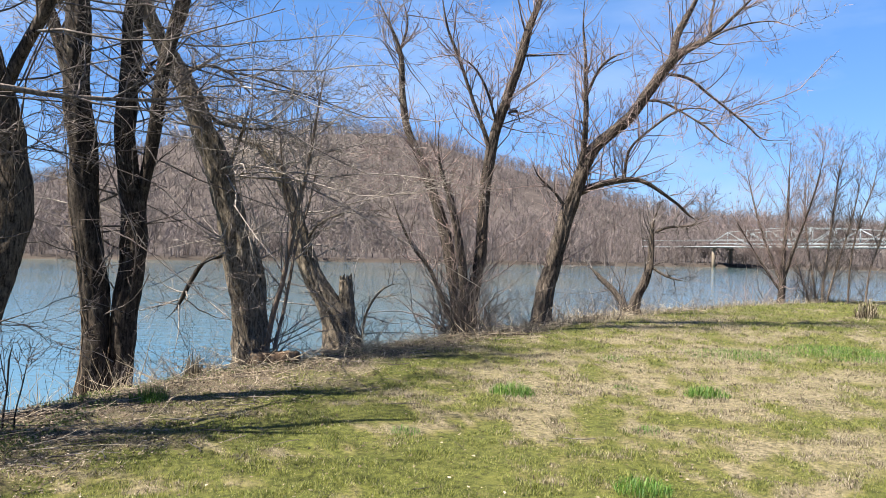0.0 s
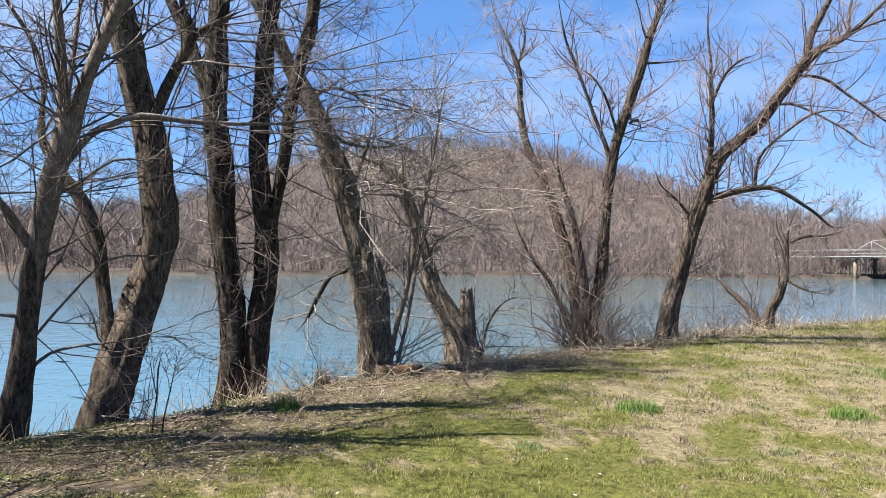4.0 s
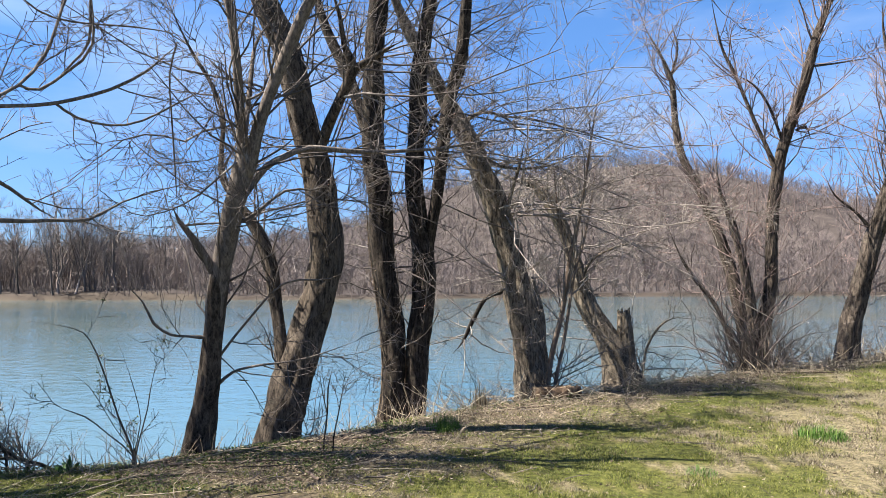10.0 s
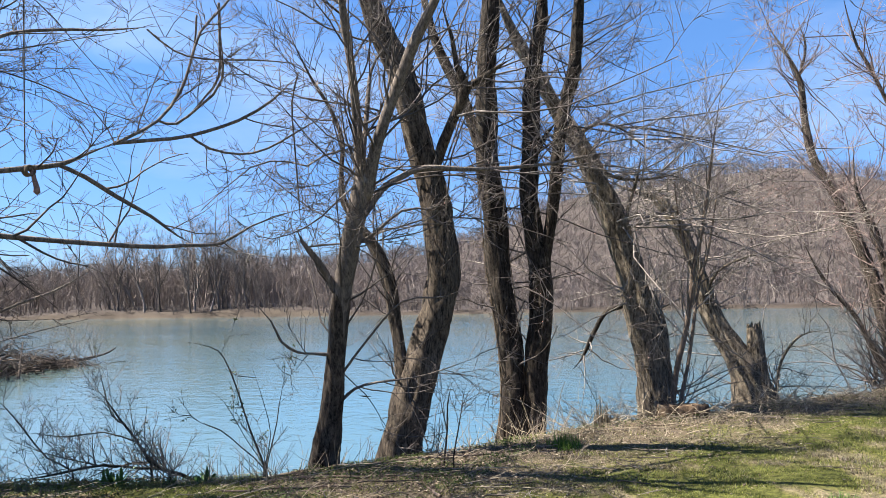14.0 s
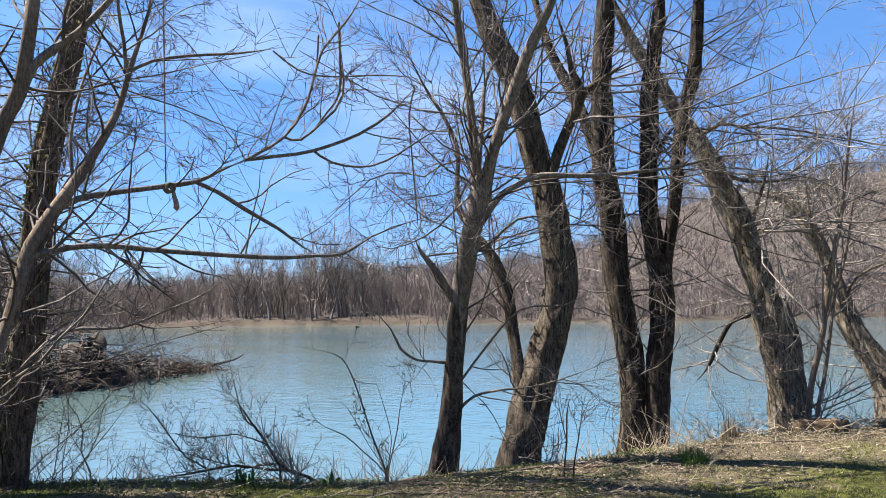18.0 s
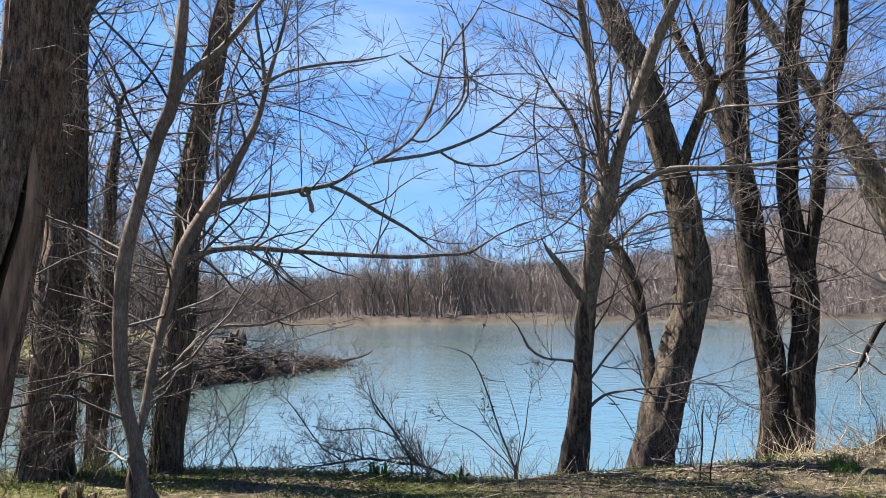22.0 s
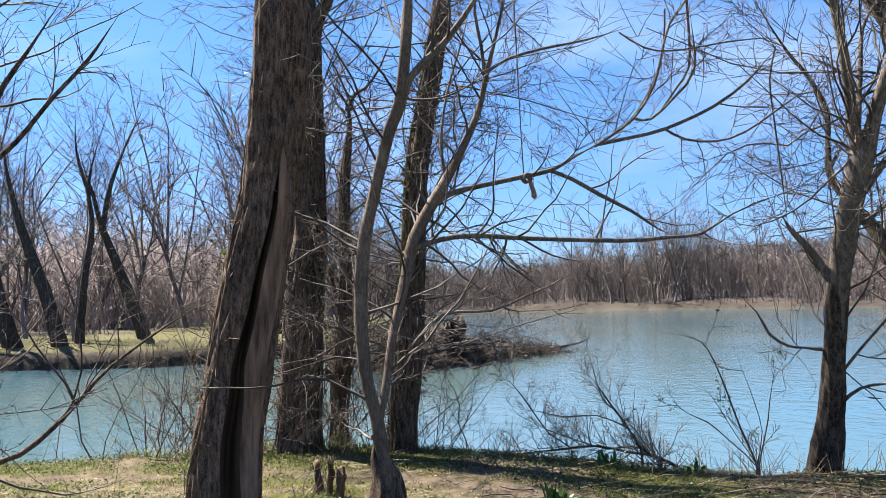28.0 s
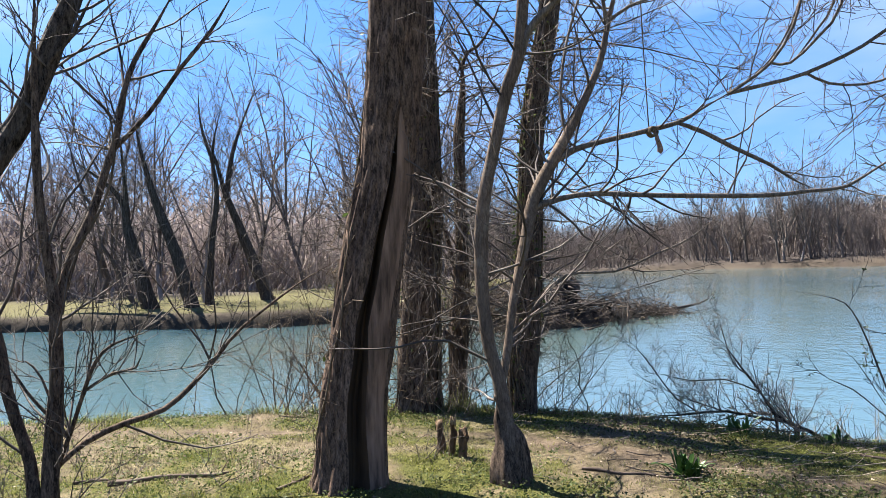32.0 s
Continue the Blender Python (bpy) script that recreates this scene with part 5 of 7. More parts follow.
def grow_tree(key, name, label, category="tree", bark_key="bark_grey", twig_key="twig", density=1.0, long=1.0, levels=3, fine=1.0, buds=0.0, seed=1, group="", lift=0.22, step=0.12, clear=1.0, leaves=0.0, sweeps=0, reach=2.6, toward=None, bushy=1.0, low=2.2, limb_key=""):
    """A bare tree: trunks, stems and limbs as parts along their curves, and fine twigs grown from them."""
    forms = FORMS[key]
    rng = np.random.default_rng(seed)
    base = forms[0][1][0]
    root = thing(name, Vector(base[:3]), label, category, group)
    pieces = []
    for i, (kind, pts, *own) in enumerate(forms):
        x0, y0, z0, r0 = pts[0]
        floor = on_ground(x0, y0)
        if (kind == "trunk" or z0 < floor + 0.3) and z0 > floor - 0.12 and z0 < floor + 1.5:
            pts = ((x0, y0, floor - 0.15, r0 * 1.15),) + tuple(pts)
        big = max(p[3] for p in pts)
        fine_step = 0.065 if big > 0.07 and step < 0.3 else step
        c = spline(pts, fine_step)
        if kind not in ("trunk", "stub", "burl") and key != "hollow":
            a0, a1 = np.array(pts[0]), np.array(pts[1])
            back = unit(a0[:3] - a1[:3]) * min(a0[3] * 0.9, 0.12)
            pts = ((*(a0[:3] + back), a0[3] * 0.8),) + tuple(pts)
            c = spline(pts, fine_step)
        if kind not in ("stub", "burl") and pts[-1][3] < max(0.03, 0.3 * pts[0][3]):
            c[:, 3] *= np.clip((1 - np.linspace(0, 1, len(c))) / 0.25, 0.3, 1)
        if step > 0.3:
            c[:, 3] *= np.interp(np.linspace(0, 1, len(c)), (0, 0.4, 1), (1, 0.85, 0.15))
        sides = 24 if kind == "burl" else (16 if step > 0.3 else 44) if big > 0.12 else ((10 if step > 0.3 else 26) if big > 0.07 else (10 if big > 0.04 else 7))
        if key != "hollow":
            v, f = tube(c, sides, 0.14 if kind == "burl" else 0.05 if big > 0.05 else 0.04, seed * 31 + i, (0.045 if bark_key in ("bark_pale", "bark_smooth") else 0.085) * (sides > 20))
            if kind == "stub":
                v[-1] -= np.array((0, 0, 1.6 * c[-1, 3]))
                v[-1 - sides:-1, 2] += rng.uniform(-0.12, 0.08, sides)
            mesh_object({"trunk": "trunk", "stem": "stem", "stub": "broken_stub", "burl": "burl"}.get(kind, "limb"), v, f, M["bark_brown" if kind == "burl" else own[0] if own else limb_key if kind == "limb" and limb_key else bark_key], root)
        if kind in ("stub", "burl"):
            continue
        L = np.sum(np.linalg.norm(np.diff(c[:, :3], axis=0), axis=1))
        n = max(2, int(L / (0.5 * long)))
        cut = len(c) * np.linspace(0, 1, n + 1)
        for k in range(n):
            seg = c[int(cut[k]):max(int(cut[k + 1]) + 1, int(cut[k]) + 2)]
            if len(seg) > 1 and not (kind == "trunk" and np.mean(seg[:, 2]) < base[2] + clear):
                pieces.append(resample(seg, 5))
    arr = np.array(pieces)
    P, R = arr[..., :3], arr[..., 3]
    fat = np.mean(R, 1)
    cnt = rng.poisson(np.where(fat > 0.1 * long ** 0.5, 1.6, 2.4) * density)
    Ln = np.clip(1.0 + fat * 11, 0.9, 2.6) * long
    P1, R1 = sprout(P, R, cnt, Ln, rng, spread=(35, 80), lift=lift, wander=0.13, k=8, rmax=0.012 * fine, rmin=0.0042 * fine, u0=0.05, tip=0.3)
    if sweeps:
        # long level boughs that reach out and rise a little at their ends
        high = np.flatnonzero(np.mean(P[..., 2], 1) > base[2] + low)
        pick = rng.choice(high, sweeps)
        az = (rng.uniform(0, 2 * np.pi, sweeps) if toward is None else np.radians(toward) + rng.normal(0, 1.0, sweeps))
        d = np.stack([np.cos(az), np.sin(az), rng.uniform(-0.2, 0.5, sweeps)], -1)
        L = reach * rng.uniform(0.55, 1.25, sweeps)
        S = np.zeros((sweeps, 8, 3))
        S[:, 0] = P[pick, 2]
        for j in range(1, 8):
            d = unit(d + rng.normal(0, 0.15, d.shape) + np.array((0, 0, 0.02 * (j - 4))))
            S[:, j] = S[:, j - 1] + d * (L / 7)[:, None]
        SR = np.clip(0.0048 * L, 0.007, 0.015)[:, None] * fine * np.linspace(1, 0.28, 8)[None]
        P1, R1 = np.concatenate([P1, S]), np.concatenate([R1, SR])
        Q, QR = sprout(S, SR, 4, 0.38 * reach, rng, spread=(25, 60), lift=0.06, wander=0.12, k=8, rmax=0.0075 * fine, rmin=0.004 * fine, u0=0.2)
        P1, R1 = np.concatenate([P1, Q]), np.concatenate([R1, QR])
    P2, R2 = sprout(P1, R1, rng.poisson(5.2 * bushy, len(P1)), 0.55 * long, rng, spread=(30, 62), lift=lift * 0.5, wander=0.17, k=4, rmax=0.006 * fine, rmin=0.0038 * fine, u0=0.12)
    chunks = [twig_mesh(P1, R1, 4), twig_mesh(P2, R2, 3)]
    tips = P2
    if levels > 2:
        near_ = math.hypot(base[0], base[1]) < 12
        P3, R3 = sprout(P2, R2, rng.poisson(2.3 * bushy, len(P2)), 0.24 * long, rng, spread=(30, 60), lift=lift * 0.4, wander=0.25, k=3 if near_ else 2, rmax=0.0034 * fine, rmin=0.0027 * fine)
        chunks.append(twig_mesh(P3, R3, 3) if near_ else far_twigs(P3, R3, rng))
        tips = P3
    v, f = join(chunks)
    crown = tagged(mesh_object("crown", v, f, M[twig_key], root), kind="stuff")
    if buds:
        m = rng.random(len(tips)) < buds
        q = tips[m][:, 1:].reshape(-1, 3)
        tagged(leaf_cloud("bud_spray", q, 0.0085 * fine, M["bud"], crown, rng), kind="stuff")
    if leaves:
        q = P2[rng.random(len(P2)) < leaves][:, 1:].reshape(-1, 3)
        tagged(leaf_cloud("foliage", q + rng.normal(0, 0.012, q.shape), 0.013, M["young_leaf"], crown, rng), kind="stuff")
    return root


def leaf_cloud(name, q, size, material, parent, rng, label="", flat=0.0):
    """Small bent leaves, two triangles each."""
    n = len(q)
    a = unit(rng.normal(0, 1, (n, 3)))
    b = unit(np.cross(a, rng.normal(0, 1, (n, 3))))
    if flat:
        a[:, 2] *= 1 - flat
        b[:, 2] *= 1 - flat
        a, b = unit(a), unit(b)
    c = np.cross(a, b)
    s = size * rng.uniform(0.6, 1.4, (n, 1))
    v = np.stack([q - a * s, q + b * s * 0.55 + c * s * 0.15, q + a * s, q - b * s * 0.55 + c * s * 0.15], 1).reshape(-1, 3)
    k = np.arange(n)[:, None] * 4
    f = np.vstack([k + np.array([[0, 1, 2]]), k + np.array([[0, 2, 3]])])
    return mesh_object(name, v, f, material, parent, label, smooth=False)


grow_tree("fork", "riverside_tree", "grey-barked tree forking above a broken dead limb at the bank's edge", bark_key="bark_smooth", seed=2, density=1.0, sweeps=12, reach=1.7, bushy=0.95)
grow_tree("thick", "riverside_tree", "thick rough-barked tree with a curving side stem on the bank", bark_key="bark_tan", seed=3, density=1.1, lift=0.12, sweeps=18, reach=2.4, buds=0.15, bushy=1.0)
grow_tree("twin", "riverside_tree", "tall tree of two trunks joined at the foot, bark darkened for shade", bark_key="bark_dark", seed=4, density=1.1, lift=0.08, bushy=1.0, sweeps=22, reach=3.2, toward=0, buds=0.2)
grow_tree("lean", "riverside_tree", "leaning tree with sunlit bark and a broken hanging limb", bark_key="bark_sunlit_lichen", twig_key="twig_pale", seed=5, density=1.5, lift=0.05, clear=1.5, sweeps=34, reach=3.4, toward=0, buds=0.2)
grow_tree("arch", "riverside_tree", "arching tree with a broken stub beside its trunk", bark_key="bark_sunlit_lichen", twig_key="twig_pale", seed=6, density=2.0, fine=1.1, lift=0.05, clear=0.8, sweeps=22, reach=2.4, toward=10, buds=0.2)
grow_tree("stake", "young_tree", "thin dark saplings standing at the bank's edge", bark_key="bark_dark", seed=34, density=0.5, long=0.5, levels=2, clear=0.4)
grow_tree("whip", "young_tree", "slender bare sapling with upright whippy stems", bark_key="bark_pale", twig_key="twig_pale", seed=7, density=1.2, lift=0.45)
grow_tree("clump", "riverside_tree", "several-stemmed bare tree with reddish buds rising from brush", seed=8, buds=0.7, twig_key="twig_red", bark_key="bark_grey", density=1.8, long=1.0, fine=1.15, sweeps=10, reach=1.8)
grow_tree("bigright", "riverside_tree", "large tree leaning over the lawn with reddish buds", seed=9, buds=0.7, twig_key="twig_red", bark_key="bark_grey", density=1.6, long=1.0, fine=1.2, sweeps=16, reach=2.2)
grow_tree("crooked", "young_tree", "small crooked bare tree at the water's edge", seed=10, fine=1.3, density=1.6)
grow_tree("edge", "young_tree", "small many-stemmed bare tree at the lawn's far edge", seed=11, twig_key="twig_red", density=3.8, fine=1.0, long=1.15, lift=0.35, buds=0.4)
grow_tree("palebush", "shrub", "pale many-stemmed bare shrub at the lawn's far edge", "shrub", bark_key="bark_pale", seed=31, density=3.2, fine=0.95, long=1.15, lift=0.35, clear=0.3, buds=0.2)
grow_tree("ivy", "riverside_tree", "dark tree with dead vines clinging to its trunk", bark_key="bark_brown", twig_key="twig", seed=13, density=1.5, sweeps=24, reach=1.8, low=1.0, lift=0.05)
grow_tree("small", "young_tree", "small twisted tree on the bank's edge", bark_key="bark_brown", twig_key="twig", seed=14, density=1.9, clear=0.5, sweeps=12, reach=1.6, low=0.8, lift=0.05)
grow_tree("vine", "riverside_tree", "dark trunk wrapped in leafy vines at the bank's edge", bark_key="bark_brown", twig_key="twig", seed=15, density=1.9, sweeps=48, reach=2.1, low=0.7, lift=0.0, clear=0.5)
grow_tree("pale", "young_tree", "pale smooth-barked tree with long limbs over the water", bark_key="bark_pale", limb_key="bark_smooth", seed=16, density=0.9, lift=0.1, bushy=0.8)
grow_tree("nearleft", "young_tree", "young multi-stemmed tree with a long low limb", bark_key="bark_brown", seed=17, density=0.85, clear=0.3, bushy=0.9)
grow_tree("leaner", "riverside_tree", "leaning tree with smooth grey bark", bark_key="bark_grey", seed=18, bushy=0.9)
grow_tree("fallen", "fallen_branch", "dead fallen branch hanging over the bank with pale sprigs", "branch", bark_key="bark_dark", twig_key="twig_pale", seed=32, density=1.7, long=0.42, fine=0.7, clear=0.0, leaves=0.06, lift=0.3)
grow_tree("leafy", "shrub", "thin shrub just coming into small green leaf at the edge", "shrub", bark_key="bark_brown", seed=33, density=0.35, long=0.34, clear=0.1, levels=2, leaves=0.5, bushy=0.7)
for i, k in enumerate(("bankone", "banktwo", "bankthree", "bankfour", "bankfive", "banksix")):
    grow_tree(k, "bank_tree", "bare dark tree leaning on the grassy opposite bank", bark_key="bark_far", group="trees on the opposite bank", seed=20 + i, long=3.0, fine=1.8, step=0.5, density=1.9, clear=3.0, lift=0.14)


def hollow_tree():
    """A broad trunk split by a long open hollow that widens to the ground, with bare wood along one lip."""
    root = grow_tree("hollow", "hollow_tree", "big weathered tree with a long dark hollow in its trunk", bark_key="bark_weathered", seed=12, density=0.4, fine=0.7)
    c = spline(FORMS["hollow"][0][1], 0.04)
    p, r = c[:, :3], c[:, 3]
    t = unit(np.gradient(p, axis=0))
    n, z = len(c), c[:, 2]
    toward = unit(-p * np.array((1, 1, 0)))
    side = np.stack([-toward[:, 1], toward[:, 0], np.zeros(n)], -1)
    side = unit(side - t * np.sum(side * t, 1, keepdims=True))
    up = np.cross(side, t)
    mid = np.interp(z, (0.0, 0.7, 1.2, 1.6, 2.0, 2.6), (0.2, 0.02, -0.1, 0.08, 0.2, 0.28)) + 0.02 * np.sin(z * 9)
    half = np.interp(z, (0.0, 0.7, 1.2, 1.6, 2.0, 2.45, 2.66), (0.3, 0.28, 0.2, 0.14, 0.12, 0.09, 0.004))
    wide = 0.75 * np.clip((2.85 - z) / 0.5, 0, 1) + 0.01
    gap, strip, rest = np.linspace(-1, 1, 13), np.linspace(0, 1, 15)[1:], np.linspace(0, 1, 92)[1:-1]
    a = np.concatenate([mid[:, None] + half[:, None] * gap, (mid + half)[:, None] + wide[:, None] * strip, (mid + half + wide)[:, None] + (2 * np.pi - 2 * half - wide)[:, None] * rest], 1)
    sides = a.shape[1]
    rg = np.random.default_rng(3)
    f = np.ones((n, sides))
    for k in (1, 2, 3, 5):
        f += 0.035 / k ** 0.6 * np.sin(k * a + rg.uniform(0, 6) + z[:, None] * rg.uniform(-0.6, 0.6))
    g = rg.normal(0, 1, (n, sides))
    for _ in range(7):
        g = (np.roll(g, 1, 0) + g + np.roll(g, -1, 0)) / 3
    g = (np.roll(g, 1, 1) + 2 * g + np.roll(g, -1, 1)) / 4
    plates = np.full(sides, 0.055)
    plates[:27] = 0.012
    f += plates * np.clip(g / g.std(), -1.6, 1.0)
    f[:, :13] *= np.where(half[:, None] > 0.02, 1 - 0.62 * (1 - gap[None] ** 4), 1)
    f[:, 13:27] -= 0.05 * np.clip(wide, 0, 0.4)[:, None]
    v = p[:, None] + (r[:, None] * f)[..., None] * (np.sin(a)[..., None] * side[:, None] + np.cos(a)[..., None] * up[:, None])
    i, j = np.meshgrid(np.arange(n - 1), np.arange(sides), indexing="ij")
    j2 = (j + 1) % sides
    quads = np.stack([i * sides + j, i * sides + j2, (i + 1) * sides + j2, (i + 1) * sides + j], -1)
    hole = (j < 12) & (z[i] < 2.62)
    bare = (j >= 12) & (j < 26) & (z[i] < 2.8)
    v = v.reshape(-1, 3)
    for nm, sel, mat, lab in (("trunk", ~hole & ~bare, M["bark_weathered"], ""), ("hollow", hole, M["heartwood"], "hollow lined with darker wood"), ("bare_wood", bare, M["bare_wood"], "smooth bare wood without bark")):
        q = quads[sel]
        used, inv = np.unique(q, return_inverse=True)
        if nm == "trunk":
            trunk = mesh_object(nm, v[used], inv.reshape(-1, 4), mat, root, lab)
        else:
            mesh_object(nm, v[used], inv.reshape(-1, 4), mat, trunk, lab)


hollow_tree()


def vines(key, name, label, n, leaves, seed, zmax=5.0):
    """Stems that climb a trunk, each with small leaves."""
    rng = np.random.default_rng(seed)
    c = spline(FORMS[key][0][1], 0.12)
    c = c[c[:, 2] < zmax]
    root = thing(name, Vector(c[0, :3]), label, "vine")
    pts = []
    for k in range(n):
        m = len(c) - int(rng.integers(0, max(2, len(c) // 2)))
        a = rng.uniform(0, 6.3) + np.cumsum(rng.normal(0, 0.16, m))
        off = 1.03 + 0.05 * rng.random(m)
        p = c[:m, :3] + (c[:m, 3] * off)[:, None] * np.stack([np.cos(a), np.sin(a), 0 * a], -1)
        rad = np.linspace(rng.uniform(0.008, 0.018), 0.004, m)
        v, f = tube(np.column_stack([p, rad]), 5, 0.1, k)
        mesh_object("vine_stem", v, f, M["vine"], root)
        pts.append(p)
    q = np.concatenate(pts)
    q = q[rng.integers(0, len(q), leaves)] + rng.normal(0, 0.035, (leaves, 3))
    if leaves:
        tagged(leaf_cloud("foliage", q, 0.024, M["ivy_leaf"], root, rng), kind="stuff")
    hair = np.repeat(np.concatenate(pts)[:, None], 4, 1)
    pick = rng.integers(0, len(hair), 260)
    h = hair[pick] + np.cumsum(rng.normal(0, 0.05, (260, 4, 3)) + np.array((0, 0, -0.01)), 1)
    h[:, 0] = hair[pick][:, 0]
    v, f = twig_mesh(h, np.full((260, 4), 0.0028))
    tagged(mesh_object("tendril_mat", v, f, M["vine"], root), kind="stuff")


vines("vine", "climbing_vine", "leafy climbing vine wrapped round a dark trunk", 14, 1300, 51, 6.5)
vines("ivy", "climbing_vine", "dry climbing vine clinging to a dark trunk", 14, 260, 52, 6.0)
vines("small", "climbing_vine", "dry tangled vine on a twisted tree", 8, 120, 55, 4.5)
vines("hollow", "climbing_vine", "dry vine stems on a weathered trunk", 5, 60, 53, 3.5)
vines("twin", "climbing_vine", "dry vine stems on a double trunk", 4, 0, 54, 4.0)


# ---------------- far woods ----------------
def far_tree(rng, h, n1, n2, thick=1.0, forks=3, ks=5, k1=3):
    """A plain bare tree with several rising stems, base at the origin."""
    zz = np.linspace(0, 1, 4)
    trunk = np.stack([zz * rng.normal(0, 0.07 * h) + rng.normal(0, 0.01 * h, 4), zz * rng.normal(0, 0.07 * h) + rng.normal(0, 0.01 * h, 4), zz * h * 0.3], -1)
    trunk[0, :2] = 0
    tr = 0.011 * h * thick * (1.2 - 0.5 * zz)
    S, SR = [], []
    for k in range(forks):
        a, b = rng.uniform(0, 6.28), rng.uniform(0.08, 0.5)
        d = np.array((math.cos(a) * b, math.sin(a) * b, 1.0))
        s0 = trunk[-1] * rng.uniform(0.25, 1.0)
        u = np.linspace(0, 1, ks)[:, None]
        S.append(s0 + d * u * h * rng.uniform(0.5, 0.72) + np.cumsum(rng.normal(0, 0.02 * h, (ks, 3)), 0) * u)
        SR.append(0.0068 * h * thick * (1.05 - 0.8 * u[:, 0]))
    S, SR = np.array(S), np.array(SR)
    P1, R1 = sprout(S, SR, n1, 0.28 * h, rng, spread=(30, 75), lift=0.16, wander=0.3, k=k1, u0=0.05, thin=0.55, rmax=0.0036 * h * thick, rmin=0.0017 * h * thick)
    out = [twig_mesh(trunk[None], tr[None], 4), twig_mesh(S, SR, 3), twig_mesh(P1, R1, 3)]
    if n2:
        P2, R2 = sprout(P1, R1, n2, 0.13 * h, rng, lift=0.25, wander=0.1, k=2, rmax=0.0018 * h * thick, rmin=0.0012 * h * thick)
        out.append(far_twigs(P2, R2, rng))
    return join(out)


def hill_tree(rng, n=30):
    """A bare crown for a far hillside: a stem and a fan of slender boughs."""
    a = np.zeros((n, 3))
    a[:, 2] = rng.uniform(0.15, 0.75, n)
    t = rng.uniform(0, 6.28, n)
    out = rng.uniform(0.02, 0.3, n)
    a[:, :2] = rng.normal(0, 0.1, (n, 2))
    b = a + np.stack([np.cos(t) * out, np.sin(t) * out, rng.uniform(0.06, 0.3, n) - 0.5 * np.maximum(out - 0.2, 0)], -1)
    P = np.stack([a, b], 1)
    v, f = far_twigs(P, rng.uniform(0.0035, 0.008, (n, 2)), rng)
    s, g = far_twigs(np.array([[(0, 0, -0.05), (0.02, 0.0, 0.6)], [(0, 0, -0.05), (-0.05, 0.04, 0.55)]]), np.full((2, 2), 0.008), rng)
    return join([(v, f), (s, g)])


def thicket(rng, h, n=16):
    """Low brush of thin upright stems."""
    P = np.zeros((n, 3, 3))
    P[:, 0, :2] = rng.normal(0, 0.4 * h, (n, 2))
    d = unit(np.stack([rng.normal(0, 0.3, n), rng.normal(0, 0.3, n), np.ones(n)], -1))
    for k in range(1, 3):
        P[:, k] = P[:, k - 1] + unit(d + rng.normal(0, 0.25, d.shape)) * (h / 2 * rng.uniform(0.5, 1.1, n))[:, None]
    R = np.full((n, 3), 0.012 * h) * np.linspace(1, 0.4, 3)
    P2, R2 = sprout(P, R, 2, 0.4 * h, rng, lift=0.3, k=2, rmax=0.008 * h, rmin=0.005 * h)
    return join([twig_mesh(P, R), twig_mesh(P2, R2)])


def scatter(name, spots, kinds, material, rng, label, category="trees"):
    chunks = []
    for x, y, z, s in spots:
        v, f = kinds[rng.integers(len(kinds))]
        a = rng.uniform(0, 6.28)
        c, d = math.cos(a), math.sin(a)
        w = np.stack([v[:, 0] * c - v[:, 1] * d, v[:, 0] * d + v[:, 1] * c, v[:, 2]], -1) * s + np.array((x, y, z - 0.1))
        chunks.append((w, f))
    v, f = join(chunks)
    return tagged(mesh_object(name, v, f, material), label, category, kind="stuff")


def spots_on(rng, n, az, rr, lo, hi, smin, smax, keep):
    """Random places between lo and hi metres inland of the far shore."""
    a = np.radians(rng.uniform(*az, n))
    r = np.sqrt(rng.uniform(rr[0] ** 2, rr[1] ** 2, n))
    x, y = -r * np.sin(a), r * np.cos(a)
    d = signed(np.stack([x, y], -1), FAR)
    m = (d > lo) & (d < hi)
    x, y = x[m][:keep], y[m][:keep]
    return np.stack([x, y, height(x, y), rng.uniform(smin, smax, len(x))], -1)


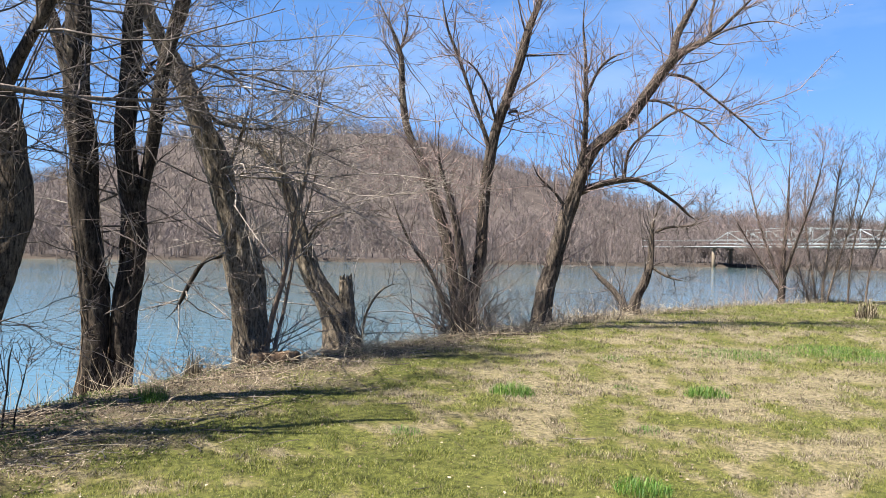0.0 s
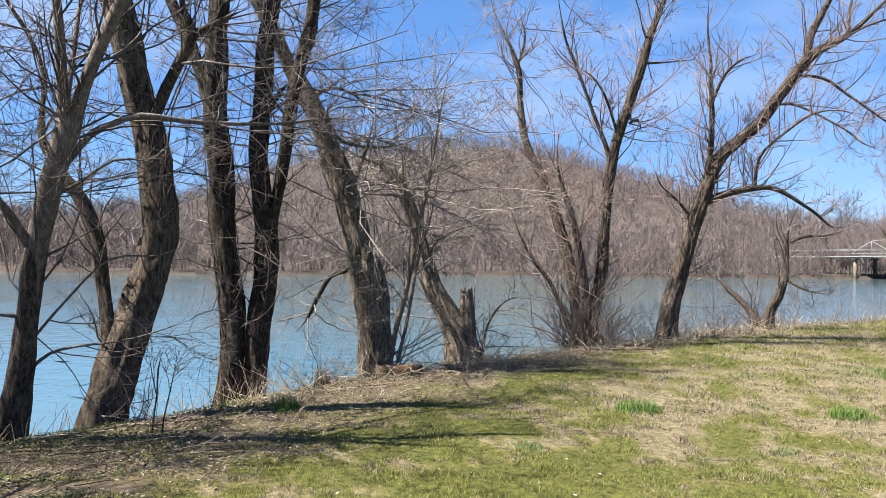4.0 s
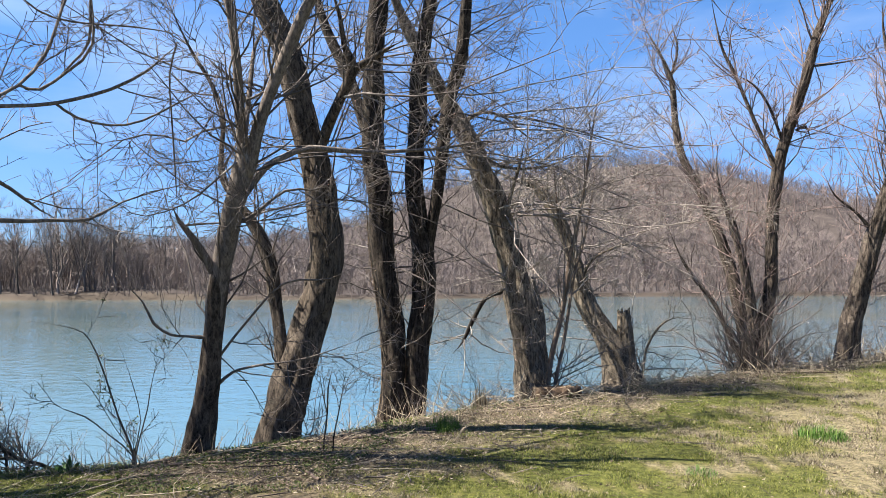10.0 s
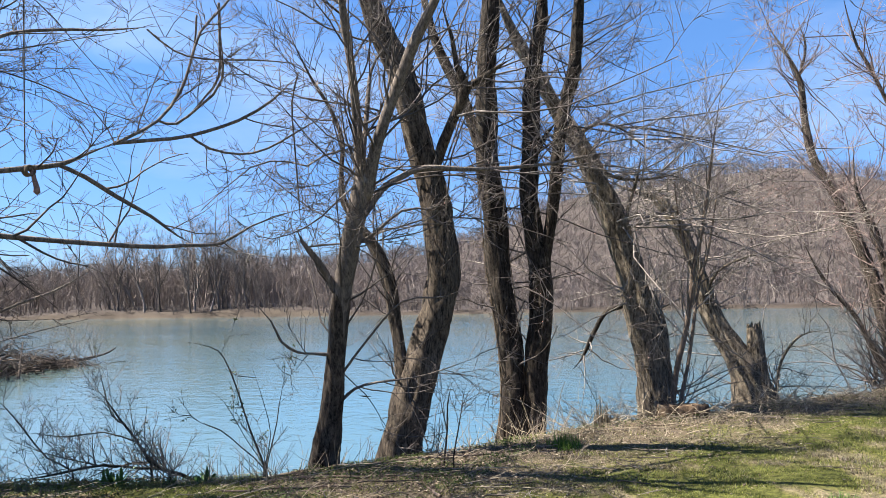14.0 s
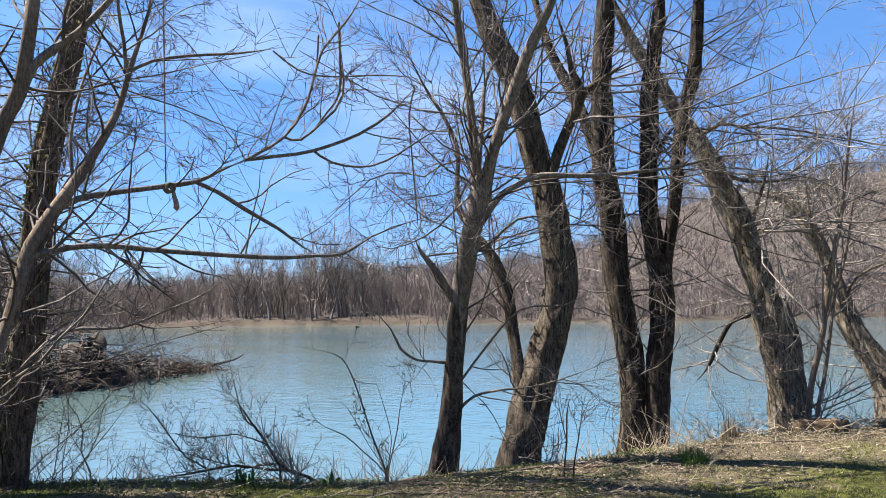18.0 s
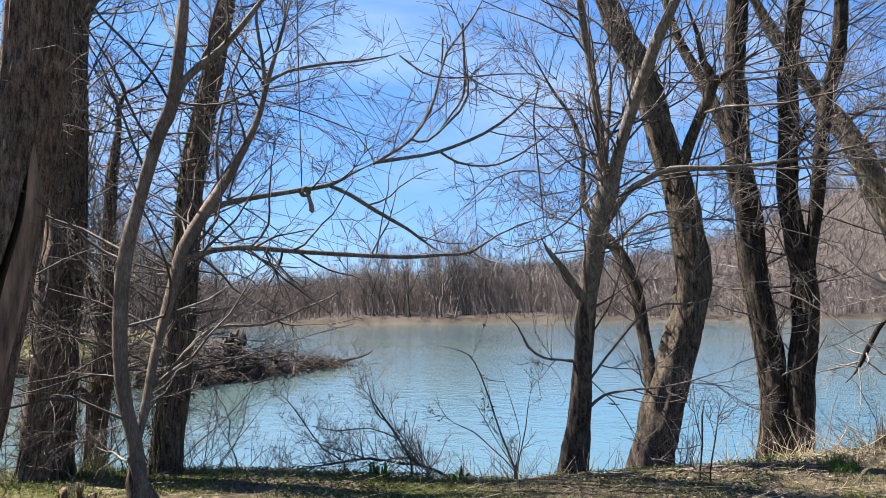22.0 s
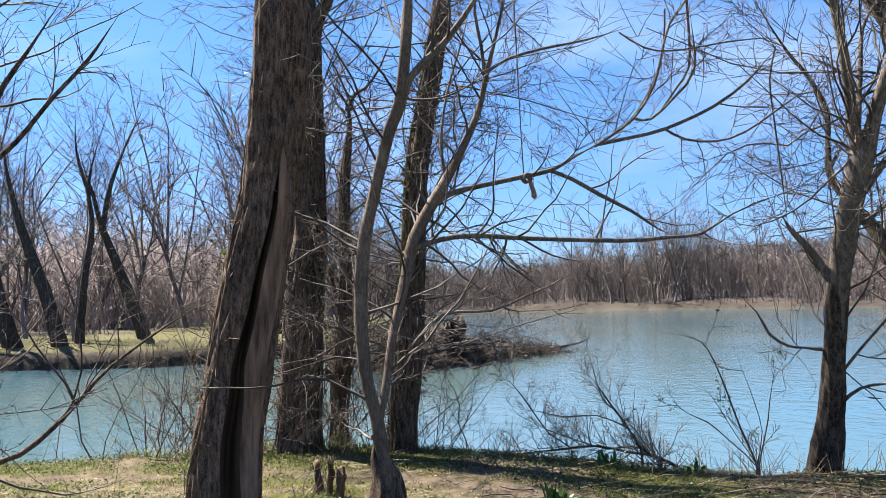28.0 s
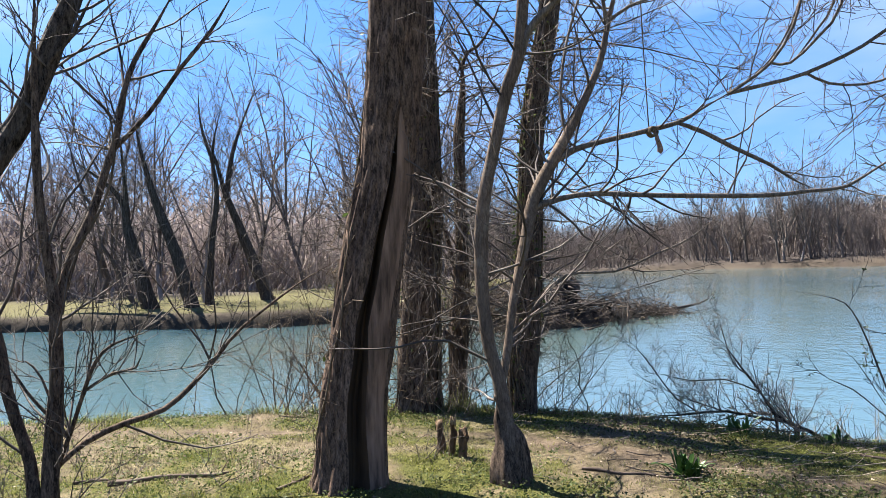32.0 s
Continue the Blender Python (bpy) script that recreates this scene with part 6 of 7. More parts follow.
def woods():
    rng = np.random.default_rng(77)
    fineset = [far_tree(rng, 1.0, 12, 5, 0.95, 4, 5, 4) for _ in range(7)]
    midset = [far_tree(rng, 1.0, 7, 3, 1.15, 3, 4, 3) for _ in range(8)]
    brush = [thicket(rng, 1.0, 9) for _ in range(5)]
    scatter("shore_woods", spots_on(rng, 20000, (-34, 66), (120, 250), 3, 20, 9, 15, 140), fineset, M["woods"], rng, "bare grey-brown trees lining the far river shore")
    scatter("tall_shore_clump", spots_on(rng, 40000, (44.5, 52), (150, 215), 2, 9, 20, 27, 13), fineset, M["woods_dark"], rng, "clump of tall dark many-stemmed trees on the far shore")
    scatter("tall_shore_woods", spots_on(rng, 9000, (40, 58), (130, 240), 4, 22, 15, 21, 26), fineset, M["woods_dark"], rng, "tall dark bare trees on the far shore")
    scatter("shore_brush", spots_on(rng, 20000, (-36, 66), (120, 260), 1.5, 14, 2.5, 5.5, 210), brush, M["woods"], rng, "grey brush along the far river shore", "brush")
    scatter("valley_woods", spots_on(rng, 9000, (-36, 66), (140, 300), 16, 110, 9, 15, 190), midset, M["woods"], rng, "bare grey woods on the flat beyond the far shore")
    scatter("left_bank_woods", spots_on(rng, 9000, (56, 114), (50, 100), 9, 45, 14, 22, 36), fineset, M["bank_trees"], rng, "tall bare trees on the opposite bank")
    scatter("tall_bank_woods", spots_on(rng, 9000, (70, 88), (48, 76), 2.5, 26, 16, 25, 7), fineset, M["bank_trees"], rng, "tall dark bare trees crowding the opposite bank")
    scatter("left_woods", spots_on(rng, 9000, (58, 114), (70, 200), 20, 140, 8, 12.5, 150), midset, M["bank_woods"], rng, "bare grey-brown woods behind the opposite bank")
    scatter("bank_weeds", spots_on(rng, 30000, (58, 114), (36, 80), 0.15, 1.6, 0.25, 0.55, 240), brush, M["weed"], rng, "green and brown weeds hanging over the opposite bank", "weeds")
    scatter("point_woods", spots_on(rng, 9000, (57, 69), (70, 175), 4, 34, 13, 19, 30), fineset, M["woods_dark"], rng, "dark bare trees on the point of the opposite bank")
    scatter("left_brush", spots_on(rng, 9000, (60, 112), (60, 125), 15, 70, 3, 6, 260), brush, M["bank_woods"], rng, "grey brush under the trees of the opposite bank", "brush")
    scatter("bank_brush", spots_on(rng, 9000, (58, 114), (36, 80), 0.4, 6, 0.4, 0.9, 34), brush, M["woods_dark"], rng, "dark brush over the edge of the opposite bank", "brush")
    hillset = [hill_tree(rng, 20) for _ in range(16)]
    scatter("back_woods", spots_on(rng, 20000, (57, 114), (78, 175), 20, 150, 6.5, 12.5, 3600), hillset, M["bank_woods"], rng, "dense grey-brown woods behind the opposite bank")
    spots = spots_on(rng, 40000, (-36, 60), (120, 260), 1.0, 12, 2.5, 7.0, 1200)
    az = np.degrees(np.arctan2(-spots[:, 0], spots[:, 1]))
    spots = spots[(az < 39) | (rng.random(len(az)) < 0.25)]
    scatter("shore_scrub", spots, hillset, M["woods"], rng, "fine grey-brown scrub along the far shore", "brush")
    scatter("flat_woods", spots_on(rng, 20000, (28, 72), (150, 330), 14, 200, 10, 15, 1700), hillset, M["woods"], rng, "dense grey-brown woods on the flat behind the far shore")
    spots = spots_on(rng, 24000, (-36, 112), (235, 545), 20, 900, 7.5, 11.5, 11000)
    az = np.degrees(np.arctan2(-spots[:, 0], spots[:, 1]))
    spots = spots[(az < 46) | (rng.random(len(az)) < 0.25)]
    scatter("hillside_woods", spots, hillset, M["hill_woods"], rng, "brown leafless woods covering the hillside")


woods()


# ---------------- bridge ----------------
def beam(a, b, w, h=None):
    """A straight bar between two points as verts and quads."""
    a, b = np.array(a, float), np.array(b, float)
    h = h or w
    t = unit(b - a)
    s = unit(np.cross(t, (0, 0, 1.0))) if abs(t[2]) < 0.95 else np.array((1.0, 0, 0))
    u = np.cross(s, t)
    v = np.array([p + s * i * w / 2 + u * j * h / 2 for p in (a, b) for i, j in ((-1, -1), (1, -1), (1, 1), (-1, 1))])
    f = np.array([(0, 1, 5, 4), (1, 2, 6, 5), (2, 3, 7, 6), (3, 0, 4, 7), (3, 2, 1, 0), (4, 5, 6, 7)])
    return v, f


def bridge():
    a, b = np.array((50.1, 227.2)), np.array((102.1, 97.2))
    d = (b - a) / np.linalg.norm(b - a)
    side = np.array((-d[1], d[0]))
    L = np.linalg.norm(b - a)
    root = thing("truss_bridge", Vector((*((a + b) / 2), 3.6)), "pale painted steel truss road bridge over the river", "bridge")

    def put(name, p0, z0, p1, z1, w, mat="steel", h=None):
        v, f = beam((*p0, z0), (*p1, z1), w, h)
        mesh_object(name, v, f, M[mat], root, smooth=False)

    span = L / 3
    put("deck", a + d * 20, 3.7, b, 3.7, 7.0, "steel", 0.32)
    for s in (-3.6, 3.6):
        o = side * s
        for k in (1, 2):
            n = 8
            xs = [a + o + d * (k * span + span * i / n) for i in range(n + 1)]
            tops = [4.4] + [4.4 + 3.3 * math.sin(math.pi * (0.18 + 0.64 * i / n)) ** 0.7 for i in range(1, n)] + [4.4]
            put("bottom_chord", xs[0], 4.4, xs[-1], 4.4, 0.2)
            for i in range(n):
                put("top_chord", xs[i], tops[i], xs[i + 1], tops[i + 1], 0.17)
                if i:
                    put("post", xs[i], 4.4, xs[i], tops[i], 0.14)
                    q = i + 1 if i < n / 2 else i - 1
                    put("diagonal", xs[i], tops[i], xs[q], 4.4, 0.12)
        put("railing", a + d * 20 + o, 5.3, b + o, 5.3, 0.12)
    for k in (1, 2, 3):
        for s in (-2.6, 2.6):
            p = a + d * (k * span) + side * s
            v, f = beam((*p, -3.0), (*p, 3.3), 0.66)
            pier = mesh_object("pier", v, f, M["concrete"], root, smooth=False)
            v, f = beam((*(p - side * 0.7), 3.2), (*(p + side * 0.7), 3.2), 1.1, 0.35)
            mesh_object("pier_cap", v, f, M["concrete"], pier, smooth=False)


bridge()


# ---------------- driftwood raft ----------------
def raft():
    rng = np.random.default_rng(5)
    root = thing("driftwood_pile", Vector((-33, 19, WATER_Z)), "dark tangled pile of driftwood stranded in the river", "driftwood")
    a, b = np.array((-29.5, 12.2)), np.array((-33.8, 23.6))
    d = unit(b - a)
    s = np.array((-d[1], d[0]))
    for k in range(210):
        u = rng.random() ** 1.2
        top = 1.35 * (1 - u) ** 0.7 + 0.15
        c = a + (b - a) * u + s * rng.normal(0, 0.95 * (1 - 0.6 * u))
        ang = rng.normal(0, 0.95)
        dr = d * math.cos(ang) + s * math.sin(ang)
        L = rng.uniform(0.8, 3.0) * (1 - 0.4 * u)
        z = WATER_Z + rng.uniform(-0.1, top)
        tilt = rng.normal(0, 0.26)
        p = np.array([(*(c + dr * L * (q - 0.5)), z + tilt * L * (q - 0.5) + 0.06 * math.sin(q * 5 + k)) for q in np.linspace(0, 1, 5)])
        p[:, 2] = np.maximum(p[:, 2], WATER_Z - 0.12)
        r = rng.uniform(0.02, 0.085)
        v, f = tube(np.column_stack([p, r * np.linspace(1, 0.5, 5)]), 6, 0.1, k)
        mesh_object("log", v, f, M["driftwood" if k % 9 == 0 else "dark_drift"], root)
    v, f = tube(spline([(-33.0, 22.0, -1.05, 0.13), (-34.0, 24.3, -0.98, 0.09), (-34.9, 26.4, -0.85, 0.05), (-35.2, 27.3, -0.6, 0.03)], 0.3), 7, 0.1, 9)
    mesh_object("log", v, f, M["dark_drift"], root)
    # the matted heart of the pile
    g = np.linspace(0, 1, 30)
    c = np.array([(*(a + (b - a) * (0.0 + 0.86 * q)), WATER_Z - 0.1 + 0.05 * (1 - q), 0.12 + 0.85 * (1 - q) ** 0.6) for q in g])
    v, f = tube(c, 30, 0.16, 77, 0.1)
    mesh_object("debris_mat", v, f, M["dark_drift"], root, "matted dark debris")
    # upturned root plate
    v, f = tube(spline([(-30.6, 15.3, -1.0, 0.62), (-30.8, 15.7, -0.2, 0.6), (-30.9, 16.1, 0.3, 0.5), (-30.9, 16.4, 0.62, 0.36), (-30.95, 16.5, 0.85, 0.2)], 0.07), 30, 0.3, 5, 0.14)
    wad = mesh_object("root_wad", v, f, M["dark_drift"], root)
    for k in range(34):
        dr = unit(rng.normal(0, 1, 3) * np.array((1, 1, 0.8)) + np.array((0, 0, 0.25)))
        p0 = np.array((-30.85, 16.0, -0.1 + rng.uniform(-0.2, 0.6)))
        p = p0 + dr * np.linspace(0.2, rng.uniform(0.6, 1.05), 4)[:, None] + rng.normal(0, 0.07, (4, 3))
        v, f = tube(np.column_stack([p, np.linspace(0.13, 0.03, 4)]), 6, 0.1, k)
        mesh_object("root", v, f, M["dark_drift"], wad)
    n = 1100
    u = rng.random(n) ** 1.1
    c = a[None] + (b - a)[None] * u[:, None] + s[None] * rng.normal(0, 1.0, (n, 1))
    P = np.zeros((n, 5, 3))
    P[:, 0, :2] = c
    P[:, 0, 2] = WATER_Z + rng.uniform(0, 1, n) * (1.8 * (1 - u) ** 0.8 + 0.2)
    dd = unit(rng.normal(0, 1, (n, 3)) * np.array((1, 1, 0.45)))
    for k in range(1, 5):
        P[:, k] = P[:, k - 1] + unit(dd + rng.normal(0, 0.25, dd.shape)) * rng.uniform(0.15, 0.45, (n, 1))
    P[:, :, 2] = np.maximum(P[:, :, 2], WATER_Z - 0.1)
    v, f = twig_mesh(P, np.full((n, 5), 0.017) * np.linspace(1, 0.5, 5))
    tagged(mesh_object("brushwood", v, f, M["dark_drift"], root), kind="stuff")


raft()


# ---------------- rope ----------------
def rope():
    x, y, z = -5.5, 3.4, 2.63
    root = thing("rope", Vector((x, y, z)), "old rope hung from above and knotted round a limb", "rope")
    v, f = tube(spline([(x - 0.045, y - 0.07, z + 3.2, 0.005), (x - 0.04, y - 0.06, z + 1.8, 0.005), (x - 0.05, y - 0.03, z + 0.6, 0.005), (x - 0.04, y - 0.02, z + 0.05, 0.005)], 0.15), 6, 0.05, 1)
    mesh_object("line", v, f, M["vine"], root, "dark hanging line")
    a = np.linspace(0, 6.28 * 4, 56)
    p = np.stack([x - 0.04 + 0.014 * a / 6.28, y - 0.01 + 0.034 * np.cos(a), z + 0.036 * np.sin(a)], -1)
    v, f = tube(np.column_stack([p, np.full(56, 0.011)]), 7, 0.05, 2)
    mesh_object("knot", v, f, M["vine"], root)
    v, f = tube(spline([(x - 0.01, y + 0.02, z + 0.03, 0.012), (x + 0.015, y + 0.02, z - 0.06, 0.018), (x + 0.03, y + 0.03, z - 0.12, 0.022), (x + 0.035, y + 0.03, z - 0.16, 0.026)], 0.03), 8, 0.12, 3)
    mesh_object("frayed_end", v, f, M["rope"], root, "pinkish brown frayed rope end")


rope()


# ---------------- stumps, tufts and plants ----------------
def tuft(x, y, radius, tall, n, label, name="grass_tuft", mat="tuft_grass", width=0.005, seed=1, spread=0.95, group="green tufts in the lawn"):
    rng = np.random.default_rng(seed)
    z = on_ground(x, y)
    root = thing(name, Vector((x, y, z)), label, "grass", group)
    a, r = rng.uniform(0, 6.28, n), radius * np.sqrt(rng.random(n))
    base = np.stack([x + r * np.cos(a), y + r * np.sin(a), np.full(n, z - 0.01)], -1)
    v, f = blades(base, tall * rng.uniform(0.3, 1.2, n) * (1.15 - 0.6 * (r / radius) ** 2), width, rng, spread)
    tagged(mesh_object("leaf_clump", v, f, M[mat], root, smooth=False), kind="stuff")


def blades(base, tall, width, rng, spread=0.5):
    """Bent grass blades of three triangles."""
    n = len(base)
    spread = np.broadcast_to(np.asarray(spread, float), (n,))
    a = rng.uniform(0, 6.28, n)
    lean = np.stack([np.cos(a), np.sin(a), np.zeros(n)], -1) * (spread * rng.uniform(0.1, 1.2, n))[:, None]
    b = a + 1.57 + rng.normal(0, 0.5, n)
    w = np.stack([np.cos(b), np.sin(b), np.zeros(n)], -1) * (np.asarray(width) * rng.uniform(0.6, 1.2, n) / 2)[:, None]
    up = np.array((0, 0, 1.0))
    m = base + (up * 0.62 + lean * 0.3) * tall[:, None]
    t = base + (up * (1 - 0.35 * spread)[:, None] + lean) * tall[:, None]
    v = np.stack([base - w, base + w, m + w * 0.8, m - w * 0.8, t], 1).reshape(-1, 3)
    k = np.arange(n)[:, None] * 5
    f = np.vstack([k + np.array([[0, 1, 2]]), k + np.array([[0, 2, 3]]), k + np.array([[3, 2, 4]])])
    return v, f


for i, (x, y, r, h, n) in enumerate(((-3.0, 7.85, 0.2, 0.24, 420), (0.8, 8.5, 0.26, 0.19, 560), (3.05, 8.7, 0.26, 0.16, 560), (1.37, 5.1, 0.2, 0.13, 480), (-0.3, 6.65, 0.14, 0.09, 140), (2.2, 9.1, 0.18, 0.08, 140), (4.7, 12.2, 0.9, 0.12, 2200), (6.6, 12.7, 1.1, 0.13, 3000), (6.2, 9.6, 0.5, 0.12, 1200), (2.6, 11.5, 0.3, 0.12, 160), (1.9, 6.9, 0.16, 0.08, 140))):
    tuft(x, y, r, h, n, "lush dark green tuft of grass in the lawn", seed=60 + i)
tuft(-8.55, 2.75, 0.22, 0.3, 260, "bright green tuft of grass at a tree's foot", seed=90, mat="green_grass", group="")
tuft(-9.3, -0.9, 0.3, 0.2, 260, "bright green grass on the bank's edge", seed=91, mat="green_grass", group="")


def leafy_plant(x, y, n, size, seed, label):
    """Broad strap leaves that arch from one crown."""
    rng = np.random.default_rng(seed)
    z = on_ground(x, y)
    root = thing("leafy_plant", Vector((x, y, z)), label, "plant")
    for k in range(n):
        a = rng.uniform(0, 6.28)
        d = np.array((math.cos(a), math.sin(a), 0))
        s = np.array((-d[1], d[0], 0))
        L, w, o = size * rng.uniform(0.5, 1.15), 0.017 * rng.uniform(0.7, 1.3), rng.uniform(0.1, 0.95)
        x1, y1 = x + rng.normal(0, 0.3 * size), y + rng.normal(0, 0.3 * size)
        rows = []
        for q, ww in ((0, 0.5), (0.3, 1.0), (0.6, 1.0), (0.85, 0.7), (1.0, 0.1)):
            c = np.array((x1, y1, z)) + d * (0.02 + L * o * q) + np.array((0, 0, L * (q * 1.1 - 0.75 * o * q * q)))
            rows += [c - s * w * ww, c + np.array((0, 0, -0.006)), c + s * w * ww]
        f = [(3 * i + j, 3 * i + j + 1, 3 * i + j + 4, 3 * i + j + 3) for i in range(4) for j in range(2)]
        mesh_object("leaf", np.array(rows), np.array(f), M["strap_leaf"], root)


leafy_plant(-5.25, 3.4, 64, 0.19, 71, "low clump of broad dark green leaves beside the dirt path")
leafy_plant(-6.25, 4.75, 22, 0.2, 72, "low green plant under the fallen branch")
leafy_plant(-5.6, 5.2, 18, 0.16, 73, "low green plant at the bank's edge")


def ragged_stub(x, y, r, h, label, mat, seed, lean=0.0):
    """A snapped sapling: a knotted post with a splintered top and side splinters."""
    rng = np.random.default_rng(seed)
    z = on_ground(x, y) - 0.05
    root = thing("sapling_stub", Vector((x, y, z)), label, "stump")
    u = np.linspace(0, 1, 7)
    pts = [(x + lean * q + rng.normal(0, 0.006), y + rng.normal(0, 0.006), z + h * q, r * (1.2 - 0.25 * q) * rng.uniform(0.85, 1.2)) for q in u]
    c = spline(pts, 0.015)
    v, f = tube(c, 14, 0.16, seed, 0.12)
    top = v[:, 2] > z + h * 0.9
    v[top, 2] += rng.uniform(-0.06, 0.05, top.sum())
    post = mesh_object("trunk_base", v, f, M[mat], root)
    for _ in range(4):
        a = rng.uniform(0, 6.28)
        q = np.array((math.cos(a), math.sin(a), 0)) * r * 0.7
        b = np.array((x + lean, y, z + h * 0.92)) + q
        P = np.stack([b, b + q * 0.4 + np.array((0, 0, 0.035)), b + q * 0.7 + np.array((0, 0, rng.uniform(0.05, 0.09)))])
        w, g = twig_mesh(P[None], np.array([[0.007, 0.005, 0.001]]), 4)
        mesh_object("splinter", w, g, M["pale_wood"], post)


def broad_stump(x, y, r, h, seed, label):
    """A wide low stump with a ragged rim and a sunken fibrous top."""
    rng = np.random.default_rng(seed)
    z = on_ground(x, y) - 0.06
    root = thing("tree_stump", Vector((x, y, z)), label, "stump")
    sides, rows = 40, ((0.0, 1.12), (0.35, 1.0), (0.7, 0.96), (0.95, 0.93), (1.0, 0.85))
    a = np.linspace(0, 2 * np.pi, sides, endpoint=False)
    out = r * (1 + 0.1 * np.sin(2 * a + 1) + 0.06 * np.sin(5 * a) + rng.normal(0, 0.035, sides))
    rim = h * (1 + 0.08 * np.sin(a * 2 + 2) + rng.normal(0, 0.04, sides))

    def ring(k, w):
        return np.stack([x + out * w * np.cos(a), y + 0.75 * out * w * np.sin(a), z + rim * k + rng.normal(0, 0.006, sides)], -1)

    def skin(rings):
        m = len(rings)
        i, j = np.meshgrid(np.arange(m - 1), np.arange(sides), indexing="ij")
        j2 = (j + 1) % sides
        return np.concatenate(rings), np.stack([i * sides + j, i * sides + j2, (i + 1) * sides + j2, (i + 1) * sides + j], -1).reshape(-1, 4)

    v, f = skin([ring(*q) for q in rows])
    foot = mesh_object("trunk_base", v, f, M["stump_bark"], root)
    v, f = skin([ring(1.004, 0.86), ring(0.93, 0.7), ring(0.95, 0.5), ring(0.88, 0.25), ring(0.9, 0.01)])
    mesh_object("cut_face", v, f, M["stump_bark"], foot, "crumbling fibrous top")


broad_stump(-2.35, 10.65, 0.34, 0.23, 81, "low broad reddish brown stump beside a leaning tree")
ragged_stub(-6.62, 1.9, 0.034, 0.3, "short snapped sapling stub in the grass", "stump_bark", 82, -0.05)
ragged_stub(-6.53, 1.95, 0.022, 0.36, "thin leaning snapped stub in the grass", "stump_bark", 85, 0.09)
ragged_stub(-6.42, 2.02, 0.032, 0.27, "short sapling stub with a ragged top", "stump_bark", 83, 0.02)
ragged_stub(-5.75, 6.35, 0.03, 0.24, "thin broken stub at the bank's edge", "bark_pale", 84, 0.02)
tuft(-3.1, 9.5, 0.11, 0.36, 150, "bundle of dead reed stalks on the bank", "dead_stalks", "dry_grass", 0.012, 86, 0.25, "")
tuft(11.5, 20.6, 0.3, 0.72, 200, "pale heap of dry grass and brush on the lawn", "dry_heap", "dry_grass", 0.022, 87, 1.0, "")


def shoots(x, y, n, tall, seed, name, label, mat="twig", spread=0.35, wide=0.15, thick=0.006, sub=5):
    """Brush: many stems from one place."""
    rng = np.random.default_rng(seed)
    z = on_ground(x, y)
    root = thing(name, Vector((x, y, z)), label, "shrub")
    P = np.zeros((n, 7, 3))
    P[:, 0, 0], P[:, 0, 1], P[:, 0, 2] = x + rng.normal(0, wide, n), y + rng.normal(0, wide, n), z - 0.03
    d = unit(np.stack([rng.normal(0, spread, n), rng.normal(0, spread, n), np.ones(n)], -1))
    L = tall * rng.uniform(0.35, 1.1, n)
    for k in range(1, 7):
        d = unit(d + rng.normal(0, 0.24, d.shape))
        P[:, k] = P[:, k - 1] + d * (L / 6)[:, None]
    R = thick * rng.uniform(0.5, 1.4, (n, 1)) * np.linspace(1, 0.3, 7)
    for k in range(min(n, 40)):
        v, f = twig_mesh(P[k:k + 1], R[k:k + 1], 5)
        mesh_object("stem", v, f, M[mat], root)
    P1, R1 = sprout(P, R, sub, 0.3 * tall, rng, lift=0.3, wander=0.2, k=5, rmax=thick * 0.6, rmin=0.002)
    P2, R2 = sprout(P1, R1, 3, 0.12 * tall, rng, lift=0.2, k=4, rmax=0.003, rmin=0.0018)
    ch = [twig_mesh(P1, R1), twig_mesh(P2, R2)]
    if n > 40:
        ch.append(twig_mesh(P[40:], R[40:], 4))
    v, f = join(ch)
    tagged(mesh_object("spray", v, f, M[mat], root), kind="stuff")


shoots(0.5, 15.0, 110, 2.2, 101, "shrub", "dense bare brush round the foot of a tree", "twig", 0.5, 0.26, 0.012, 4)
shoots(1.6, 16.6, 50, 1.2, 102, "shrub", "low bare brush on the bank's edge", "twig", 0.6, 0.4, 0.006)
shoots(3.4, 18.6, 60, 1.3, 103, "shrub", "low bare brush on the bank's edge", "twig", 0.6, 0.5, 0.007)
shoots(4.8, 20.4, 40, 1.3, 104, "shrub", "low bare brush on the bank's edge", "twig", 0.6, 0.5, 0.007)
shoots(7.4, 23.0, 30, 1.0, 105, "shrub", "dry bare brush on the bank's edge", "twig", 0.6, 0.6, 0.007)
shoots(11.0, 27.2, 26, 2.6, 106, "shrub", "bare brush at the foot of a small tree", "twig_red", 0.5, 0.5, 0.012)
shoots(13.6, 28.6, 40, 3.2, 107, "shrub", "pale bare brush at the lawn's far edge", "twig", 0.35, 0.8, 0.014)
shoots(-1.0, 13.6, 20, 0.9, 108, "shrub", "thin bare brush between two trees", "twig", 0.6, 0.3, 0.005)
shoots(-3.2, 10.4, 26, 1.7, 121, "shrub", "pale drooping brush between two trunks", "twig", 0.9, 0.4, 0.005, 6)
shoots(-3.9, 8.9, 12, 0.9, 109, "shrub", "thin bare shoots beside a double trunk", "twig", 0.5, 0.3, 0.004, 3)
shoots(-4.4, 7.3, 8, 0.9, 110, "shrub", "thin bare shoots beside a thick trunk", "twig", 0.4, 0.12, 0.005, 3)
shoots(-7.4, 4.7, 8, 1.0, 111, "shrub", "thin bare shoots at the bank's edge", "twig", 0.7, 0.4, 0.004, 4)
shoots(-6.5, 1.85, 10, 0.55, 112, "shrub", "thin shoots round two cut stubs", "twig", 0.6, 0.1, 0.004, 2)
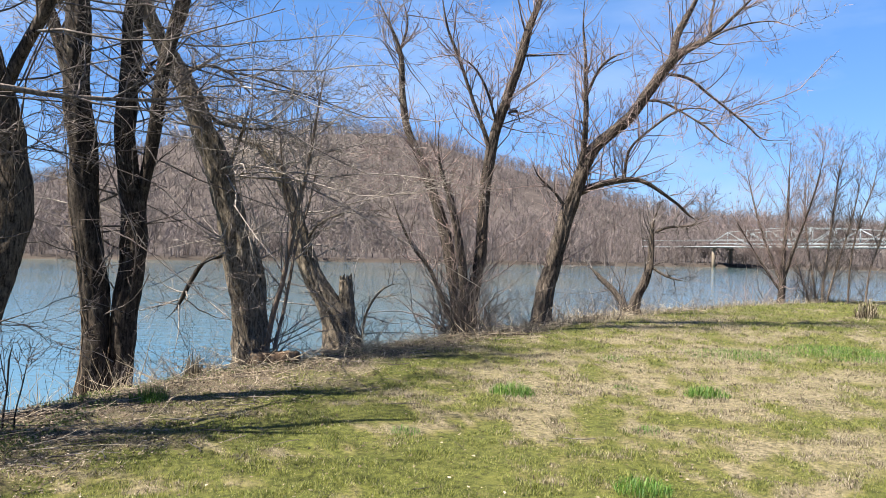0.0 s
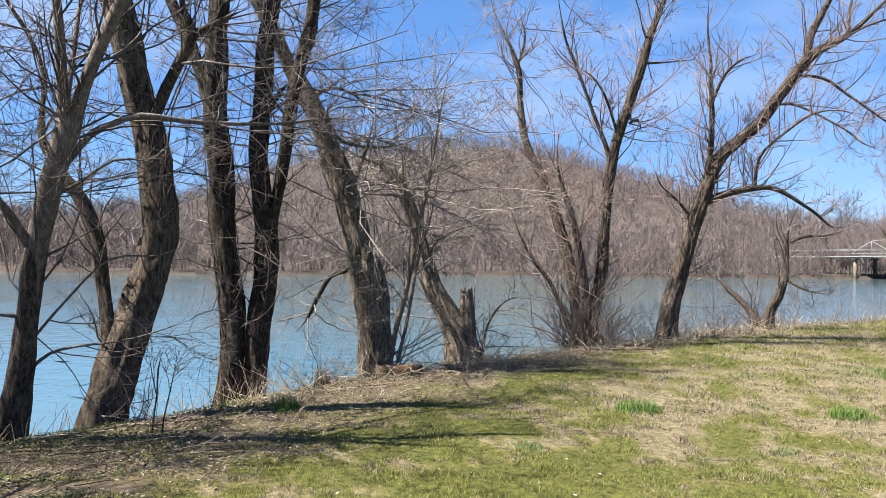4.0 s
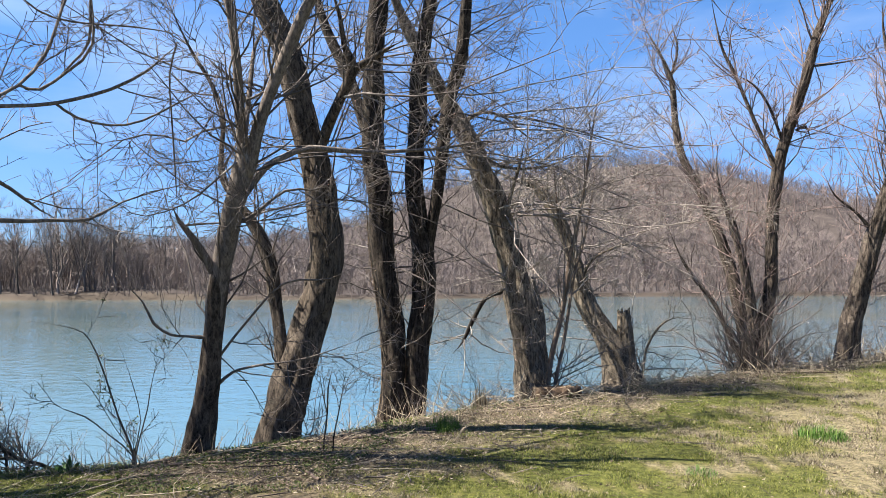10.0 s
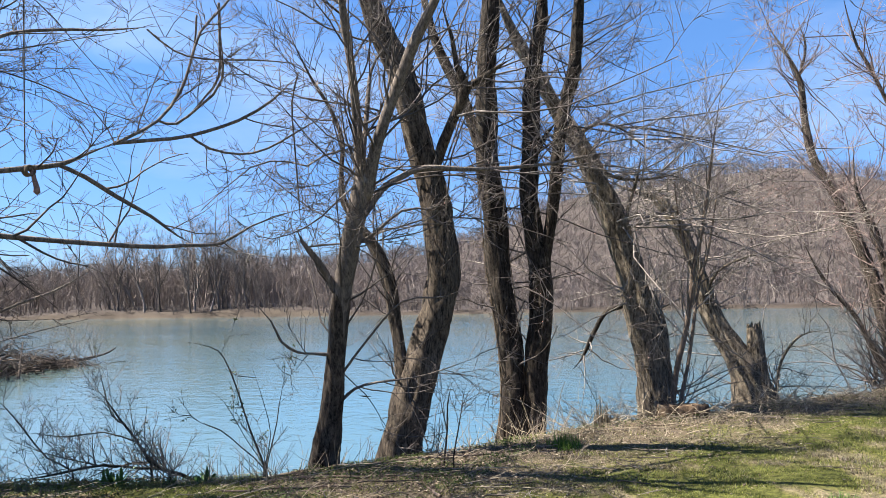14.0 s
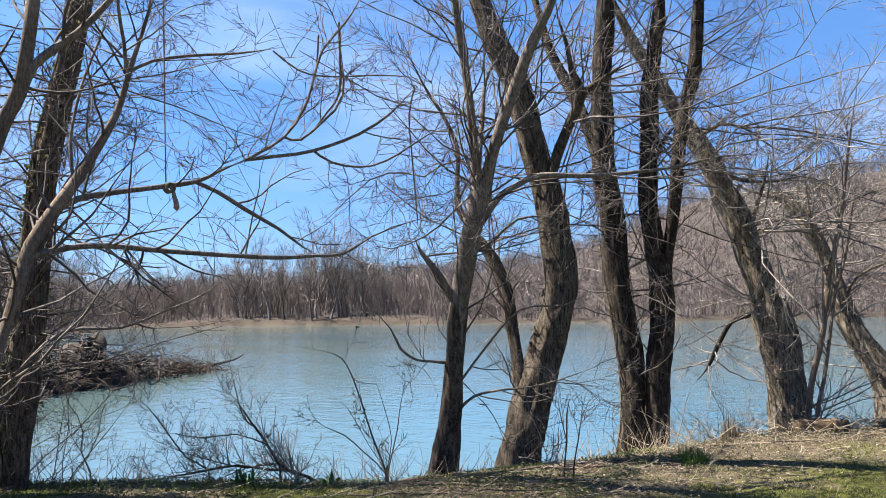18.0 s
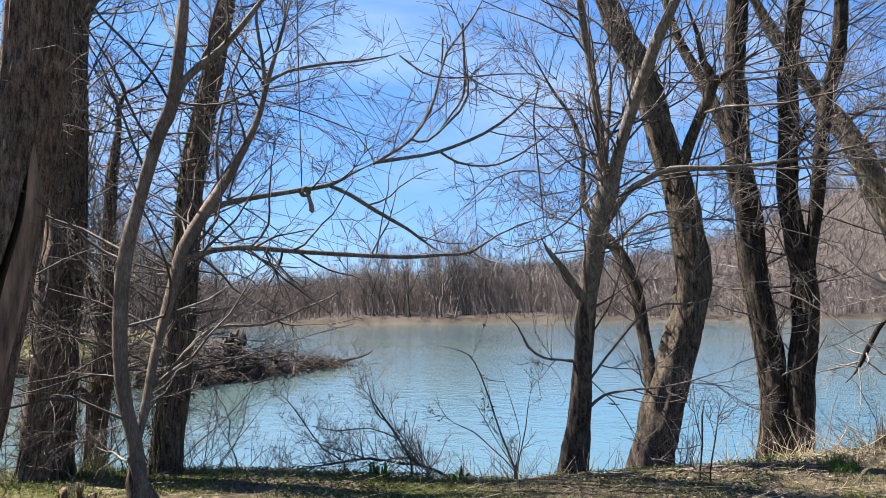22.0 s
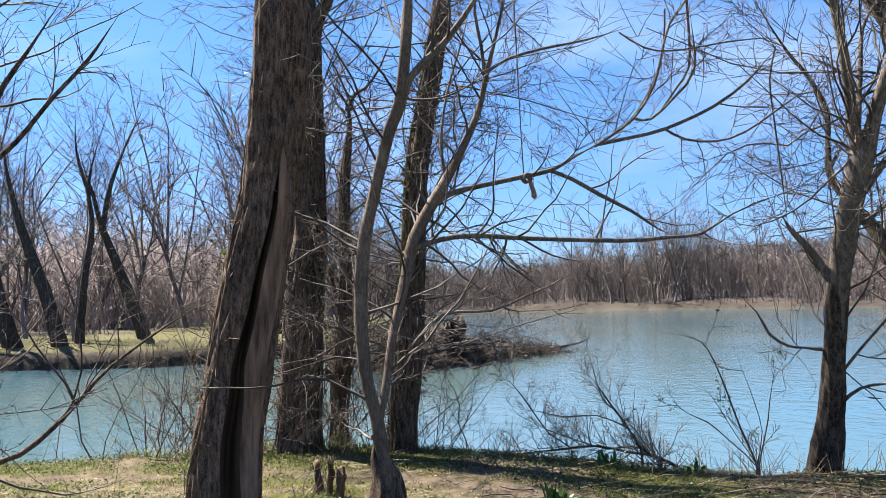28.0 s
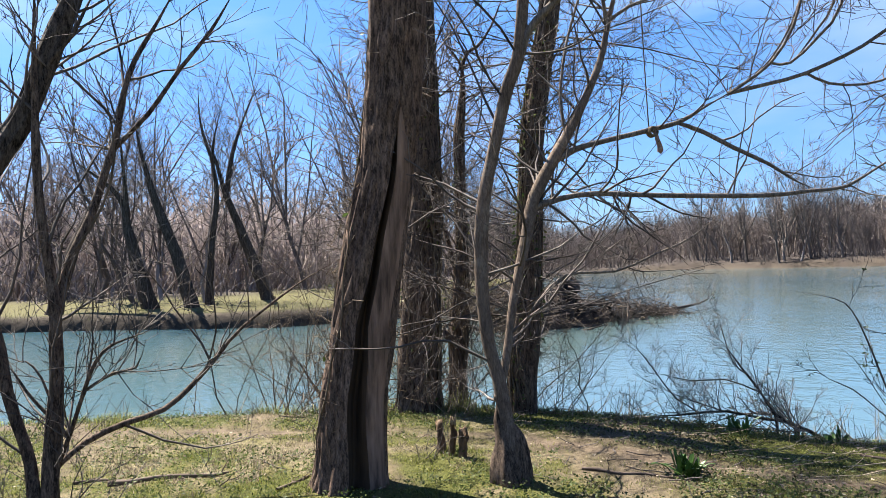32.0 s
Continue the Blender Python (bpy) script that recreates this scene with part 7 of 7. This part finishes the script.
shoots(-8.8, 3.3, 12, 1.3, 113, "shrub", "thin bare brush between two trunks", "twig", 0.5, 0.3, 0.005, 4)
shoots(-9.3, 2.9, 14, 2.2, 115, "shrub", "bare tangled brush at the bank's edge", "twig", 0.55, 0.35, 0.006, 6)
shoots(-9.6, 1.4, 12, 2.0, 116, "shrub", "bare tangled brush behind a weathered trunk", "twig", 0.6, 0.4, 0.006, 6)
shoots(-8.6, 3.7, 10, 2.0, 117, "shrub", "bare tangled brush round a vine-wrapped trunk", "twig", 0.5, 0.3, 0.006, 6)
shoots(-8.75, 3.15, 22, 2.7, 118, "shrub", "dark tangled brush and vines between trunks", "vine", 0.5, 0.4, 0.007, 7)
shoots(-8.1, 4.0, 10, 2.0, 119, "shrub", "dark tangled brush and vines at the bank's edge", "vine", 0.6, 0.35, 0.006, 7)
shoots(-9.7, 2.0, 18, 2.4, 120, "shrub", "dark tangled brush behind two trunks", "vine", 0.55, 0.45, 0.007, 6)
shoots(-9.2, 2.4, 26, 3.4, 122, "shrub", "dark tangled brush and dead vines at the bank's edge", "vine", 0.45, 0.5, 0.009, 9)
shoots(-9.9, 1.0, 22, 3.0, 123, "shrub", "dark tangled brush behind a weathered trunk", "vine", 0.5, 0.5, 0.009, 8)
shoots(-6.2, -1.0, 14, 1.0, 114, "shrub", "dark thin shoots at a young tree's foot", "twig", 0.7, 0.25, 0.005, 4)


def caught_leaf(x, y, z):
    root = thing("dead_leaf", Vector((x, y, z)), "curled dry leaf hanging from a low limb", "leaf")
    u = np.linspace(0, 1, 7)
    w = 0.022 * np.sin(np.pi * u ** 0.8)
    mid = np.stack([x + 0.13 * u, y + 0.04 * u, z - 0.015 * np.sin(3 * u)], -1)
    rows = np.stack([mid + np.stack([0 * w, w, 0.5 * w], -1), mid, mid + np.stack([0 * w, -w, 0.6 * w], -1)], 1).reshape(-1, 3)
    f = [(3 * i + j, 3 * i + j + 1, 3 * i + j + 4, 3 * i + j + 3) for i in range(6) for j in range(2)]
    blade = mesh_object("leaf_blade", rows, np.array(f), M["vine"], root)
    v, f = twig_mesh(np.array([[(x, y, z), (x - 0.03, y, z + 0.03), (x - 0.05, y, z + 0.07)]]), np.full((1, 3), 0.002))
    mesh_object("leaf_stalk", v, f, M["vine"], blade)


caught_leaf(-4.47, 6.13, 0.69)


# ---------------- ground cover ----------------
def turf(base, tall, width, rng):
    """Short leaning blades, one triangle each."""
    n = len(base)
    a = rng.uniform(0, 6.28, n)
    lean = np.stack([np.cos(a), np.sin(a), np.zeros(n)], -1) * (tall * rng.uniform(0.1, 1.0, n))[:, None]
    b = a + rng.uniform(0.6, 2.5, n)
    w = np.stack([np.cos(b), np.sin(b), np.zeros(n)], -1) * (width * rng.uniform(0.6, 1.3, n) / 2)[:, None]
    t = base + lean + np.array((0, 0, 1.0)) * (tall * rng.uniform(0.5, 1.0, n))[:, None]
    v = np.stack([base - w, base + w, t], 1).reshape(-1, 3)
    return v, np.arange(3 * n).reshape(-1, 3)


def view_spots(rng, n, az, r0, r1, power=1.0):
    """Places on the near bank, thinning with distance."""
    a = np.radians(rng.uniform(*az, n))
    r = r0 * (r1 / r0) ** rng.random(n)
    return -r * np.sin(a), r * np.cos(a), r


def ground_cover():
    rng = np.random.default_rng(19)
    x, y, r = view_spots(rng, 1350000, (-36, 106), 3.6, 32)
    near = signed(np.stack([x, y], -1), LIP)
    lit = litter_at(x, y, near)
    dry = dryness(x, y)
    trk = bare_track(x, y)
    keep = (near < 0.05) & (rng.random(len(x)) > lit * 0.86) & (rng.random(len(x)) > trk * 0.95)
    x, y, r, dry, lit = (q[keep] for q in (x, y, r, dry, lit))
    base = np.stack([x, y, height(x, y) - 0.004], -1)
    straw = rng.random(len(x)) < np.clip(dry * 0.82 + 0.07, 0, 0.9)
    tall = rng.uniform(0.014, 0.036, len(x)) * (1 - 0.1 * straw) * np.interp(r, (4, 9, 30), (0.62, 0.9, 1.7)) * (0.45 + 5.0 * fbm(x, y, 5.5, 55, 3) ** 3)
    width = np.interp(r, (4, 12, 32), (0.0055, 0.011, 0.022))
    for nm, sel, mat, lab in (("green_grass", ~straw, "green_grass", "short green spring grass of the lawn"), ("dry_grass", straw, "dry_grass", "pale dry winter grass of the lawn")):
        v, f = turf(base[sel], tall[sel], width[sel], rng)
        tagged(mesh_object(nm, v, f, M[mat], smooth=False), lab, "grass", kind="stuff")
    # fallen leaves
    x, y, r = view_spots(rng, 210000, (-20, 108), 3.8, 16)
    near = signed(np.stack([x, y], -1), LIP)
    lit = litter_at(x, y, near)
    keep = (near < 0.25) & (rng.random(len(x)) < lit * 0.9 + 0.015) & (rng.random(len(x)) > bare_track(x, y) * 0.8)
    x, y = x[keep], y[keep]
    q = np.stack([x, y, height(x, y) + rng.uniform(0.004, 0.022, len(x))], -1)
    ob = leaf_cloud("leaf_litter", q, 0.0145, M["litter"], None, rng, flat=0.7)
    tagged(ob, "dry brown fallen leaves over the bank", "leaf litter", kind="stuff")
    # low green weeds along the bank
    x, y, r = view_spots(rng, 170000, (-10, 106), 4.2, 15)
    near = signed(np.stack([x, y], -1), LIP)
    patch = fbm(x, y, 1.3, 61, 3)
    keep = (near > np.where(x < -3.2, -5.6, -0.9) * rng.uniform(0.1, 1, len(x))) & (near < 0.2) & (patch + rng.normal(0, 0.03, len(x)) > 0.41) & (bare_track(x, y) < 0.6)
    x, y = x[keep], y[keep]
    q = np.stack([x, y, height(x, y) + rng.uniform(0.01, 0.06, len(x))], -1)
    ob = leaf_cloud("low_weeds", q, 0.013, M["weed"], None, rng, flat=0.3)
    tagged(ob, "low green weeds creeping along the bank", "weeds", kind="stuff")
    # dead stems and twigs lying about
    n = 1500
    x, y, r = view_spots(rng, n * 3, (-20, 108), 4.2, 20)
    near = signed(np.stack([x, y], -1), LIP)
    keep = (near < 0.1) & (rng.random(len(x)) < litter_at(x, y, near) * 0.9 + 0.02)
    x, y = x[keep][:n], y[keep][:n]
    n = len(x)
    a = rng.uniform(0, 6.28, n)
    L = rng.uniform(0.06, 0.4, n)
    P = np.zeros((n, 4, 3))
    for k in range(4):
        P[:, k, 0], P[:, k, 1] = x + np.cos(a) * L * k / 3, y + np.sin(a) * L * k / 3
        a = a + rng.normal(0, 0.15, n)
    P[..., 2] = height(P[..., 0].ravel(), P[..., 1].ravel()).reshape(n, 4) + 0.012 + rng.uniform(0, 0.05, (n, 1)) * np.linspace(0, 1, 4)
    v, f = twig_mesh(P, rng.uniform(0.0018, 0.006, (n, 1)) * np.ones(4))
    tagged(mesh_object("fallen_twigs", v, f, M["twig"]), "dead stems and twigs lying on the bank", "twigs", kind="stuff")
    # long pale stalks lying along the bank
    n = 230
    x, y, r = view_spots(rng, n * 10, (-6, 72), 5.0, 15)
    near = signed(np.stack([x, y], -1), LIP)
    keep = (near < 0.05) & (near > -2.3 * rng.random(len(x)))
    x, y = x[keep][:n], y[keep][:n]
    n = len(x)
    a = rng.normal(0.75, 0.7, n) + np.where(rng.random(n) < 0.25, 1.2, 0)
    L = rng.uniform(0.2, 1.0, n)
    P = np.zeros((n, 5, 3))
    for k in range(5):
        P[:, k, 0], P[:, k, 1] = x + np.cos(a) * L * k / 4, y + np.sin(a) * L * k / 4
        a = a + rng.normal(0, 0.1, n)
    P[..., 2] = height(P[..., 0].ravel(), P[..., 1].ravel()).reshape(n, 5) + 0.015 + rng.uniform(0, 0.1, (n, 1)) * np.linspace(0, 1, 5)
    v, f = twig_mesh(P, rng.uniform(0.002, 0.005, (n, 1)) * np.linspace(1.2, 0.6, 5))
    tagged(mesh_object("dead_stalks_lying", v, f, M["dry_stem"]), "long pale dead stalks lying along the bank", "stalks", kind="stuff")
    # upright dead weeds along the lip
    n = 1300
    i = rng.integers(4, len(LIP) - 5, n)
    u = rng.random((n, 1))
    p = LIP[i] * (1 - u) + LIP[i + 1] * u + rng.normal(0, 0.3, (n, 2))
    p = p[fbm(p[:, 0], p[:, 1], 1.2, 71, 2) > 0.42]
    n = len(p)
    P = np.zeros((n, 5, 3))
    P[:, 0, :2] = p
    P[:, 0, 2] = height(p[:, 0], p[:, 1]) - 0.02
    d = unit(np.stack([rng.normal(0, 0.45, n), rng.normal(0, 0.45, n), np.ones(n)], -1))
    L = rng.uniform(0.1, 0.55, (n, 1))
    for k in range(1, 5):
        d = unit(d + rng.normal(0, 0.15, d.shape))
        P[:, k] = P[:, k - 1] + d * L / 4
    v, f = twig_mesh(P, np.full((n, 5), 0.0026) * np.linspace(1.2, 0.5, 5) * np.interp(np.hypot(p[:, 0], p[:, 1]), (6, 25), (1.1, 3.2))[:, None])
    tagged(mesh_object("dead_weeds", v, f, M["dry_stem"]), "upright dead weed stems along the bank's edge", "weeds", kind="stuff")


ground_cover()


def dry_belt():
    """Tall pale grass and brush on the far part of the bank's lip."""
    rng = np.random.default_rng(23)
    n = 8500
    u = rng.uniform(11.4, 18.0, n)
    i = u.astype(int)
    f = (u - i)[:, None]
    p = LIP[i] * (1 - f) + LIP[i + 1] * f + rng.normal(0, 0.42, (n, 2)) + np.array((0.3, -0.4))
    base = np.column_stack([p, height(p[:, 0], p[:, 1]) - 0.02])
    v, f = blades(base, rng.uniform(0.04, 0.34, n) * np.interp(u, (13.5, 15), (0.4, 1.0)), 0.008, rng, np.interp(u, (13.5, 15), (1.9, 1.3)))
    tagged(mesh_object("dry_reeds", v, f, M["dry_grass"], smooth=False), "belt of pale matted dry grass along the bank's edge", "grass", kind="stuff")


dry_belt()


def edge_grass():
    """Longer green grass hanging on the bank's lip."""
    rng = np.random.default_rng(37)
    n = 9000
    u = rng.uniform(3.2, 12.6, n)
    i = u.astype(int)
    f = (u - i)[:, None]
    p = LIP[i] * (1 - f) + LIP[i + 1] * f + rng.normal(0, 0.16, (n, 2)) + np.array((0.1, -0.1))
    k = fbm(p[:, 0], p[:, 1], 1.1, 47, 3)
    m = k > np.where(u[:] < 7, 0.4, 0.5)
    p, u, k = p[m], u[m], k[m]
    base = np.column_stack([p, height(p[:, 0], p[:, 1]) - 0.02])
    tall = rng.uniform(0.05, 0.22, len(p)) * np.interp(u, (6, 8), (1.0, 0.5)) * (0.4 + k)
    v, f = blades(base, tall, 0.007, rng, 1.1)
    tagged(mesh_object("edge_grass", v, f, M["green_grass"], smooth=False), "longer bright green grass along the bank's edge", "grass", kind="stuff")


edge_grass()


def brush_line():
    """A tangle of dead sticks lying along the bank's lip."""
    rng = np.random.default_rng(29)
    n = 1150
    u = rng.uniform(11.6, 16.5, n)
    i = u.astype(int)
    f = (u - i)[:, None]
    p = LIP[i] * (1 - f) + LIP[i + 1] * f + rng.normal(0, 0.4, (n, 2)) + np.array((0.2, -0.15))
    P = np.zeros((n, 5, 3))
    P[:, 0, :2] = p
    P[:, 0, 2] = height(p[:, 0], p[:, 1]) + rng.uniform(0, 0.1, n)
    d = unit(np.stack([rng.normal(0, 1, n), rng.normal(0, 1, n), rng.normal(0.05, 0.28, n)], -1))
    L = rng.uniform(0.15, 0.8, (n, 1))
    for k in range(1, 5):
        d = unit(d + rng.normal(0, 0.18, d.shape))
        P[:, k] = P[:, k - 1] + d * L / 4
    g = height(P[..., 0].ravel(), P[..., 1].ravel()).reshape(n, 5)
    P[..., 2] = np.maximum(P[..., 2], g + 0.004)
    rad = rng.uniform(0.0025, 0.007, (n, 1)) * np.interp(np.hypot(p[:, 0], p[:, 1]), (6, 22), (0.9, 1.7))[:, None]
    v, f = twig_mesh(P, rad * np.linspace(1, 0.5, 5))
    tagged(mesh_object("brush_tangle", v, f, M["dry_stem"]), "tangle of dead sticks and stems along the bank's edge", "brush", kind="stuff")


brush_line()


def stick(x, y, ang, L, r, seed, label="dead fallen branch lying on the bank"):
    rng = np.random.default_rng(seed)
    root = thing("fallen_branch", Vector((x, y, on_ground(x, y))), label, "branch", "dead branches on the ground")
    q = np.linspace(-0.5, 0.5, 6)
    px, py = x + math.cos(ang) * L * q + rng.normal(0, 0.02, 6), y + math.sin(ang) * L * q + rng.normal(0, 0.02, 6)
    c = np.column_stack([px, py, height(px, py) + r * 0.8, r * np.linspace(1.1, 0.5, 6)])
    v, f = tube(spline(c, 0.08), 7, 0.08, seed)
    wood = mesh_object("branch", v, f, M["driftwood"], root)
    P, R = c[None, :, :3], c[None, :, 3]
    P1, R1 = sprout(P, R, 3, L * 0.25, rng, lift=0.1, k=4, rmax=r * 0.5, rmin=0.003)
    P1[..., 2] = np.maximum(P1[..., 2], height(P1[..., 0].ravel(), P1[..., 1].ravel()).reshape(P1.shape[:2]) + 0.005)
    for k in range(3):
        v, f = twig_mesh(P1[k:k + 1], R1[k:k + 1], 5)
        mesh_object("side_twig", v, f, M["driftwood"], wood)


for i, (x, y, a, L, r) in enumerate(((-6.85, -0.3, 1.45, 0.95, 0.022), (-7.0, -0.75, 1.3, 0.6, 0.014), (-3.35, 5.6, 2.2, 0.35, 0.016), (-4.6, 5.2, 0.6, 1.1, 0.012), (-4.1, 5.9, 0.5, 1.5, 0.014), (-5.0, 5.7, 0.9, 0.9, 0.012), (-3.6, 7.3, 0.9, 1.2, 0.013), (-2.6, 9.3, 0.7, 1.1, 0.014), (-1.6, 11.3, 0.9, 1.4, 0.016), (-0.2, 13.2, 0.7, 1.8, 0.02), (0.9, 14.6, 0.2, 1.6, 0.022), (1.6, 15.6, 0.8, 1.8, 0.02), (-5.4, 3.0, 0.9, 0.8, 0.012), (-6.3, 0.6, 2.3, 0.5, 0.012), (-4.9, 6.0, 0.5, 0.9, 0.025), (-4.2, 6.7, 0.7, 0.9, 0.02))):
    stick(x, y, a, L, r, 200 + i)
